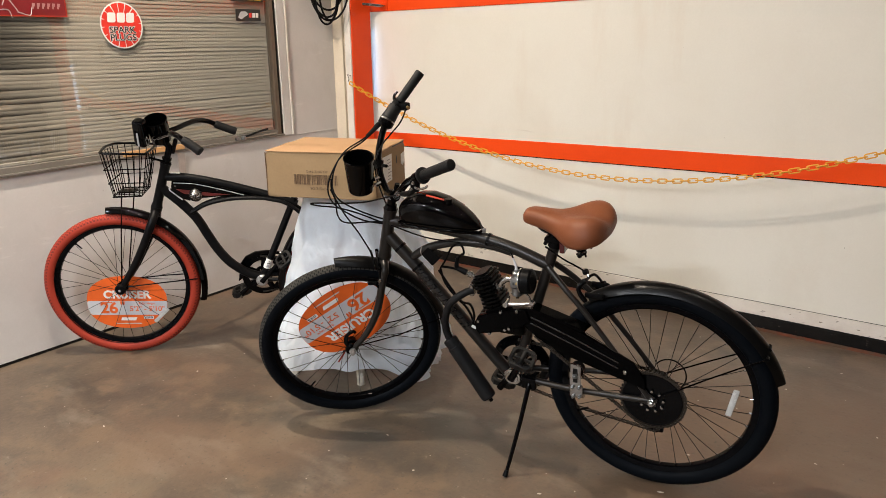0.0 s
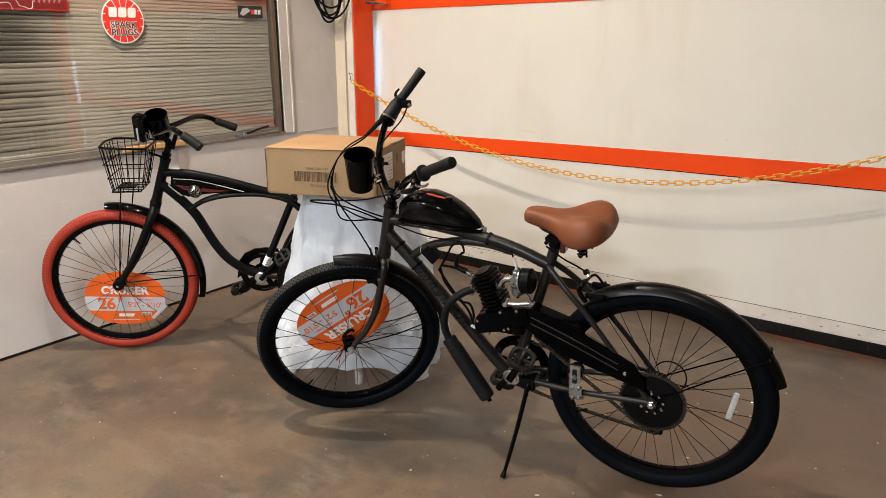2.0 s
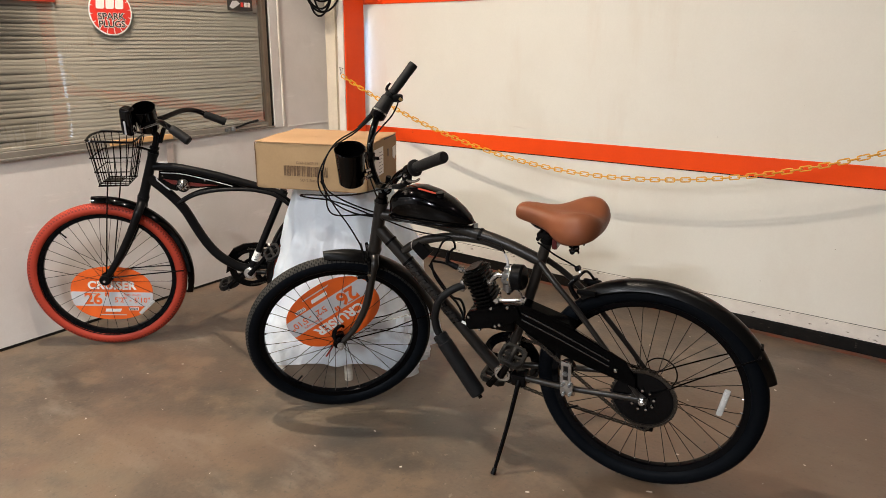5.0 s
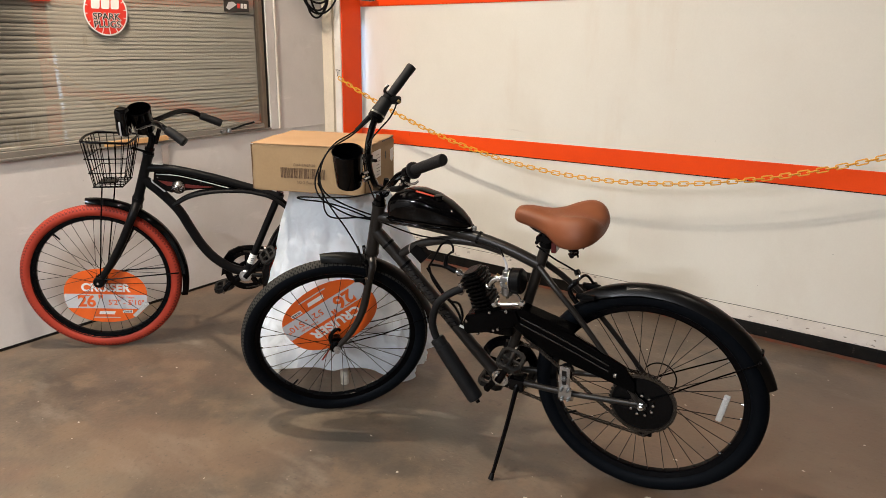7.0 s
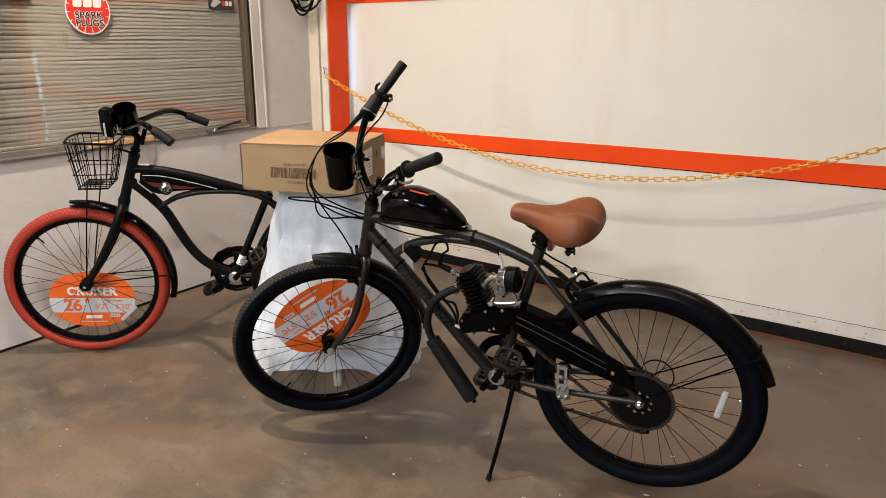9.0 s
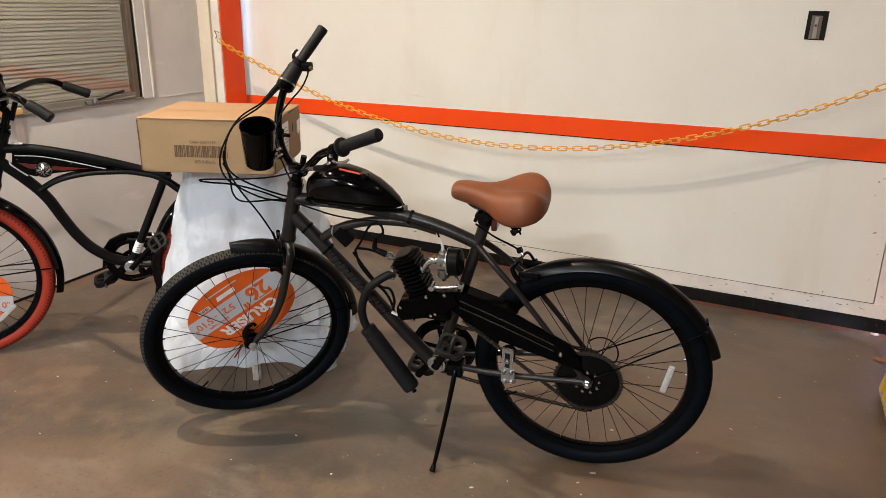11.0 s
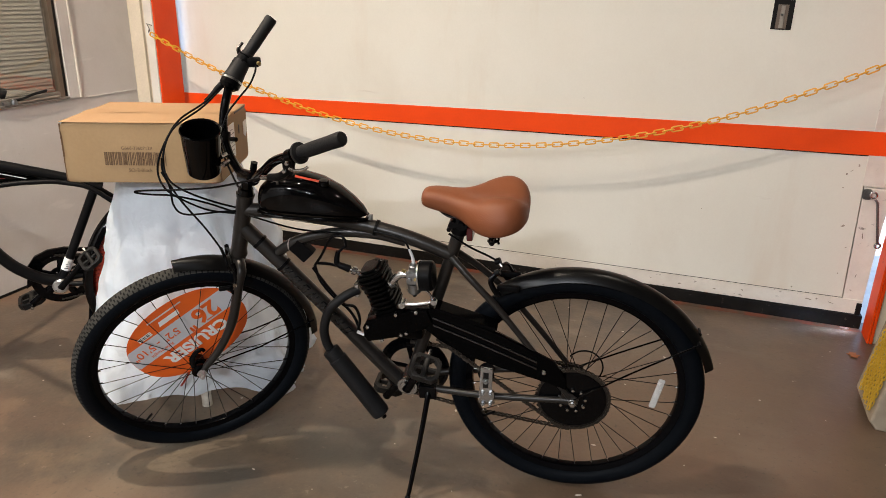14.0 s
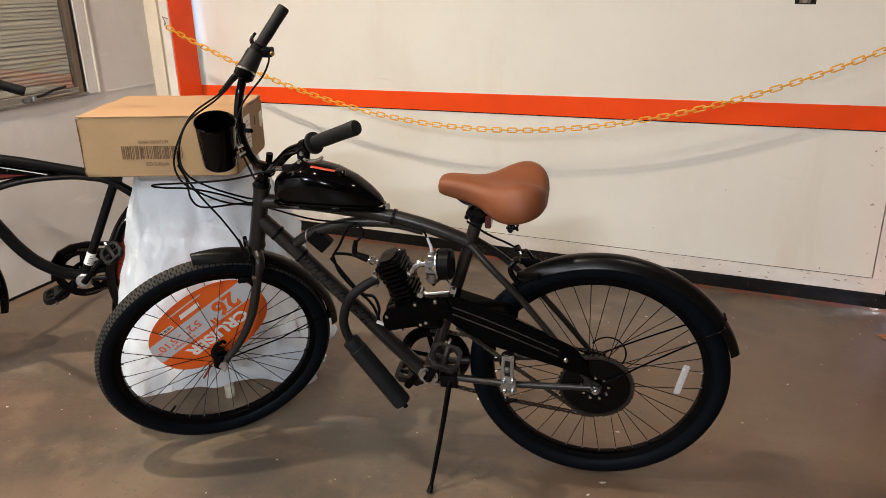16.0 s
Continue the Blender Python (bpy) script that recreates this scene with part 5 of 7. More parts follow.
for k in range(6):
    mpart("grip_rib", b_tube([along(LI, LE, 0.16 + 0.12 * k), along(LI, LE, 0.19 + 0.12 * k)], 0.0155, 18), GRIP, parent=bar)
# right lever clamp, twist shifter, bell-like ring and button
mpart("lever_clamp", b_tube([along(RI, RE, -0.16), along(RI, RE, -0.02)], 0.020, 16), PLASTIC, parent=bar)
lever = mpart("brake_lever", join(b_tube(smooth([along(RI, RE, -0.05), W((-1.575, 1.862, 1.180)), W((-1.580, 1.868, 1.192)), W((-1.574, 1.878, 1.204))], 5), [0.007, 0.004], 8), b_box(*[W((-1.562, 1.848, 1.152)) + Vector(q) for q in ((-0.018, -0.018, -0.016), (0.016, 0.016, 0.016))], 0.006)), SATIN, "black brake lever", bar)
mpart("twist_shifter", b_tube([W(p) for p in ((-1.573, 1.822, 1.116), (-1.568, 1.833, 1.132), (-1.560, 1.850, 1.158))], [0.026, 0.024, 0.022], 18), GRIP, "black twist shifter", bar)
mpart("shifter_ring", b_tube([W((-1.5745, 1.818, 1.110)), W((-1.5735, 1.821, 1.1145))], 0.0275, 20), STEEL, "silver ring of the shifter", bar)
mpart("shifter_body", b_tube([W(p) for p in ((-1.5785, 1.806, 1.092), (-1.577, 1.811, 1.100), (-1.5745, 1.8178, 1.1095))], [0.018, 0.0265, 0.0268], 18), SATIN, parent=bar)
mpart("cable_outlet", b_tube(smooth([W((-1.585, 1.818, 1.112)), W((-1.598, 1.800, 1.098)), W((-1.612, 1.780, 1.075)), W((-1.622, 1.766, 1.062))], 4), [0.011, 0.005], 10), PLASTIC, parent=bar)
kill = mpart("kill_switch", b_box(*[W((-1.530, 1.862, 1.158)) + Vector(q) for q in ((-0.016, -0.014, -0.012), (0.014, 0.014, 0.012))], 0.005), PLASTIC, "black kill switch", bar)
mpart("button", b_tube([W((-1.520, 1.858, 1.158)), W((-1.509, 1.853, 1.155))], 0.0055, 10), BRASS, "yellow button", kill)
# left lever, shiny clutch lever and adjuster
mpart("lever_clamp", b_tube([along(LI, LE, -0.22), along(LI, LE, -0.09)], 0.0165, 14), SATIN, parent=bar)
lev = mpart("clutch_lever", join(b_tube(smooth([along(LI, LE, -0.16), W((-1.240, 1.548, 0.972)), W((-1.270, 1.556, 0.948)), W((-1.310, 1.572, 0.938))], 5), [0.011, 0.008], 10), b_box(*[W((-1.242, 1.548, 0.975)) + Vector(q) for q in ((-0.012, -0.010, -0.018), (0.012, 0.010, 0.018))], 0.004)), PLASTIC, "black clutch lever body", bar)
mpart("lever_blade", b_tube(smooth([W((-1.250, 1.545, 0.974)), W((-1.222, 1.536, 0.970)), W((-1.195, 1.530, 0.976)), W((-1.182, 1.528, 0.984))], 5), [0.0048, 0.0032], 10, 0.6), STEEL, "polished lever blade", lev)
for q in ((-1.236, 1.540, 0.988), (-1.244, 1.540, 0.970)):
    mpart("bolt", b_lathe([(0.0, -0.006), (0.004, -0.006), (0.0055, 0.0)], 8, "y", W(q) + Vector((0, -0.01, 0))), STEEL, parent=lev)
mpart("adjuster", b_tube([W((-1.305, 1.572, 0.938)), W((-1.340, 1.586, 0.930))], 0.0055, 10), STEEL, parent=lev)
# cup holder
cup_m = INV @ Matrix.Translation((-1.574, 1.678, 0.900)) @ Matrix.Rotation(radians(22), 4, Vector((0.72, 0.69, 0))) @ Matrix.Rotation(radians(2), 4, Vector((0.69, -0.72, 0))) @ Matrix.Scale(1.06, 4)
cup = part("cup_holder", moved(b_lathe([(0.0, 0.0), (0.036, 0.0), (0.039, 0.004), (0.0455, 0.112), (0.0475, 0.116), (0.0455, 0.119), (0.0425, 0.116), (0.036, 0.008), (0.0, 0.008)], 36), cup_m), GLOSS, moto, "gloss black cup holder")
part("cup_bracket", join(b_tube([cup_m @ Vector((0.012, 0.044, 0.060)), W((-1.565, 1.735, 0.975))], 0.009, 10), b_tube([W((-1.573, 1.764, 0.958)), W((-1.576, 1.772, 0.985))], 0.017, 14), b_tube([W((-1.545, 1.755, 0.972)), W((-1.522, 1.748, 0.974))], 0.006, 8)), PLASTIC, cup)
part("adjuster_screw", join(b_tube([W((-1.548, 1.735, 0.935)), W((-1.548, 1.712, 0.933))], 0.007, 10), b_tube([W((-1.540, 1.735, 0.918)), W((-1.545, 1.715, 0.912))], 0.008, 10)), STEEL, cup)
# cables
for pts in (
    [(-1.600, 1.795, 1.092), (-1.620, 1.755, 1.058), (-1.650, 1.690, 1.020), (-1.668, 1.647, 0.961), (-1.676, 1.627, 0.906), (-1.660, 1.625, 0.862), (-1.626, 1.640, 0.832), (-1.569, 1.673, 0.800), (-1.512, 1.712, 0.787)],
    [(-1.590, 1.800, 1.096), (-1.613, 1.740, 1.050), (-1.653, 1.669, 1.001), (-1.667, 1.641, 0.933), (-1.648, 1.635, 0.877), (-1.599, 1.662, 0.839), (-1.524, 1.708, 0.806), (-1.478, 1.735, 0.798)],
    [(-1.338, 1.586, 0.930), (-1.42, 1.60, 0.905), (-1.52, 1.63, 0.875), (-1.63, 1.63, 0.857), (-1.702, 1.592, 0.856), (-1.716, 1.584, 0.852), (-1.690, 1.600, 0.846), (-1.64, 1.632, 0.840), (-1.581, 1.672, 0.820), (-1.515, 1.712, 0.790)],
    [(-1.666, 1.634, 0.935), (-1.662, 1.632, 0.892), (-1.626, 1.641, 0.827), (-1.577, 1.658, 0.760), (-1.545, 1.668, 0.710), (-1.535, 1.672, 0.690)],
    [(-1.668, 1.630, 0.90), (-1.650, 1.633, 0.863), (-1.640, 1.630, 0.814), (-1.613, 1.641, 0.791), (-1.546, 1.691, 0.793), (-1.480, 1.728, 0.796)],
    [(-1.520, 1.852, 1.150), (-1.506, 1.826, 1.135), (-1.512, 1.806, 1.105), (-1.532, 1.780, 1.070), (-1.551, 1.754, 1.030), (-1.560, 1.735, 0.96), (-1.52, 1.722, 0.88), (-1.47, 1.72, 0.80)],
):
    mpart("control_cable", b_tube(smooth([W(p) for p in pts], 7), 0.0026, 7), PLASTIC, "black control cable")
for a, b in (((-0.87, -0.024, 0.800), (-0.62, -0.03, 0.772)), ((-0.87, 0.024, 0.80), (-0.50, 0.02, 0.775))):
    mpart("control_cable", b_tube(smooth([a, Vector(a).lerp(Vector(b), 0.5) + Vector((0, 0, -0.012)), b], 6), 0.0024, 7), PLASTIC, "black control cable")

# fuel tank on the top tube
bm = bmesh.new()
rows = []
PROF = [(-0.8402, 0.84, 0.824, 0.0096), (-0.8351, 0.873, 0.82, 0.0288), (-0.8182, 0.897, 0.815, 0.0442), (-0.7868, 0.914, 0.811, 0.0547), (-0.7446, 0.923, 0.809, 0.0595), (-0.698, 0.918, 0.809, 0.0586), (-0.6514, 0.901, 0.81, 0.0518), (-0.6092, 0.876, 0.812, 0.0403), (-0.5795, 0.851, 0.815, 0.0269), (-0.5626, 0.833, 0.818, 0.0134), (-0.5575, 0.823, 0.82, 0.0038)]
for x, t, b, w in PROF:
    ring = []
    for k in range(24):
        a = math.tau * k / 24
        c, s = math.cos(a), math.sin(a)
        y = w * math.copysign(abs(c) ** 0.8, c)
        z = (t + b) / 2 - 0.004 + (t - b) / 2 * (abs(s) ** 0.85 if s > 0 else -abs(s) ** 0.55)
        ring.append(bm.verts.new((x, y, z)))
    rows.append(ring)
for a, b in zip(rows, rows[1:]):
    for k in range(24):
        bm.faces.new((a[k], a[(k + 1) % 24], b[(k + 1) % 24], b[k]))
bm.faces.new(rows[0])
bm.faces.new(rows[-1])
bmesh.ops.recalc_face_normals(bm, faces=bm.faces[:])
bmesh.ops.subdivide_edges(bm, edges=bm.edges[:], cuts=1, smooth=1.0, use_grid_fill=True)
tank = mpart("fuel_tank", bm, GLOSS, "gloss black teardrop fuel tank")
seam = [(x, s * (w + 0.005), (t + b) / 2 - 0.012 - 0.27 * (t - b)) for s in (-1, 1) for x, t, b, w in (PROF if s < 0 else PROF[::-1])]
mpart("tank_seam", b_tube(smooth([*seam, seam[0]], 3), 0.0044, 8), GLOSS, parent=tank)
mpart("tank_decal", moved(b_box((-0.032, -0.0035, -0.001), (0.030, 0.0035, 0.001), 0.0008), pose(-0.698, -0.026, 0.9143, 22, 9, 0)), TANKRED, "small orange warning label", tank)
mpart("filler_cap", b_lathe([(0.0, 0.008), (0.012, 0.007), (0.015, 0.004), (0.015, -0.006), (0.0, -0.006)], 20, "z", (-0.660, -0.014, 0.9025)), GLOSS, parent=tank)
mpart("petcock", b_box((-0.556, -0.007, 0.802), (-0.544, 0.007, 0.816), 0.003), ALLOY, parent=tank)

# saddle
bm = bmesh.new()
rows = []
SAD = [(-0.414, 0.884, 0.866, 0.014, 0.0), (-0.409, 0.896, 0.858, 0.026, 0.0), (-0.392, 0.902, 0.852, 0.033, 0.0), (-0.365, 0.903, 0.846, 0.037, 0.0), (-0.335, 0.9, 0.838, 0.044, 0.0), (-0.305, 0.896, 0.827, 0.06, 0.0026), (-0.278, 0.893, 0.812, 0.086, 0.0106), (-0.25, 0.893, 0.805, 0.108, 0.0229), (-0.22, 0.894, 0.807, 0.119, 0.0317), (-0.192, 0.893, 0.816, 0.117, 0.0326), (-0.168, 0.887, 0.83, 0.101, 0.0246), (-0.154, 0.876, 0.846, 0.072, 0.0123), (-0.15, 0.866, 0.852, 0.04, 0.0)]
SAD = smooth(SAD, 5)
for x, t, b, w, lobe in SAD:
    ring = []
    for k in range(56):
        a = math.tau * k / 56
        c, q = math.cos(a), math.sin(a)
        y = w * math.copysign(abs(c) ** 0.82, c)
        hump = max(0, lobe) * math.sin(min(1, abs(y) / max(w, 1e-3) * 1.1) * math.pi * 0.62) ** 2
        mid = b + (t - b) * 0.55
        z = mid + (t - mid) * abs(q) ** 0.8 + hump * (0.4 + 0.6 * q) - 0.38 * max(0, lobe) * abs(c) ** 6 if q >= 0 else mid + (b - mid) * abs(q) ** 0.7 + hump * 0.4 - 0.38 * max(0, lobe) * abs(c) ** 6
        ring.append(bm.verts.new((x, y, z)))
    rows.append(ring)
for a, b in zip(rows, rows[1:]):
    for k in range(56):
        bm.faces.new((a[k], a[(k + 1) % 56], b[(k + 1) % 56], b[k]))
bm.faces.new(rows[0])
bm.faces.new(rows[-1])
bmesh.ops.recalc_face_normals(bm, faces=bm.faces[:])
for _ in range(4):
    bmesh.ops.smooth_vert(bm, verts=bm.verts[:], factor=0.5, use_axis_x=True, use_axis_y=True, use_axis_z=True)
saddle = mpart("saddle", bm, TAN, "wide tan leather saddle")
for s in (-1, 1):
    mpart("saddle_rail", b_tube(smooth([(-0.375, s * 0.016, 0.856), (-0.345, s * 0.020, 0.838), (-0.30, s * 0.022, 0.832), (-0.25, s * 0.028, 0.822), (-0.215, s * 0.04, 0.826)], 4), 0.0035, 8), SATIN, parent=saddle)
    mpart("saddle_spring", b_tube([(-0.232 + 0.013 * math.cos(t * math.tau * 3), s * 0.030 + 0.013 * math.sin(t * math.tau * 3), 0.778 + 0.036 * t) for t in [i / 45 for i in range(46)]], 0.003, 6), SATIN, parent=saddle)
mpart("spring_plate", b_tube([(-0.236, -0.036, 0.780), (-0.236, 0.036, 0.780)], 0.007, 10), SATIN, parent=saddle)
mpart("seat_post", b_tube([SEAT, SEAT + Vector((0.012, 0, 0.045))], 0.0135, 14), SATIN, "black seat post")
mpart("saddle_clamp", join(b_tube([(-0.312, -0.032, 0.822), (-0.312, 0.032, 0.822)], 0.016, 12), b_tube([(-0.335, -0.030, 0.818), (-0.335, 0.030, 0.818)], 0.010, 10), b_tube([(-0.312, -0.040, 0.822), (-0.312, -0.030, 0.822)], 0.009, 6)), SATIN, parent=saddle)
mpart("rear_reflector", b_box((-0.300, -0.028, 0.776), (-0.284, 0.028, 0.812), 0.004), REDREF, "dark red rear reflector")
mpart("reflector_bracket", b_box((-0.318, -0.010, 0.784), (-0.298, 0.010, 0.800), 0.003), PLASTIC)

# rear rim brake
rb = mpart("rear_brake", b_tube(smooth([(-0.218, -0.045, 0.705), (-0.233, -0.055, 0.687), (-0.226, -0.058, 0.666), (-0.211, -0.056, 0.645)], 4), [0.0065, 0.0085, 0.0075], 10, 0.7), SATIN, "black rear V-brake")
mpart("brake_arm", b_tube(smooth([(-0.184, 0.045, 0.658), (-0.196, 0.056, 0.628), (-0.211, 0.056, 0.645)], 4), [0.0065, 0.008], 10, 0.7), SATIN, parent=rb)
for q in (-1, 1):
    mpart("brake_pad", b_box((-0.219, q * 0.036 - 0.007, 0.649), (-0.163, q * 0.036 + 0.007, 0.665), 0.004), PLASTIC, parent=rb)
mpart("brake_link", b_tube(smooth([(-0.218, -0.045, 0.705), (-0.201, 0.0, 0.709), (-0.184, 0.045, 0.658)], 4), 0.0042, 8), SATIN, parent=rb)
for p in ((-0.218, -0.045, 0.705), (-0.184, 0.045, 0.658), (-0.219, -0.03, 0.729)):
    mpart("brake_knuckle", b_tube([Vector(p) - Vector((0.006, 0, 0.003)), Vector(p) + Vector((0.006, 0, 0.003))], 0.0085, 10), PLASTIC, parent=rb)
mpart("control_cable", b_tube(smooth([(-0.345, -0.02, 0.79), (-0.291, -0.022, 0.758), (-0.247, -0.028, 0.742), (-0.219, -0.03, 0.729)], 6), 0.0028, 7), PLASTIC, parent=rb)
mpart("brake_noodle", b_tube(smooth([(-0.219, -0.03, 0.729), (-0.209, -0.036, 0.717), (-0.214, -0.044, 0.711)], 4), 0.0036, 8), STEEL, parent=rb)

# engine between the tubes
EA, EB = Vector((-0.484, -0.018, 0.510)), Vector((-0.549, -0.018, 0.668))   # the cylinder's foot and top
ed = (EB - EA).normalized()
em = Matrix((Vector((ed.z, 0, -ed.x)), Vector((0, 1, 0)), ed)).transposed().to_4x4()
em.translation = EA
el = (EB - EA).length
engine = mpart("engine", join(b_box((-0.565, -0.058, 0.478), (-0.405, 0.045, 0.545), 0.018), moved(b_box((-0.030, -0.034, -0.02), (0.030, 0.034, el), 0.012), em)), CASTIRON, "small black air-cooled engine")
for k in range(9):
    z0 = 0.058 + 0.0132 * k
    w = 0.0325 + 0.002 * math.sin(k * 1.3)
    mpart("cooling_fin", moved(b_plate(rounded(2 * w, 0.092, 0.014, 3), z0, z0 + 0.0068, 0.0012, "z"), em), CASTIRON, parent=engine)
for k in range(3):
    mpart("head_fin", moved(b_plate(rounded(0.074 - 0.014 * k, 0.088 - 0.010 * k, 0.014, 3), el - 0.008 + 0.0075 * k, el - 0.003 + 0.0075 * k, 0.0012, "z"), em), CASTIRON, parent=engine)
for s1 in (-1, 1):
    for s2 in (-1, 1):
        mpart("stud_nut", moved(b_lathe([(0.0, el + 0.006), (0.0040, el + 0.006), (0.0048, el - 0.001), (0.0048, el - 0.006)], 6, "z", (s1 * 0.022, s2 * 0.022, 0)), em), STEEL, parent=engine)
# spark plug with cap and lead
plug = mpart("spark_plug", b_tube([(-0.572, -0.026, 0.656), (-0.586, -0.028, 0.662), (-0.588, -0.028, 0.663), (-0.598, -0.030, 0.667), (-0.599, -0.030, 0.6675), (-0.608, -0.031, 0.671)], [0.007, 0.007, 0.0115, 0.0115, 0.007, 0.006], 10), STEEL, "zinc spark plug")
mpart("plug_cap", b_tube(smooth([(-0.604, -0.031, 0.670), (-0.620, -0.033, 0.677), (-0.635, -0.034, 0.684), (-0.6365, -0.034, 0.698), (-0.631, -0.034, 0.722)], 4), [0.0105, 0.0095, 0.008, 0.007, 0.006], 10), PLASTIC, "black rubber plug cap", plug)
mpart("plug_lead", b_tube(smooth([(-0.631, -0.034, 0.718), (-0.618, -0.033, 0.732), (-0.610, -0.032, 0.738), (-0.614, -0.030, 0.758), (-0.632, -0.028, 0.764), (-0.655, -0.026, 0.748), (-0.680, -0.024, 0.702), (-0.702, -0.022, 0.668)], 6), 0.0036, 8), PLASTIC, "black ignition lead", plug)
mpart("ignition_box", moved(b_box((-0.028, -0.014, -0.022), (0.028, 0.014, 0.022), 0.004), pose(-0.742, 0.0, 0.700, 0, 44, 0)), PLASTIC, "black ignition box on the down tube")
for pts in ([(-0.704, -0.02, 0.666), (-0.69, -0.024, 0.62), (-0.655, -0.026, 0.575), (-0.62, -0.028, 0.545), (-0.60, -0.03, 0.515), (-0.59, -0.03, 0.48)],
            [(-0.71, -0.022, 0.66), (-0.665, -0.028, 0.60), (-0.63, -0.03, 0.56), (-0.598, -0.034, 0.556), (-0.585, -0.036, 0.52), (-0.592, -0.034, 0.485)],
            [(-0.700, -0.018, 0.672), (-0.66, -0.012, 0.668), (-0.61, -0.012, 0.655), (-0.575, -0.016, 0.646)]):
    mpart("wire", b_tube(smooth(pts, 6), 0.0042, 7), PLASTIC, "black wire sleeve")
mpart("wire_plug", moved(b_box((-0.011, -0.004, -0.003), (0.011, 0.004, 0.003), 0.001), pose(-0.583, -0.042, 0.478, 0, 20, 0)), WHITEINK, "white wire connector")
# exhaust pipe and muffler
exh = mpart("exhaust_pipe", b_tube(smooth([(-0.580, -0.040, 0.616), (-0.604, -0.055, 0.609), (-0.632, -0.068, 0.590), (-0.657, -0.073, 0.560), (-0.674, -0.074, 0.505), (-0.672, -0.074, 0.465), (-0.664, -0.074, 0.440)], 6), 0.0125, 14), GRIP, "black bent exhaust pipe")
M0, M1 = Vector((-0.662, -0.074, 0.436)), Vector((-0.520, -0.094, 0.248))
mpart("muffler", b_tube([M0.lerp(M1, t) for t in (-0.01, 0.0, 0.05, 0.06, 0.12, 0.13, 0.95, 0.985, 1.0)], [0.017, 0.0235, 0.0245, 0.0235, 0.0235, 0.0255, 0.0262, 0.024, 0.016], 20), GRIP, "black cylindrical muffler", exh)
mpart("muffler_tip", b_tube([M1, M1.lerp(M0, -0.05)], 0.007, 10), SATIN, parent=exh)
mpart("exhaust_flange", b_box((-0.592, -0.050, 0.596), (-0.578, -0.022, 0.636), 0.003), STEEL, parent=exh)
# carburettor, air filter and inlet
carb = mpart("carburettor", join(b_box((-0.449, -0.056, 0.652), (-0.417, -0.016, 0.686), 0.005), b_lathe([(0.0, 0.620), (0.015, 0.621), (0.0178, 0.625), (0.0178, 0.645), (0.0195, 0.646), (0.0195, 0.650), (0.0, 0.652)], 22, "z", (-0.432, -0.036, 0)), b_lathe([(0.0, 0.708), (0.007, 0.707), (0.009, 0.701), (0.0125, 0.699), (0.0125, 0.686), (0.0, 0.685)], 18, "z", (-0.433, -0.036, 0)), b_tube([(-0.440, -0.056, 0.668), (-0.440, -0.064, 0.668)], 0.006, 10)), ALLOY, "grey cast carburettor")
mpart("inlet_pipe", b_tube(smooth([(-0.448, -0.036, 0.672), (-0.466, -0.037, 0.671), (-0.482, -0.037, 0.657), (-0.491, -0.034, 0.640), (-0.494, -0.030, 0.628)], 5), [0.0100] * 12 + [0.0110] * 9, 14), STEEL, "bright cast inlet pipe", carb)
mpart("inlet_flange", b_tube([(-0.489, -0.036, 0.642), (-0.492, -0.034, 0.636)], 0.0150, 12), STEEL, parent=carb)
mpart("choke_knob", b_tube([(-0.452, -0.05, 0.688), (-0.458, -0.054, 0.694)], 0.004, 8), BRASS, "brass choke knob", carb)
mpart("idle_screw", b_tube([(-0.425, -0.056, 0.672), (-0.425, -0.062, 0.672)], 0.0035, 8), BRASS, parent=carb)
mpart("bowl_nut", b_lathe([(0.0, 0.608), (0.0055, 0.609), (0.0065, 0.620)], 6, "z", (-0.432, -0.036, 0)), STEEL, parent=carb)
mpart("throttle_cable", b_tube(smooth([(-0.444, -0.032, 0.742), (-0.450, -0.030, 0.756), (-0.462, -0.026, 0.768), (-0.49, -0.024, 0.776), (-0.535, -0.024, 0.782)], 5), 0.0026, 8), PLASTIC, "black throttle cable", carb)
mpart("cable_boot", b_tube(smooth([(-0.433, -0.036, 0.707), (-0.435, -0.035, 0.722), (-0.444, -0.032, 0.744)], 4), [0.0046, 0.0034], 8), GREYCARD, "pale cable boot", carb)
filt = mpart("air_filter", b_tube([(-0.417, -0.036, 0.672), (-0.415, -0.036, 0.672), (-0.412, -0.036, 0.672), (-0.386, -0.036, 0.674), (-0.380, -0.036, 0.6745)], [0.016, 0.036, 0.0395, 0.0395, 0.034], 30), PLASTIC, "round black air filter")
mpart("filter_rim", b_tube([(-0.4180, -0.036, 0.6718), (-0.4140, -0.036, 0.6722)], 0.0400, 30), STEEL, "bright rim of the air filter", filt)
# clutch arm and its spring
arm = mpart("clutch_arm", join(b_tube(smooth([(-0.460, -0.066, 0.600), (-0.43, -0.067, 0.602), (-0.40, -0.066, 0.608), (-0.377, -0.064, 0.614)], 4), [0.0062, 0.005], 10), b_lathe([(0.0, -0.020), (0.008, -0.020), (0.009, 0.010), (0.0, 0.010)], 14, "y", (-0.458, -0.060, 0.602)), b_tube([(-0.376, -0.070, 0.614), (-0.376, -0.055, 0.614)], 0.008, 8)), STEEL, "bright zinc clutch arm")
mpart("clutch_cable", b_tube(smooth([(-0.378, -0.06, 0.614), (-0.388, -0.058, 0.634), (-0.41, -0.05, 0.640), (-0.45, -0.045, 0.630)], 5), 0.003, 7), STEEL, parent=arm)
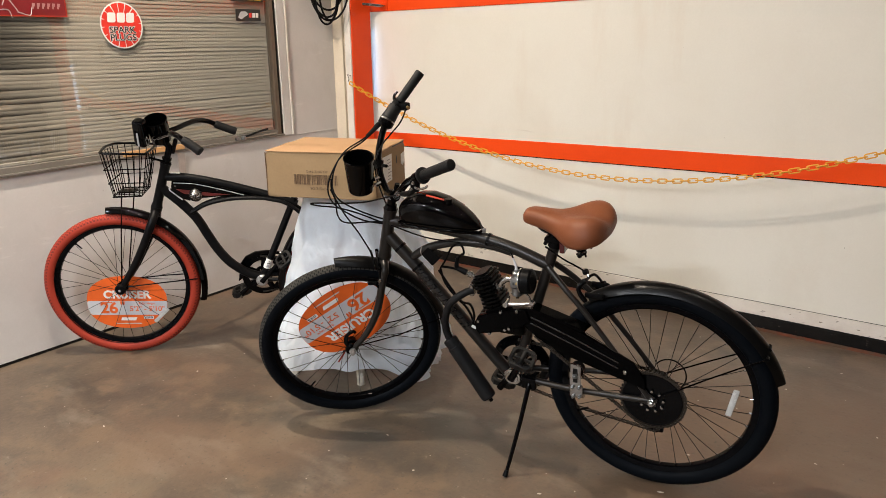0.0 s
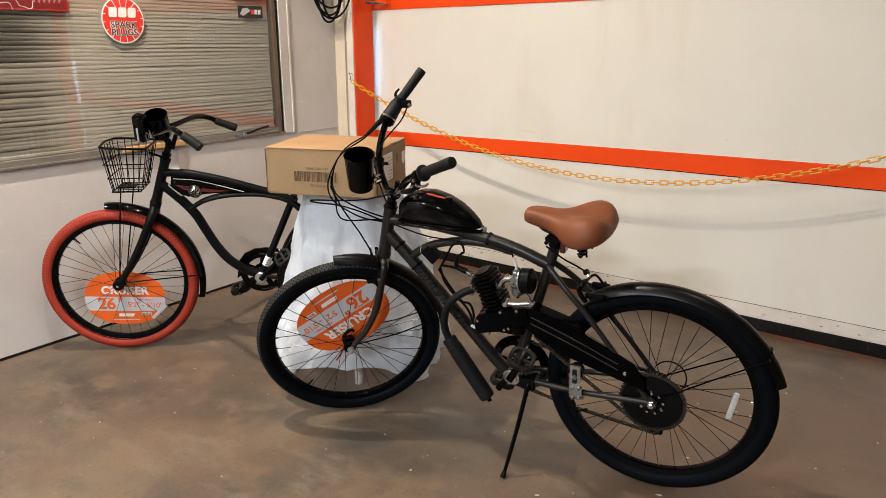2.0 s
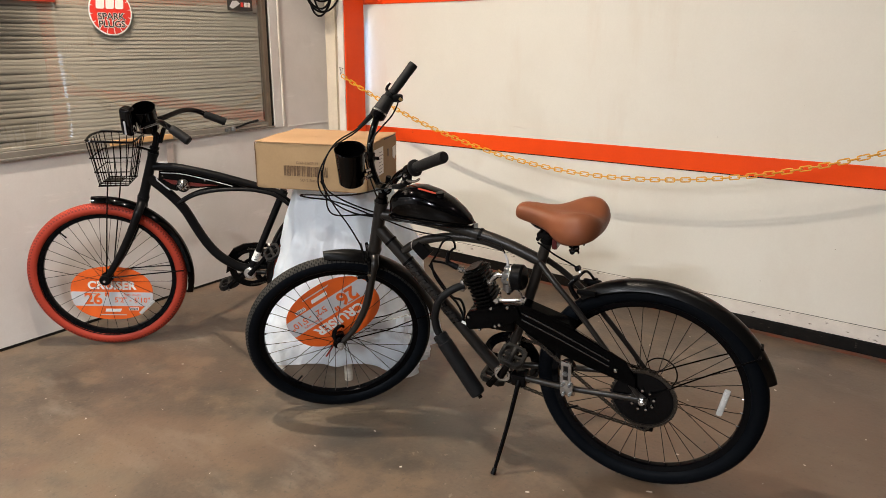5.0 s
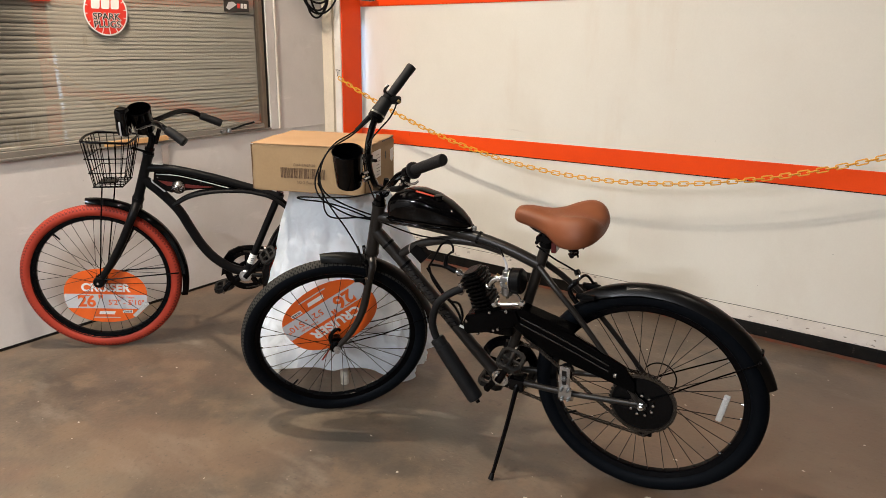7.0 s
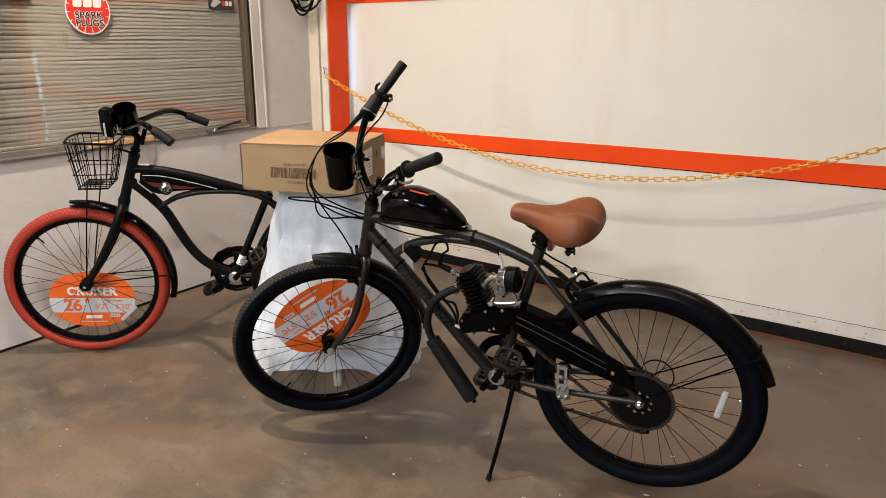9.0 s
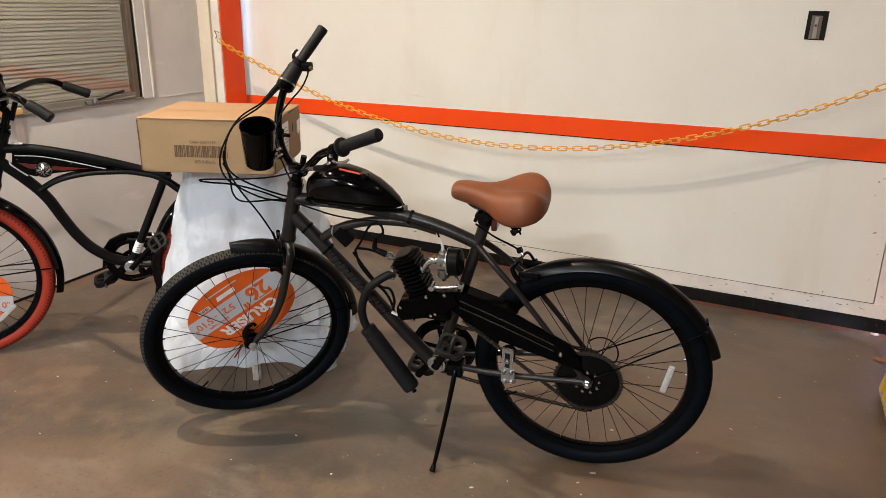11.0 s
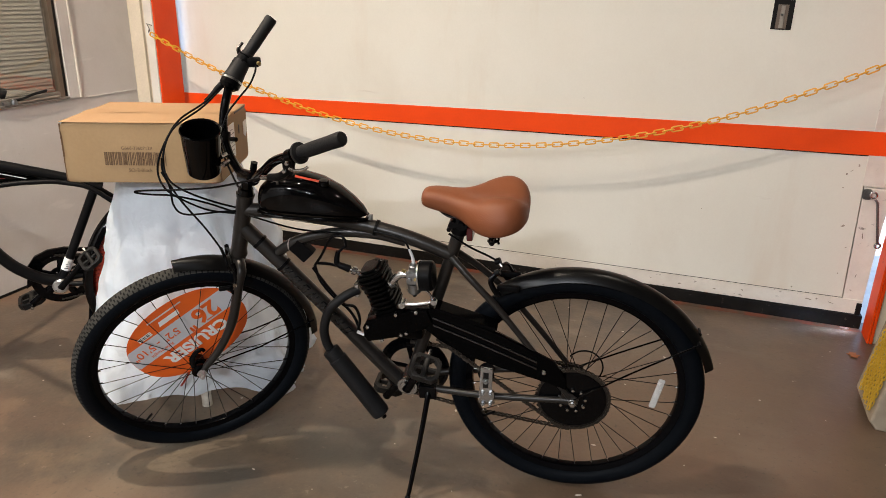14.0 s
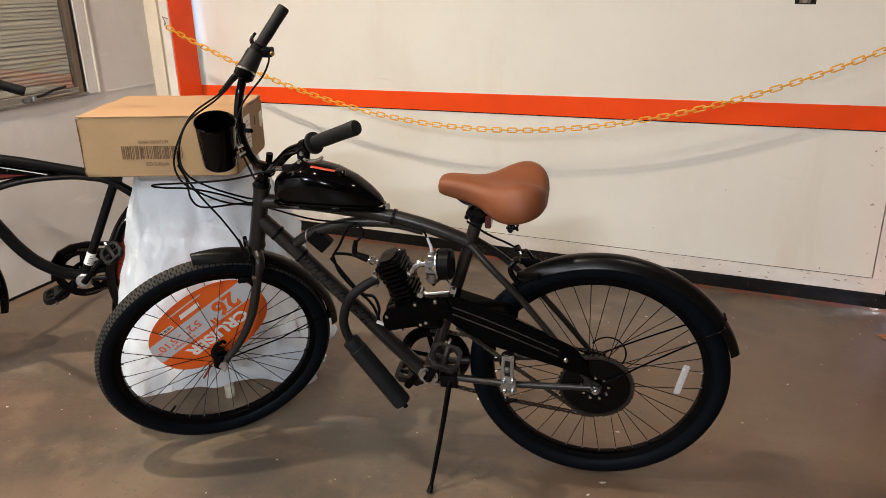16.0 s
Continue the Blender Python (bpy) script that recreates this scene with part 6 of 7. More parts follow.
# side cover and long drive guard
cover = mpart("engine_cover", b_plate([(-0.560, 0.522), (-0.548, 0.546), (-0.512, 0.560), (-0.432, 0.590), (-0.386, 0.594), (-0.372, 0.560), (-0.400, 0.530), (-0.466, 0.503), (-0.546, 0.480), (-0.558, 0.496)], -0.082, -0.050, 0.006), JET, "gloss black side cover")
for x, z in ((-0.545, 0.530), (-0.467, 0.576), (-0.414, 0.588), (-0.441, 0.522), (-0.508, 0.492), (-0.455, 0.515)):
    mpart("cover_bolt", b_lathe([(0.0, -0.006), (0.0045, -0.005), (0.0055, 0.0)], 8, "y", (x, -0.082, z)), STEEL, parent=cover)
guard = mpart("drive_guard", b_plate([(-0.400, 0.594), (-0.372, 0.596), (-0.232, 0.551), (-0.205, 0.541), (-0.098, 0.490), (-0.056, 0.470), (-0.022, 0.420), (-0.020, 0.385), (-0.060, 0.398), (-0.095, 0.408), (-0.190, 0.434), (-0.277, 0.460), (-0.355, 0.502), (-0.395, 0.535)], -0.074, -0.062, 0.003), JET, "long black pressed drive guard")
for dz, t in ((-0.018, 0.004), (-0.040, 0.004)):
    mpart("guard_rib", b_tube(smooth([(-0.372, -0.0735, 0.590 + dz), (-0.25, -0.0735, 0.546 + dz), (-0.10, -0.0735, 0.482 + dz * 0.9)], 5), t, 12), PRESSED, parent=guard)
mpart("guard_lip", b_plate([(-0.372, 0.594), (-0.215, 0.546), (-0.206, 0.552), (-0.212, 0.558), (-0.366, 0.602)], -0.074, -0.030, 0.002), JET, parent=guard)
cover.location = guard.location = (-0.005, 0.0, 0.0)
mpart("guard_bolt", b_lathe([(0.0, -0.007), (0.005, -0.006), (0.0075, 0.0)], 8, "y", (-0.080, -0.075, 0.437)), STEEL, parent=guard)
# engine-side sprocket and chain
spr = mpart("rear_sprocket", moved(b_cog(0.0985, 44, -0.058, -0.054, 0.0055), Matrix.Translation(AX)), DARKSTEEL, "toothed steel rear sprocket")
mpart("sprocket_face", b_lathe([(0.0, -0.0595), (0.088, -0.0595), (0.089, -0.0575), (0.089, -0.052), (0.0, -0.052)], 40, "y", AX), SATIN, "black sprocket face", spr)
mpart("clamp_plate", b_lathe([(0.0, -0.064), (0.020, -0.064), (0.021, -0.0595)], 24, "y", AX), SATIN, parent=spr)
for k in range(9):
    a = math.tau * k / 9 + 0.2
    mpart("sprocket_bolt", b_lathe([(0.0, -0.0665), (0.0042, -0.066), (0.0055, -0.0595)], 8, "y", AX + Vector((0.034 * math.cos(a), 0, 0.034 * math.sin(a)))), STEEL, parent=spr)


def run(p, q, a0, a1, c, r, n=24):
    """A chain's line: the straight from p to q by way of an arc about c."""
    return [p] + [(c[0] + r * math.cos(radians(a0 + (a1 - a0) * i / n)), c[1] + r * math.sin(radians(a0 + (a1 - a0) * i / n))) for i in range(n + 1)] + [q]


mpart("engine_chain", b_chain(run((-0.372, 0.520), (-0.365, 0.492), 112, -118, (AX.x, AX.z), 0.0965), -0.056), CHAIN, "oiled roller chain of the engine")
# pedal chain on the far side, chainring, cranks and pedals
mpart("pedal_chain", b_chain([(-0.458, 0.402), (AX.x - 0.006, AX.z + 0.036), (AX.x + 0.018, AX.z + 0.031), (AX.x + 0.036, AX.z), (0.018, 0.290), (0.006, 0.215), (0.004, 0.165), (-0.010, 0.152), (-0.030, 0.155), (-0.263, 0.181), (-0.458, 0.220)], 0.046), CHAIN, "oiled roller chain of the pedals")
ring = mpart("chainring", moved(join(b_cog(0.091, 44, 0.044, 0.047, 0.005, 0.078), b_lathe([(0.072, 0.043), (0.083, 0.043), (0.083, 0.048), (0.072, 0.048), (0.072, 0.043)], 40, "y")), Matrix.Translation(BB)), SATIN, "black chainring")
mpart("ring_guard", b_lathe([(0.080, 0.052), (0.102, 0.050), (0.103, 0.054), (0.080, 0.056), (0.080, 0.052)], 40, "y", BB), SATIN, "black chain guard ring", ring)
for k in range(5):
    a = math.tau * k / 5 + 0.5
    mpart("ring_arm", b_tube([BB + Vector((0, 0.046, 0)), BB + Vector((0.076 * math.cos(a), 0.046, 0.076 * math.sin(a)))], 0.008, 8, 0.5), SATIN, parent=ring)
mpart("bottom_bracket", b_lathe([(0.0, -0.052), (0.008, -0.052), (0.009, -0.046), (0.020, -0.046), (0.021, -0.043), (0.028, -0.043), (0.030, -0.040), (0.030, -0.032), (0.0, -0.032)], 24, "y", BB), STEEL, "bright bottom bracket cup")
PA = Vector((-0.388, -0.075, 0.447))
crank = mpart("crank", b_tube([BB + Vector((0, -0.058, 0)), BB.lerp(PA, 0.5) + Vector((0, -0.030, 0)), PA], [0.013, 0.010, 0.012], 10, 0.7), SATIN, "black steel crank")
mpart("crank", b_tube([BB + Vector((0, 0.060, 0)), Vector((-0.515, 0.068, 0.225)), Vector((-0.556, 0.075, 0.165))], [0.013, 0.010, 0.012], 10, 0.7), SATIN, "black steel crank")


def b_hoop(outer, inner, z0, z1):
    """A flat ring between two outlines of as many points, given thickness."""
    bm = bmesh.new()
    rows = [[bm.verts.new((x, y, z)) for x, y in o] for o, z in ((outer, z0), (outer, z1), (inner, z1), (inner, z0))]
    n = len(outer)
    for a, b in zip(rows, [*rows[1:], rows[0]]):
        for i in range(n):
            bm.faces.new((a[i], a[(i + 1) % n], b[(i + 1) % n], b[i]))
    bmesh.ops.recalc_face_normals(bm, faces=bm.faces[:])
    bmesh.ops.bevel(bm, geom=[e for e in bm.edges if abs(e.verts[0].co.z - e.verts[1].co.z) < 1e-6], offset=0.0016, segments=1, affect="EDGES")
    return bm


def pedal(put, m, side):
    """A black plastic platform pedal: a chamfered cage with teeth, a spindle barrel across it and two webs."""
    o = [(-0.046, -0.026), (-0.030, -0.042), (0.030, -0.042), (0.046, -0.026), (0.046, 0.026), (0.030, 0.042), (-0.030, 0.042), (-0.046, 0.026)]
    body = put("pedal", moved(b_hoop(o, [(x * 0.72, y * 0.74) for x, y in o], -0.012, 0.012), m), PEDALPL, "black plastic platform pedal")
    put("pedal_barrel", moved(b_tube([(0, -0.042, 0), (0, -0.02, 0), (0, 0.02, 0), (0, 0.042, 0)], [0.013, 0.009, 0.009, 0.013], 12), m), PEDALPL, "", body)
    put("pedal_web", moved(join(b_box((-0.036, -0.004, -0.008), (-0.008, 0.004, 0.008), 0.002), b_box((0.008, -0.004, -0.008), (0.036, 0.004, 0.008), 0.002)), m), PEDALPL, "", body)
    for x in (-0.038, -0.022, 0.022, 0.038):
        for y in (-0.030, 0.030):
            put("pedal_stud", moved(b_box((x - 0.003, y - 0.003, 0.012), (x + 0.003, y + 0.003, 0.0145), 0.001), m), PEDALPL, "", body)
    put("pedal_axle", moved(b_tube([(0, -side * 0.038, 0), (0, -side * 0.066, 0)], 0.0065, 8), m), STEEL, "", body)


pedal(mpart, Matrix.Translation((-0.388, -0.128, 0.450)) @ Matrix.Rotation(radians(14), 4, "Y") @ Matrix.Rotation(radians(20), 4, "X") @ Matrix.Scale(0.86, 4), -1)
pedal(mpart, Matrix.Translation((-0.560, 0.145, 0.160)) @ Matrix.Rotation(radians(10), 4, "Y"), 1)
# kickstand, bracket with tensioner, seat-tube sticker
kick = mpart("kickstand", b_tube(smooth([(-0.398, -0.044, 0.306), (-0.399, -0.060, 0.284), (-0.411, -0.110, 0.184), (-0.425, -0.168, 0.084), (-0.4315, -0.194, 0.042)], 4), [0.0085, 0.0058], 10), SATIN, "black steel kickstand")
mpart("kickstand_foot", b_tube([(-0.4305, -0.190, 0.049), (-0.4335, -0.2025, 0.033)], [0.0075, 0.0090], 10), PLASTIC, parent=kick)
mpart("kickstand_mount", b_box((-0.425, -0.052, 0.282), (-0.375, 0.0, 0.326), 0.006), SATIN, parent=kick)
ten = mpart("chain_tensioner", join(b_plate([(-0.252, 0.318), (-0.212, 0.318), (-0.212, 0.356), (-0.218, 0.360), (-0.218, 0.430), (-0.250, 0.434), (-0.252, 0.356)], -0.079, -0.073, 0.001), b_tube([(-0.252, -0.060, 0.316), (-0.212, -0.060, 0.320)], 0.016, 14)), STEEL, "zinc chain tensioner bracket")
mpart("slot", b_plate([(-0.242 + a, 0.398 + b) for a, b in ((0, -0.03), (0.014, -0.03), (0.014, 0.02), (0, 0.02))], -0.0798, -0.0785), RUBBER_SEAL, "dark slot of the bracket", ten)
for x, z, r in ((-0.235, 0.392, 0.0085), (-0.243, 0.350, 0.0055), (-0.222, 0.352, 0.0055), (-0.241, 0.316, 0.0055), (-0.221, 0.318, 0.0055)):
    mpart("nut", b_lathe([(0.0, -0.010), (r * 0.55, -0.010), (r * 0.55, -0.005), (r, -0.005), (r, 0.0)], 6, "y", (x, -0.0795, z)), ALLOY, parent=ten)
mpart("tensioner_wheel", b_lathe([(0.0, -0.012), (0.022, -0.012), (0.018, 0.0), (0.022, 0.012), (0.0, 0.012)], 18, "y", (-0.236, -0.052, 0.400)), PLASTIC, parent=ten)
mpart("derailleur", join(b_box((-0.045, 0.052, 0.142), (0.018, 0.064, 0.172), 0.006), b_tube([(-0.004, 0.066, 0.345), (0.012, 0.068, 0.27), (-0.004, 0.060, 0.160)], 0.008, 8), b_lathe([(0.0, 0.044), (0.014, 0.044), (0.014, 0.049), (0.0, 0.049)], 14, "y", (-0.008, 0, 0.160))), PLASTIC, "black rear derailleur")
mpart("gear_cable", b_tube([(0.024 + 0.050 * math.cos(a), 0.06, 0.366 + 0.055 * math.sin(a)) for a in [radians(-55 + 10 * k) for k in range(21)]], 0.0024, 7), PLASTIC, "black looped gear cable")

# ---- red-tyred bicycle ----
RB = frame_of((-2.9444, 1.5697, 0.0), 45.31, 2.98)
red = thing("cruiser_bicycle", "matte black cruiser bicycle with brick-red tyres and wire basket", "bicycle", RB)


def rpart(name, bm, mats, label="", parent=None):
    return part(name, bm, mats, parent or red, label)


RAX, RBB = Vector((1.028, 0, 0.330)), Vector((0.606, 0, 0.324))
h0, h1 = Vector((0.188, 0, 0.690)), Vector((0.246, 0, 0.868))
hx = (h1 - h0).normalized()
fr = rpart("frame", b_tube([h0 - hx * 0.006, h0 + hx * 0.012, h1 - hx * 0.012, h1 + hx * 0.006], [0.024, 0.020, 0.020, 0.024], 18), MATTE, "matte black steel frame")
rpart("bracket_shell", b_tube([RBB + Vector((0, -0.036, 0)), RBB + Vector((0, 0.036, 0))], 0.023, 18), MATTE, parent=fr)
rpart("top_tube", b_tube(smooth([(0.234, 0, 0.814), (0.330, 0, 0.808), (0.464, 0, 0.777), (0.58, 0, 0.742), (0.69, 0, 0.706), (0.785, 0, 0.668)], 5), 0.0175, 16), MATTE, parent=fr)
rpart("down_tube", b_tube(smooth([(0.215, 0, 0.768), (0.285, 0, 0.700), (0.345, 0, 0.626), (0.385, 0, 0.545), (0.425, 0, 0.468), (0.475, 0, 0.402), (0.545, 0, 0.350), (0.606, 0, 0.328)], 5), 0.0205, 16), MATTE, parent=fr)
for s in (-1, 1):
    rpart("lower_tube", b_tube(smooth([(0.328, s * 0.016, 0.652), (0.395, s * 0.019, 0.688), (0.480, s * 0.020, 0.707), (0.575, s * 0.020, 0.710), (0.67, s * 0.020, 0.700), (0.775, s * 0.028, 0.655), (0.95, s * 0.055, 0.47), (1.004, s * 0.062, 0.342)], 5), 0.0085, 12), MATTE, parent=fr)
    rpart("chain_stay", b_tube(smooth([(0.62, s * 0.028, 0.324), (0.80, s * 0.05, 0.325), (1.008, s * 0.062, 0.330)], 4), 0.0095, 12), MATTE, parent=fr)
rpart("seat_tube", b_tube([(0.776, 0, 0.700), RBB], 0.0155, 16), MATTE, parent=fr)
rpart("tank_panel", b_plate([(0.262, 0.795), (0.33, 0.792), (0.45, 0.762), (0.585, 0.722), (0.50, 0.722), (0.40, 0.716), (0.325, 0.706), (0.285, 0.722), (0.256, 0.760)], -0.011, 0.011, 0.003), GLOSS, "gloss black tank panel", fr)
rpart("panel_line", b_tube(smooth([(0.250, -0.012, 0.768), (0.256, -0.012, 0.752), (0.300, -0.012, 0.712)], 4), 0.003, 6), GREYCARD, parent=fr)
rpart("panel_line", b_tube(smooth([(0.270, -0.0125, 0.789), (0.36, -0.0125, 0.780), (0.47, -0.0125, 0.750), (0.56, -0.0125, 0.722)], 4), 0.0018, 6), GREYCARD, parent=fr)
rpart("panel_decal", b_plate([(0.275, 0.762), (0.42, 0.738), (0.50, 0.728), (0.42, 0.724), (0.31, 0.738)], -0.0125, -0.0112), REDDECAL, "dark red decal", fr)
for x, z in ((0.276, 0.775), (0.448, 0.750)):
    rpart("panel_rivet", b_lathe([(0.0, -0.004), (0.003, -0.003), (0.004, 0.0)], 8, "y", (x, -0.0125, z)), STEEL, parent=fr)
rpart("white_mark", b_plate([(0.262, 0.8305), (0.300, 0.8285), (0.300, 0.8305), (0.262, 0.8325)], -0.010, 0.010), WHITEINK, parent=fr)
plabel = rpart("paper_label", b_tube([(0.6275, 0, 0.372), (0.6465, 0, 0.414)], 0.0163, 16), WHITEINK, "white paper label", fr)
for k, n in enumerate((0.8, 0.5, 0.9, 0.35)):
    lx, lz = 0.6318 + 0.0036 * k, 0.381 + 0.008 * k
    rpart("print_bar", b_box((lx - 0.008 * n, -0.0172, lz - 0.0012), (lx + 0.008 * n, -0.0158, lz + 0.0012)), BLACKINK, parent=plabel)
bell = rpart("bell", b_lathe([(0.0, -0.034), (0.010, -0.033), (0.022, -0.026), (0.0285, -0.013), (0.0295, -0.008), (0.027, -0.008), (0.0, -0.010)], 28, "y", (0.356, -0.008, 0.732)), STEEL, "chrome bell")
for k in range(9):
    a = math.tau * k / 9
    rpart("bell_rib", b_tube(smooth([(0.356 + r * math.cos(a + q), -0.008 - y, 0.732 + r * math.sin(a + q)) for r, y, q in ((0.004, 0.034, 0), (0.014, 0.0315, 0.3), (0.024, 0.024, 0.6))], 4), 0.0016, 6), SATIN, parent=bell)

rwh = wheel(red, "front_wheel", pose(0, 0, 0.330), [REDTYRE, REDTYRE, REDGROOVE], 9, "black wheel with brick-red tyre", 0.02, 230, 47, True)
rpart("tyre_line", b_ring(0.283, 0.0022, 72, 6, "y", (0, -0.019, 0.330)), SATIN, "dark line between tyre and rim")
size_card(rwh, pose(0.0, 0.004, -0.090) @ Matrix.Rotation(radians(4), 4, "Y") @ FACE)
wheel(red, "rear_wheel", pose(*RAX, 0, 0, 16), [REDTYRE, REDTYRE, REDGROOVE], 5, "black wheel with brick-red tyre", 0.03, 60, None, True)
fen = rpart("front_mudguard", moved(b_fender(0.360, -16, 94, 0.066), pose(0, 0, 0.330)), GLOSS, "gloss black mudguard")
for s in (-1, 1):
    rpart("stay", b_tube([(0.0, s * 0.052, 0.335), (0.18, s * 0.046, 0.345), (0.325, s * 0.036, 0.350)], 0.003, 8), SATIN, parent=fen)
rpart("rear_mudguard", moved(b_fender(0.360, 15, 200, 0.066), pose(*RAX, 0, 0, 16)), GLOSS, "gloss black mudguard")
# fork, stem, bars
fork = rpart("fork", b_tube([h0 - hx * 0.05, h0 - hx * 0.006], [0.020, 0.025], 16), MATTE, "matte black fork")
for s in (-1, 1):
    rpart("fork_leg", b_tube(smooth([h0 - hx * 0.030 + Vector((0, s * 0.014, 0)), h0 - hx * 0.075 + Vector((0, s * 0.050, 0)), (0.118, s * 0.052, 0.52), (0.062, s * 0.052, 0.42), (0.012, s * 0.052, 0.345), (0.0, s * 0.052, 0.326)], 5), [0.0185, 0.0185, 0.018, 0.018, 0.018, 0.0175, 0.0175, 0.017, 0.017, 0.017, 0.0165, 0.0165, 0.016, 0.016, 0.0155, 0.0155, 0.015, 0.0145, 0.014, 0.0135, 0.013, 0.0125, 0.012, 0.0115, 0.011, 0.0105], 14), MATTE, parent=fork)
    rpart("axle_cap", b_lathe([(0.0, s * 0.020), (0.020, s * 0.018), (0.024, s * 0.012), (0.024, 0.0), (0.0, 0.0)], 20, "y", (0, s * 0.055, 0.330)), PLASTIC, "black plastic axle cap", fork)
    rpart("axle_nut", b_lathe([(0.0, s * 0.006), (0.006, s * 0.006), (0.007, 0.0)], 6, "y", (0, s * 0.074, 0.330)), STEEL, parent=fork)
for k, (dx, r) in enumerate(((0.0, 0.022), (0.018, 0.020))):
    rpart("headset", b_tube([h1 + hx * (0.004 + dx), h1 + hx * (0.014 + dx)], r, 16), SATIN, parent=fork)
rpart("stem", b_tube(smooth([h1 + hx * 0.01, h1 + hx * 0.07, (0.262, 0, 0.955), (0.232, 0, 0.985), (0.222, 0, 0.990)], 4), 0.0135, 14), SATIN, "black swan-neck stem")
rpart("stem_bolt", b_tube([h1 + hx * 0.05 + Vector((0.018, 0, 0)), h1 + hx * 0.115 + Vector((0.020, 0, 0))], 0.009, 12), SATIN)
rbar = rpart("handlebar", b_tube(smooth([(0.444, -0.300, 0.983), (0.389, -0.285, 1.022), (0.342, -0.235, 1.040), (0.290, -0.14, 1.020), (0.228, -0.04, 0.990), (0.228, 0.04, 0.990), (0.281, 0.12, 1.000), (0.340, 0.23, 1.012), (0.385, 0.29, 1.002), (0.432, 0.305, 0.979), (0.505, 0.312, 0.948)], 6), 0.0112, 14), GLOSS, "black swept-back handlebar")
for pts in (((0.386, -0.284, 1.024), (0.418, -0.293, 1.003), (0.452, -0.302, 0.977)), ((0.420, 0.302, 0.984), (0.462, 0.309, 0.966), (0.512, 0.313, 0.945))):
    q = smooth(pts, 6)
    rpart("grip", b_tube(q, [0.0155, 0.0175, 0.0168, 0.0180, 0.0168, 0.0182, 0.0168, 0.0184, 0.0172, 0.0188, 0.0178, 0.0192, 0.0150], 16), GRIP, "black finger-grooved grip", rbar)
# cup holder and phone bracket on the bar
rpart("cup_holder", moved(b_lathe([(0.0, 0.0), (0.034, 0.0), (0.037, 0.004), (0.043, 0.090), (0.045, 0.094), (0.0425, 0.097), (0.040, 0.094), (0.034, 0.008), (0.0, 0.008)], 32), pose(0.240, 0.020, 0.970, 26, -4, 0) @ Matrix.Scale(1.10, 4)), GLOSS, "gloss black cup holder")
holder = rpart("bar_bag", moved(b_box((-0.026, -0.026, -0.062), (0.026, 0.024, 0.060), 0.016, 5), pose(0.176, -0.045, 1.016, 16, 10, -20)), GLOSS, "black plastic bracket box")
rpart("bar_bag_slot", moved(b_box((-0.004, -0.0285, -0.034), (0.004, -0.0250, 0.026), 0.0015), pose(0.176, -0.045, 1.000, 16, 10, -20)), GREYCARD, "pale slot in the bracket", holder)
rpart("bar_bag_clip", moved(b_ring(0.009, 0.0022, 16, 6, "y"), pose(0.206, -0.082, 0.985, 16, 10, -20) @ Matrix.Diagonal((0.7, 1, 1.9, 1))), STEEL, "", holder)
# wire basket: rim, uprights and hoops
basket = rpart("basket", b_tube(smooth([(0.016, -0.090, 0.945), (0.010, 0.0, 0.950), (0.016, 0.090, 0.945), (0.034, 0.108, 0.945), (0.105, 0.112, 0.942), (0.18, 0.108, 0.938), (0.198, 0.092, 0.938), (0.200, 0.0, 0.938), (0.198, -0.092, 0.938), (0.18, -0.108, 0.938), (0.105, -0.112, 0.942), (0.034, -0.108, 0.945), (0.016, -0.090, 0.945)], 4), 0.005, 8), SATIN, "black wire basket")


def hoop(t):
    """A corner line of the basket at the share t of its depth."""
    x0, x1, w, z = 0.016 + 0.022 * t, 0.200 - 0.048 * t, 0.110 - 0.026 * t, 0.942 - 0.188 * t
    return [(x0, -w, z), (x0, w, z), (x1, w, z), (x1, -w, z), (x0, -w, z)]


for t in (0.36, 0.68, 1.0):
    rpart("basket_hoop", b_tube(hoop(t), 0.0024, 6), SATIN, parent=basket)
for i in range(4):
    for k in range(6):
        a, b = Vector(hoop(0)[i]).lerp(Vector(hoop(0)[i + 1]), (k + 0.5) / 6), Vector(hoop(1)[i]).lerp(Vector(hoop(1)[i + 1]), (k + 0.5) / 6)
        rpart("basket_wire", b_tube([a, b], 0.0019, 6), SATIN, parent=basket)
for k in range(6):
    a, b = Vector(hoop(1)[0]).lerp(Vector(hoop(1)[1]), (k + 0.5) / 6), Vector(hoop(1)[3]).lerp(Vector(hoop(1)[2]), (k + 0.5) / 6)
    rpart("basket_wire", b_tube([a, b], 0.0019, 6), SATIN, parent=basket)
rpart("basket_plate", b_box((0.045, -0.03, 0.755), (0.115, 0.03, 0.762), 0.002), SATIN, parent=basket)
rpart("basket_bracket", b_tube([(0.188, -0.02, 0.905), (0.240, -0.015, 0.885)], 0.005, 8), SATIN, parent=basket)
rpart("basket_stay", b_tube(smooth([(0.060, -0.035, 0.757), (0.040, -0.052, 0.60), (0.008, -0.056, 0.36), (0.0, -0.058, 0.335)], 4), 0.003, 8), SATIN, parent=basket)
rpart("basket_stay", b_tube(smooth([(0.095, 0.035, 0.757), (0.060, 0.052, 0.60), (0.010, 0.056, 0.36), (0.0, 0.058, 0.335)], 4), 0.003, 8), SATIN, parent=basket)
# drive side
ring = rpart("chainring", moved(join(b_cog(0.090, 44, 0.042, 0.045, 0.005, 0.076), b_lathe([(0.070, 0.041), (0.081, 0.041), (0.081, 0.046), (0.070, 0.046), (0.070, 0.041)], 36, "y")), Matrix.Translation(RBB)), SATIN, "black chainring")
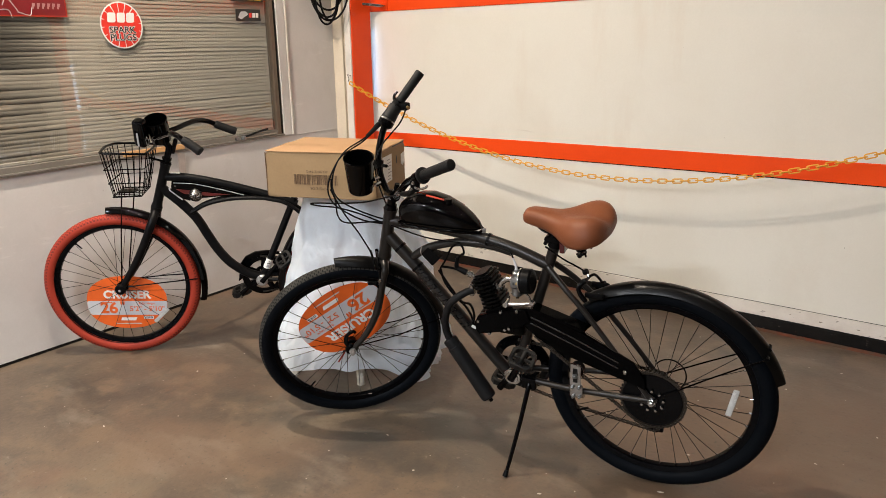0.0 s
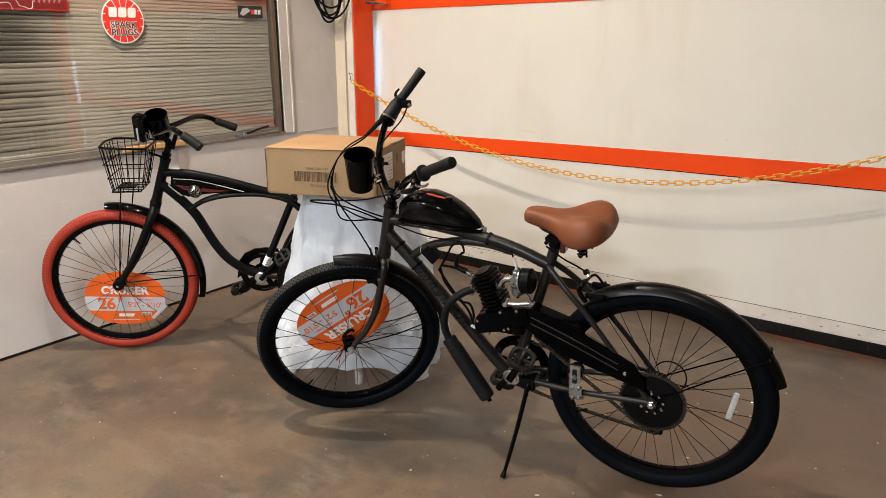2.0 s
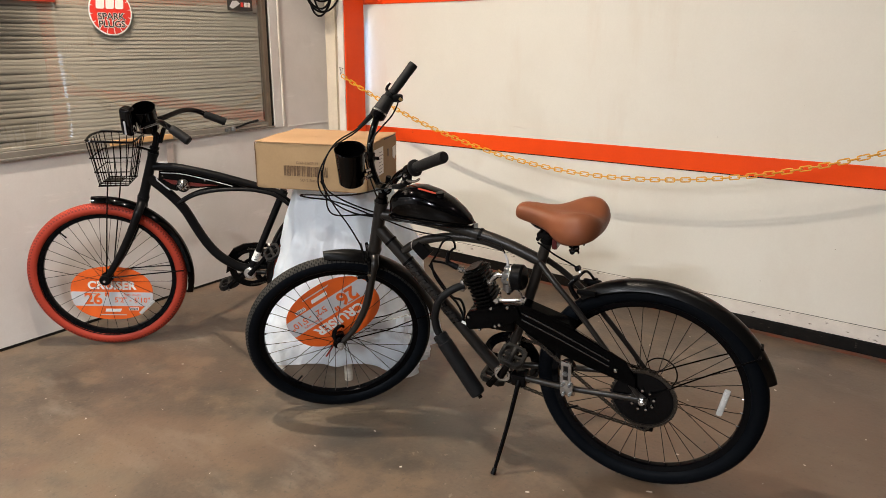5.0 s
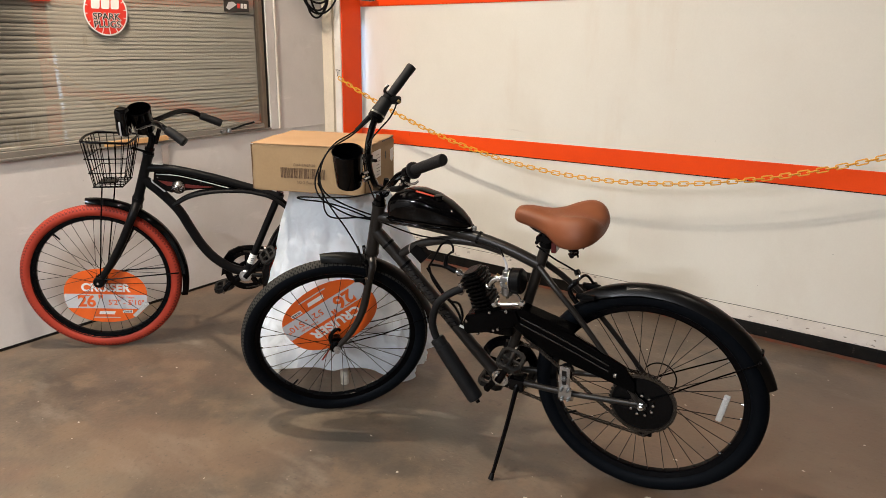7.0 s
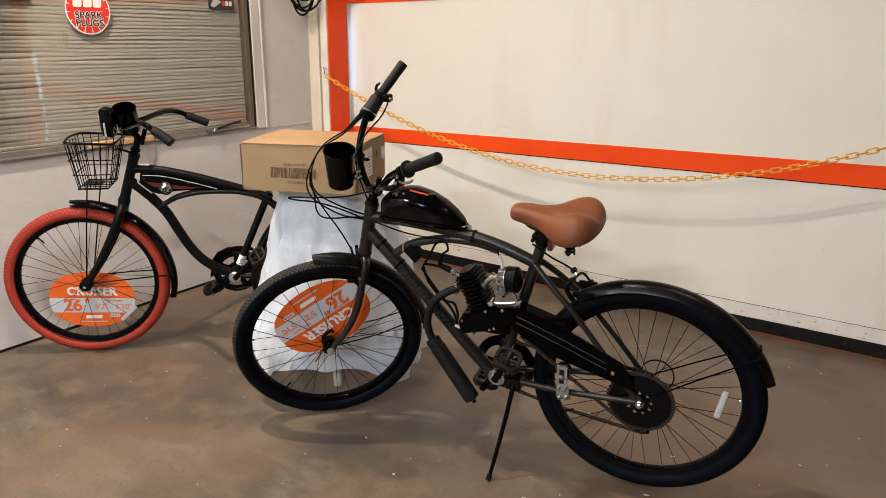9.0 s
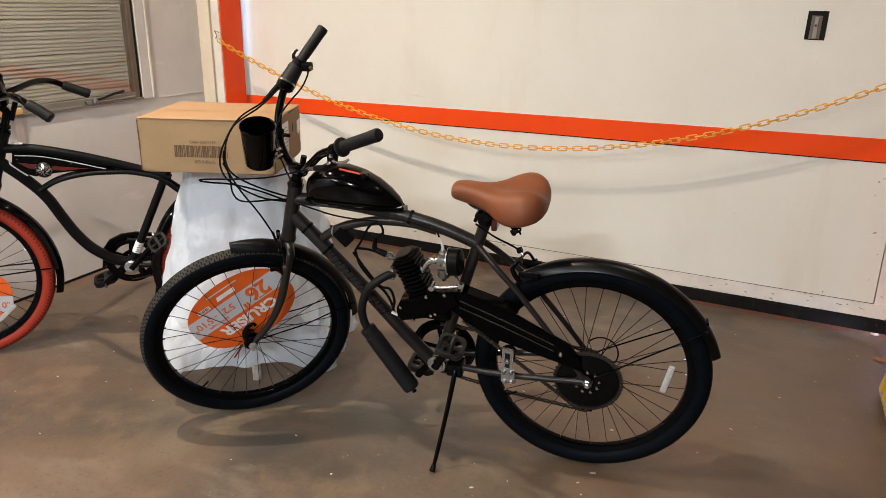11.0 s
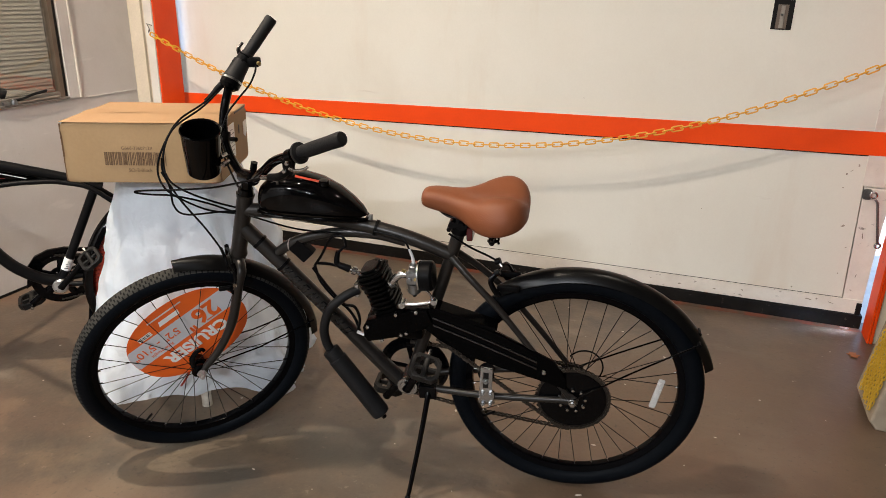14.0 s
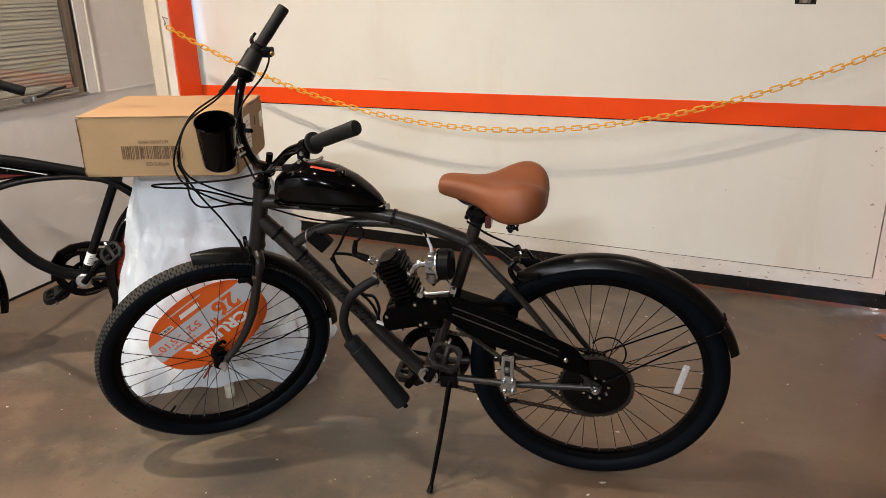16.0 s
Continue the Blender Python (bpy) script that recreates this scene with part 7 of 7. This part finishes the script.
for k in range(5):
    a = math.tau * k / 5 + 0.2
    rpart("ring_arm", b_tube([RBB + Vector((0, 0.044, 0)), RBB + Vector((0.075 * math.cos(a), 0.044, 0.075 * math.sin(a)))], 0.013, 8, 0.4), SATIN, parent=ring)
rpart("ring_spider", b_lathe([(0.026, 0.042), (0.042, 0.042), (0.042, 0.046), (0.026, 0.046), (0.026, 0.042)], 28, "y", RBB), SATIN, parent=ring)
rpart("ring_guard", b_lathe([(0.084, 0.050), (0.101, 0.048), (0.102, 0.053), (0.084, 0.054), (0.084, 0.050)], 40, "y", RBB), SATIN, parent=ring)
rpart("chain_guard", b_plate([(0.50, 0.372), (0.53, 0.412), (0.575, 0.432), (0.63, 0.436), (0.85, 0.400), (1.03, 0.378), (1.03, 0.366), (0.85, 0.388), (0.63, 0.422), (0.58, 0.418), (0.54, 0.400), (0.512, 0.366)], 0.048, 0.066, 0.003), SATIN, "black chain guard")
rpart("guard_tab", b_plate([(0.492, 0.300), (0.500, 0.345), (0.525, 0.345), (0.520, 0.318)], 0.03, 0.05, 0.002), SATIN)
rpart("bottom_bracket", b_lathe([(0.0, -0.050), (0.009, -0.050), (0.010, -0.044), (0.022, -0.043), (0.027, -0.037), (0.0, -0.034)], 20, "y", RBB), ZINC, "bright bottom bracket cup")
rpart("drive_chain", b_chain([(0.606, 0.412), (1.03, 0.366)], 0.044), CHAIN, "oiled roller chain")
rpart("drive_chain", b_chain([(0.606, 0.238), (1.03, 0.292)], 0.044), CHAIN, "oiled roller chain")
rpart("crank", b_tube([RBB + Vector((0, -0.056, 0)), RBB + Vector((0.05, -0.066, 0.058)), (0.716, -0.073, 0.448)], [0.012, 0.009, 0.011], 10, 0.7), SATIN, "black steel crank")
rpart("crank", b_tube([RBB + Vector((0, 0.056, 0)), RBB + Vector((-0.05, 0.068, -0.047)), (0.494, 0.075, 0.220)], [0.012, 0.009, 0.011], 10, 0.7), SATIN, "black steel crank")
pedal(rpart, Matrix.Translation((0.718, -0.128, 0.452)) @ Matrix.Rotation(radians(-38), 4, "Y") @ Matrix.Rotation(radians(34), 4, "X") @ Matrix.Scale(0.82, 4), -1)
pedal(rpart, Matrix.Translation((0.490, 0.128, 0.214)) @ Matrix.Rotation(radians(-18), 4, "Y") @ Matrix.Rotation(radians(8), 4, "X"), 1)
rpart("kickstand", b_tube(smooth([(0.705, -0.035, 0.325), (0.700, -0.060, 0.28), (0.672, -0.10, 0.12), (0.660, -0.125, 0.008)], 4), [0.008, 0.0065], 10), SATIN, "black steel kickstand")

# ---- stool under a white sheet, with a carton on it ----
BOXM = pose(-1.8936, 1.900, 0.8280, 0, 0, 23.165)
stool = thing("stool", "small stool with chipped white legs under a sheet", "stool", pose(-1.905, 1.975, 0, 0, 0, 23))
part("seat", b_plate(rounded(0.30, 0.28, 0.05, 5), 0.795, 0.824, 0.006, "z"), STOOL, stool)
for x, y, tx, ty in ((0.026, -0.059, 0.008, -0.066), (-0.282, -0.038, -0.125, -0.03), (0.20, 0.19, 0.11, 0.10), (-0.15, 0.21, -0.10, 0.10)):
    part("leg", b_tube([(tx, ty, 0.797), (x, y, 0.0)], [0.014, 0.017], 12), STOOL, stool, "round leg with chipped white paint")
SHEETM = pose(-1.905, 1.975, 0, 0, 0, 23)
WHEELN = (SHEETM.inverted().to_3x3() @ FW.to_3x3() @ Vector((0, 1, 0))).normalized()
WHEELO = SHEETM.inverted() @ FW.translation
sheet = bmesh.new()
rows = []
NS, NR = 200, 64
srng = random.Random(3)
ph = [srng.uniform(0, math.tau) for _ in range(8)]
for j in range(NR + 1):
    t = j / NR
    ring = []
    for i in range(NS):
        a = math.tau * i / NS
        c, s = math.cos(a), math.sin(a)
        q = (abs(c) ** 3.2 + abs(s) ** 3.2) ** (-1 / 3.2)
        rad = q * (0.168 + 0.150 * t ** 1.25)
        fold = 0.011 * math.sin(7 * a + ph[0] + 1.5 * t) + 0.009 * math.sin(12 * a + ph[1] - 2 * t) + 0.005 * math.sin(21 * a + ph[2] + 3 * t)
        rad += fold * min(1, t * 1.8) + 0.010 * noise.noise((c * 3, s * 3, t * 6)) + 0.018 * max(0, t - 0.8) * 5 * (0.5 + noise.noise((c * 2.2, s * 2.2, 4.0)))
        crease = noise.noise((c * 5 + 2, s * 5, t * 9)) + 0.5 * abs(noise.noise((c * 11, s * 11, t * 17)))
        rad += 0.013 * crease * min(1, t * 3)
        tail = math.exp(-((a - math.radians(322)) / 0.22) ** 2)
        hem = 0.132 + 0.030 * max(0, -s) - 0.062 * tail - 0.02 * max(0, c) + 0.018 * max(0, -c) + 0.012 * noise.noise((c * 3.1 + 3, s * 3.1, 1.0)) + 0.004 * math.sin(9 * a + ph[4])
        corner = math.exp(-((a - math.radians(38)) / 0.38) ** 2)
        rad += 0.045 * tail * max(0, t - 0.72) * 4 * (1 + 1.2 * noise.noise((c * 11, s * 11, t * 16))) + 0.08 * corner * min(1, t / 0.4) * (1 - 0.75 * max(0, t - 0.4))
        rad += 0.020 * max(0, t - 0.55) * 2 * abs(noise.noise((c * 17 + 5, s * 17, t * 22))) * (0.35 + max(0, c))
        p = Vector((rad * c * 1.02, rad * s * 0.94, 0.8265 - (0.8265 - hem) * t))
        gap = (p - WHEELO).dot(WHEELN) - 0.052 - 0.012 * noise.noise((c * 6, s * 6, t * 8))
        if gap < 0:
            p -= Vector((WHEELN.x, WHEELN.y, 0)).normalized() * gap
        ring.append(sheet.verts.new(p))
    rows.append(ring)
for a, b in zip(rows, rows[1:]):
    for i in range(NS):
        sheet.faces.new((a[i], b[i], b[(i + 1) % NS], a[(i + 1) % NS]))
sheet.faces.new(rows[0])
bmesh.ops.recalc_face_normals(sheet, faces=sheet.faces[:])
cover = thing("plastic_sheet", "white crinkled plastic sheet draped over the stool", "sheet", pose(-1.905, 1.975, 0, 0, 0, 23), bm=sheet, mats=SHEET)

carton = thing("cardboard_box", "closed brown cardboard carton with barcode, on the covered stool", "box", BOXM)
CW, CD, CH = 0.417, 0.353, 0.167


def b_dented(lo, hi, cuts, soft, seed):
    """A cardboard shell: a bevelled box cut into a grid, with bowed faces, uneven edges and crushed corners."""
    bm = b_box(lo, hi, 0.0022, 1)
    bmesh.ops.subdivide_edges(bm, edges=bm.edges[:], cuts=cuts, use_grid_fill=True)
    mid, size = (Vector(lo) + Vector(hi)) / 2, Vector(hi) - Vector(lo)
    for v in bm.verts:
        u = Vector([2 * (v.co[i] - mid[i]) / size[i] for i in range(3)])
        near = sum(abs(c) > 0.93 for c in u)
        n = noise.noise_vector(v.co * 14 + Vector((seed, 0, 0))) + 0.5 * noise.noise_vector(v.co * 40 + Vector((seed, 3, 0)))
        v.co += n * soft * (1.0 if near >= 2 else 0.35)
        v.co.y += 0.0015 * (1 - u.x ** 2) * (1 - u.z ** 2) * u.y
        if near == 3:
            v.co -= Vector([math.copysign(1, c) for c in u]) * abs(noise.noise(v.co * 30 + Vector((seed, 7, 1)))) * 0.010
    return bm


part("carton_body", b_dented((-CW / 2, -CD / 2, 0), (CW / 2, CD / 2, CH - 0.003), 14, 0.0016, 2.0), CARD, carton)
for y0, y1, lift, seed in ((-CD / 2 - 0.001, 0.0, 0.000, 5.0), (0.0, CD / 2, 0.0015, 9.0)):
    flap = b_dented((-CW / 2 - 0.001, y0, CH - 0.003), (CW / 2 + 0.001, y1, CH + 0.0002), 12, 0.0011, seed)
    for v in flap.verts:
        v.co.z += 0.0004 + (lift + 0.003) * max(0, v.co.x / CW) * (1 - abs(v.co.y) / (CD / 2)) + 0.0016 * noise.noise(v.co * 7)
    part("lid_flap", flap, CARDTOP, carton)
part("cut_edge", b_dented((-CW / 2 - 0.0012, -CD / 2 - 0.0012, 0.004), (-CW / 2 + 0.0030, -CD / 2 + 0.002, CH - 0.004), 10, 0.0012, 4.0), CARDEDGE, carton, "dark crushed corner edge of the carton")
part("cut_edge", b_dented((CW / 2 - 0.002, -CD / 2 - 0.0010, 0.006), (CW / 2 + 0.0014, -CD / 2 + 0.003, CH - 0.006), 10, 0.0014, 6.0), CARDEDGE, carton)
# solid black strip put in for the shade under the lifted flap
part("flap_gap_shade", b_box((CW / 2 - 0.001, 0.020, CH - 0.006), (CW / 2 + 0.0022, CD / 2 - 0.012, CH - 0.0015), 0.001), BLACKINK, carton, "black strip painting the shade under the lifted lid")
part("packing_tape", b_sheet(-CW / 2 - 0.0006, CW / 2 - 0.004, -0.028, 0.028, 24, 6, lambda x, y: CH + 0.0018 + (0.003 + (0.0015 if y > 0 else 0)) * max(0, x / CW) * (1 - abs(y) / (CD / 2)) + 0.0016 * noise.noise(Vector((x, y, CH)) * 7)), CARDTOP, carton, "clear brown packing tape")
part("packing_tape", b_box((CW / 2, -0.028, CH - 0.06), (CW / 2 + 0.0006, 0.028, CH)), CARD, carton)
FB = Matrix.Translation((0, -CD / 2 - 0.0026, 0)) @ FACE
words("G666-33607139", 0.0125, BROWNINK, carton, FB @ pose(-0.012, 0.097, 0), "print", 0.0004)
words("SO-2-Black", 0.0140, BROWNINK, carton, FB @ pose(-0.008, 0.036, 0), "print", 0.0004)
code = part("barcode", b_box((-0.100, -CD / 2 - 0.0030, 0.050), (-0.098, -CD / 2, 0.086)), BROWNINK, carton, "printed brown barcode")
brng = random.Random(9)
x = -0.096
while x < 0.062:
    w = brng.choice((0.0012, 0.0012, 0.0024, 0.0036))
    part("bar", b_box((x, -CD / 2 - 0.0030, 0.050), (x + w, -CD / 2, 0.086)), BROWNINK, code)
    x += w + brng.choice((0.0014, 0.0022, 0.0032))
lab = part("shipping_label", b_box((CW / 2, -0.100, 0.042), (CW / 2 + 0.0020, 0.002, 0.140)), WHITEINK, carton, "white shipping label")
for k in range(7):
    part("print_bar", b_box((CW / 2 + 0.0020, -0.050, 0.050 + 0.012 * k), (CW / 2 + 0.0024, -0.020 + 0.008 * (k % 3), 0.0525 + 0.012 * k)), GREYINK, lab)
part("white_sticker", b_plate([(0.142 + a, 0.097 + b) for a, b in ((-0.018, 0.022), (0.018, 0.026), (0.020, -0.012), (0.004, -0.026), (-0.018, -0.014))], CW / 2, CW / 2 + 0.0020, axis="x"), WHITEINK, carton, "small white sticker")
part("black_mark", b_box((CW / 2, 0.060, 0.095), (CW / 2 + 0.0018, 0.068, 0.122)), BLACKINK, carton)

# ---- litter on the floor ----
lr = random.Random(11)
leaf = thing("dry_leaf", "dry orange-brown leaf on the floor", "leaf", pose(0.293, 3.200, 0.004, 0, 0, 30))
part("leaf_blade", b_plate([(r * math.cos(a), r * math.sin(a)) for r, a in [((0.026 if k % 2 else 0.012 + 0.004 * (k % 3)), math.tau * k / 12) for k in range(12)]], 0, 0.002, axis="z"), LEAF, leaf)
leaf = thing("paper_scrap", "crumpled pale paper scrap by the door", "paper scrap", pose(0.296, 3.465, 0.001, 0, 0, 10) @ Matrix.Scale(0.55, 4))
part("scrap", b_plate([(-0.03, -0.012), (0.0, -0.02), (0.032, -0.006), (0.024, 0.016), (-0.006, 0.012), (-0.026, 0.02)], 0, 0.012, 0.004, "z"), TAPE, leaf)
gb = bmesh.new()
for k in range(150):
    x, y = lr.uniform(-2.7, 1.2), lr.uniform(0.9, 3.4)
    r = lr.choice((0.0015, 0.002, 0.002, 0.003, 0.0045))
    h = r * 0.5
    ang, st = lr.uniform(0, 6.28), lr.uniform(0.8, 2.6)
    vs = [gb.verts.new((x + r * (math.cos(a) * st * math.cos(ang) - math.sin(a) * math.sin(ang)), y + r * (math.cos(a) * st * math.sin(ang) + math.sin(a) * math.cos(ang)), 0.0004)) for a in [math.tau * i / 5 for i in range(5)]]
    topv = gb.verts.new((x, y, h + 0.0006))
    for i in range(5):
        gb.faces.new((vs[i], vs[(i + 1) % 5], topv))
thing("grit", "pale grit and crumbs scattered on the floor", "grit", bm=gb, mats=GRIT, kind="stuff")
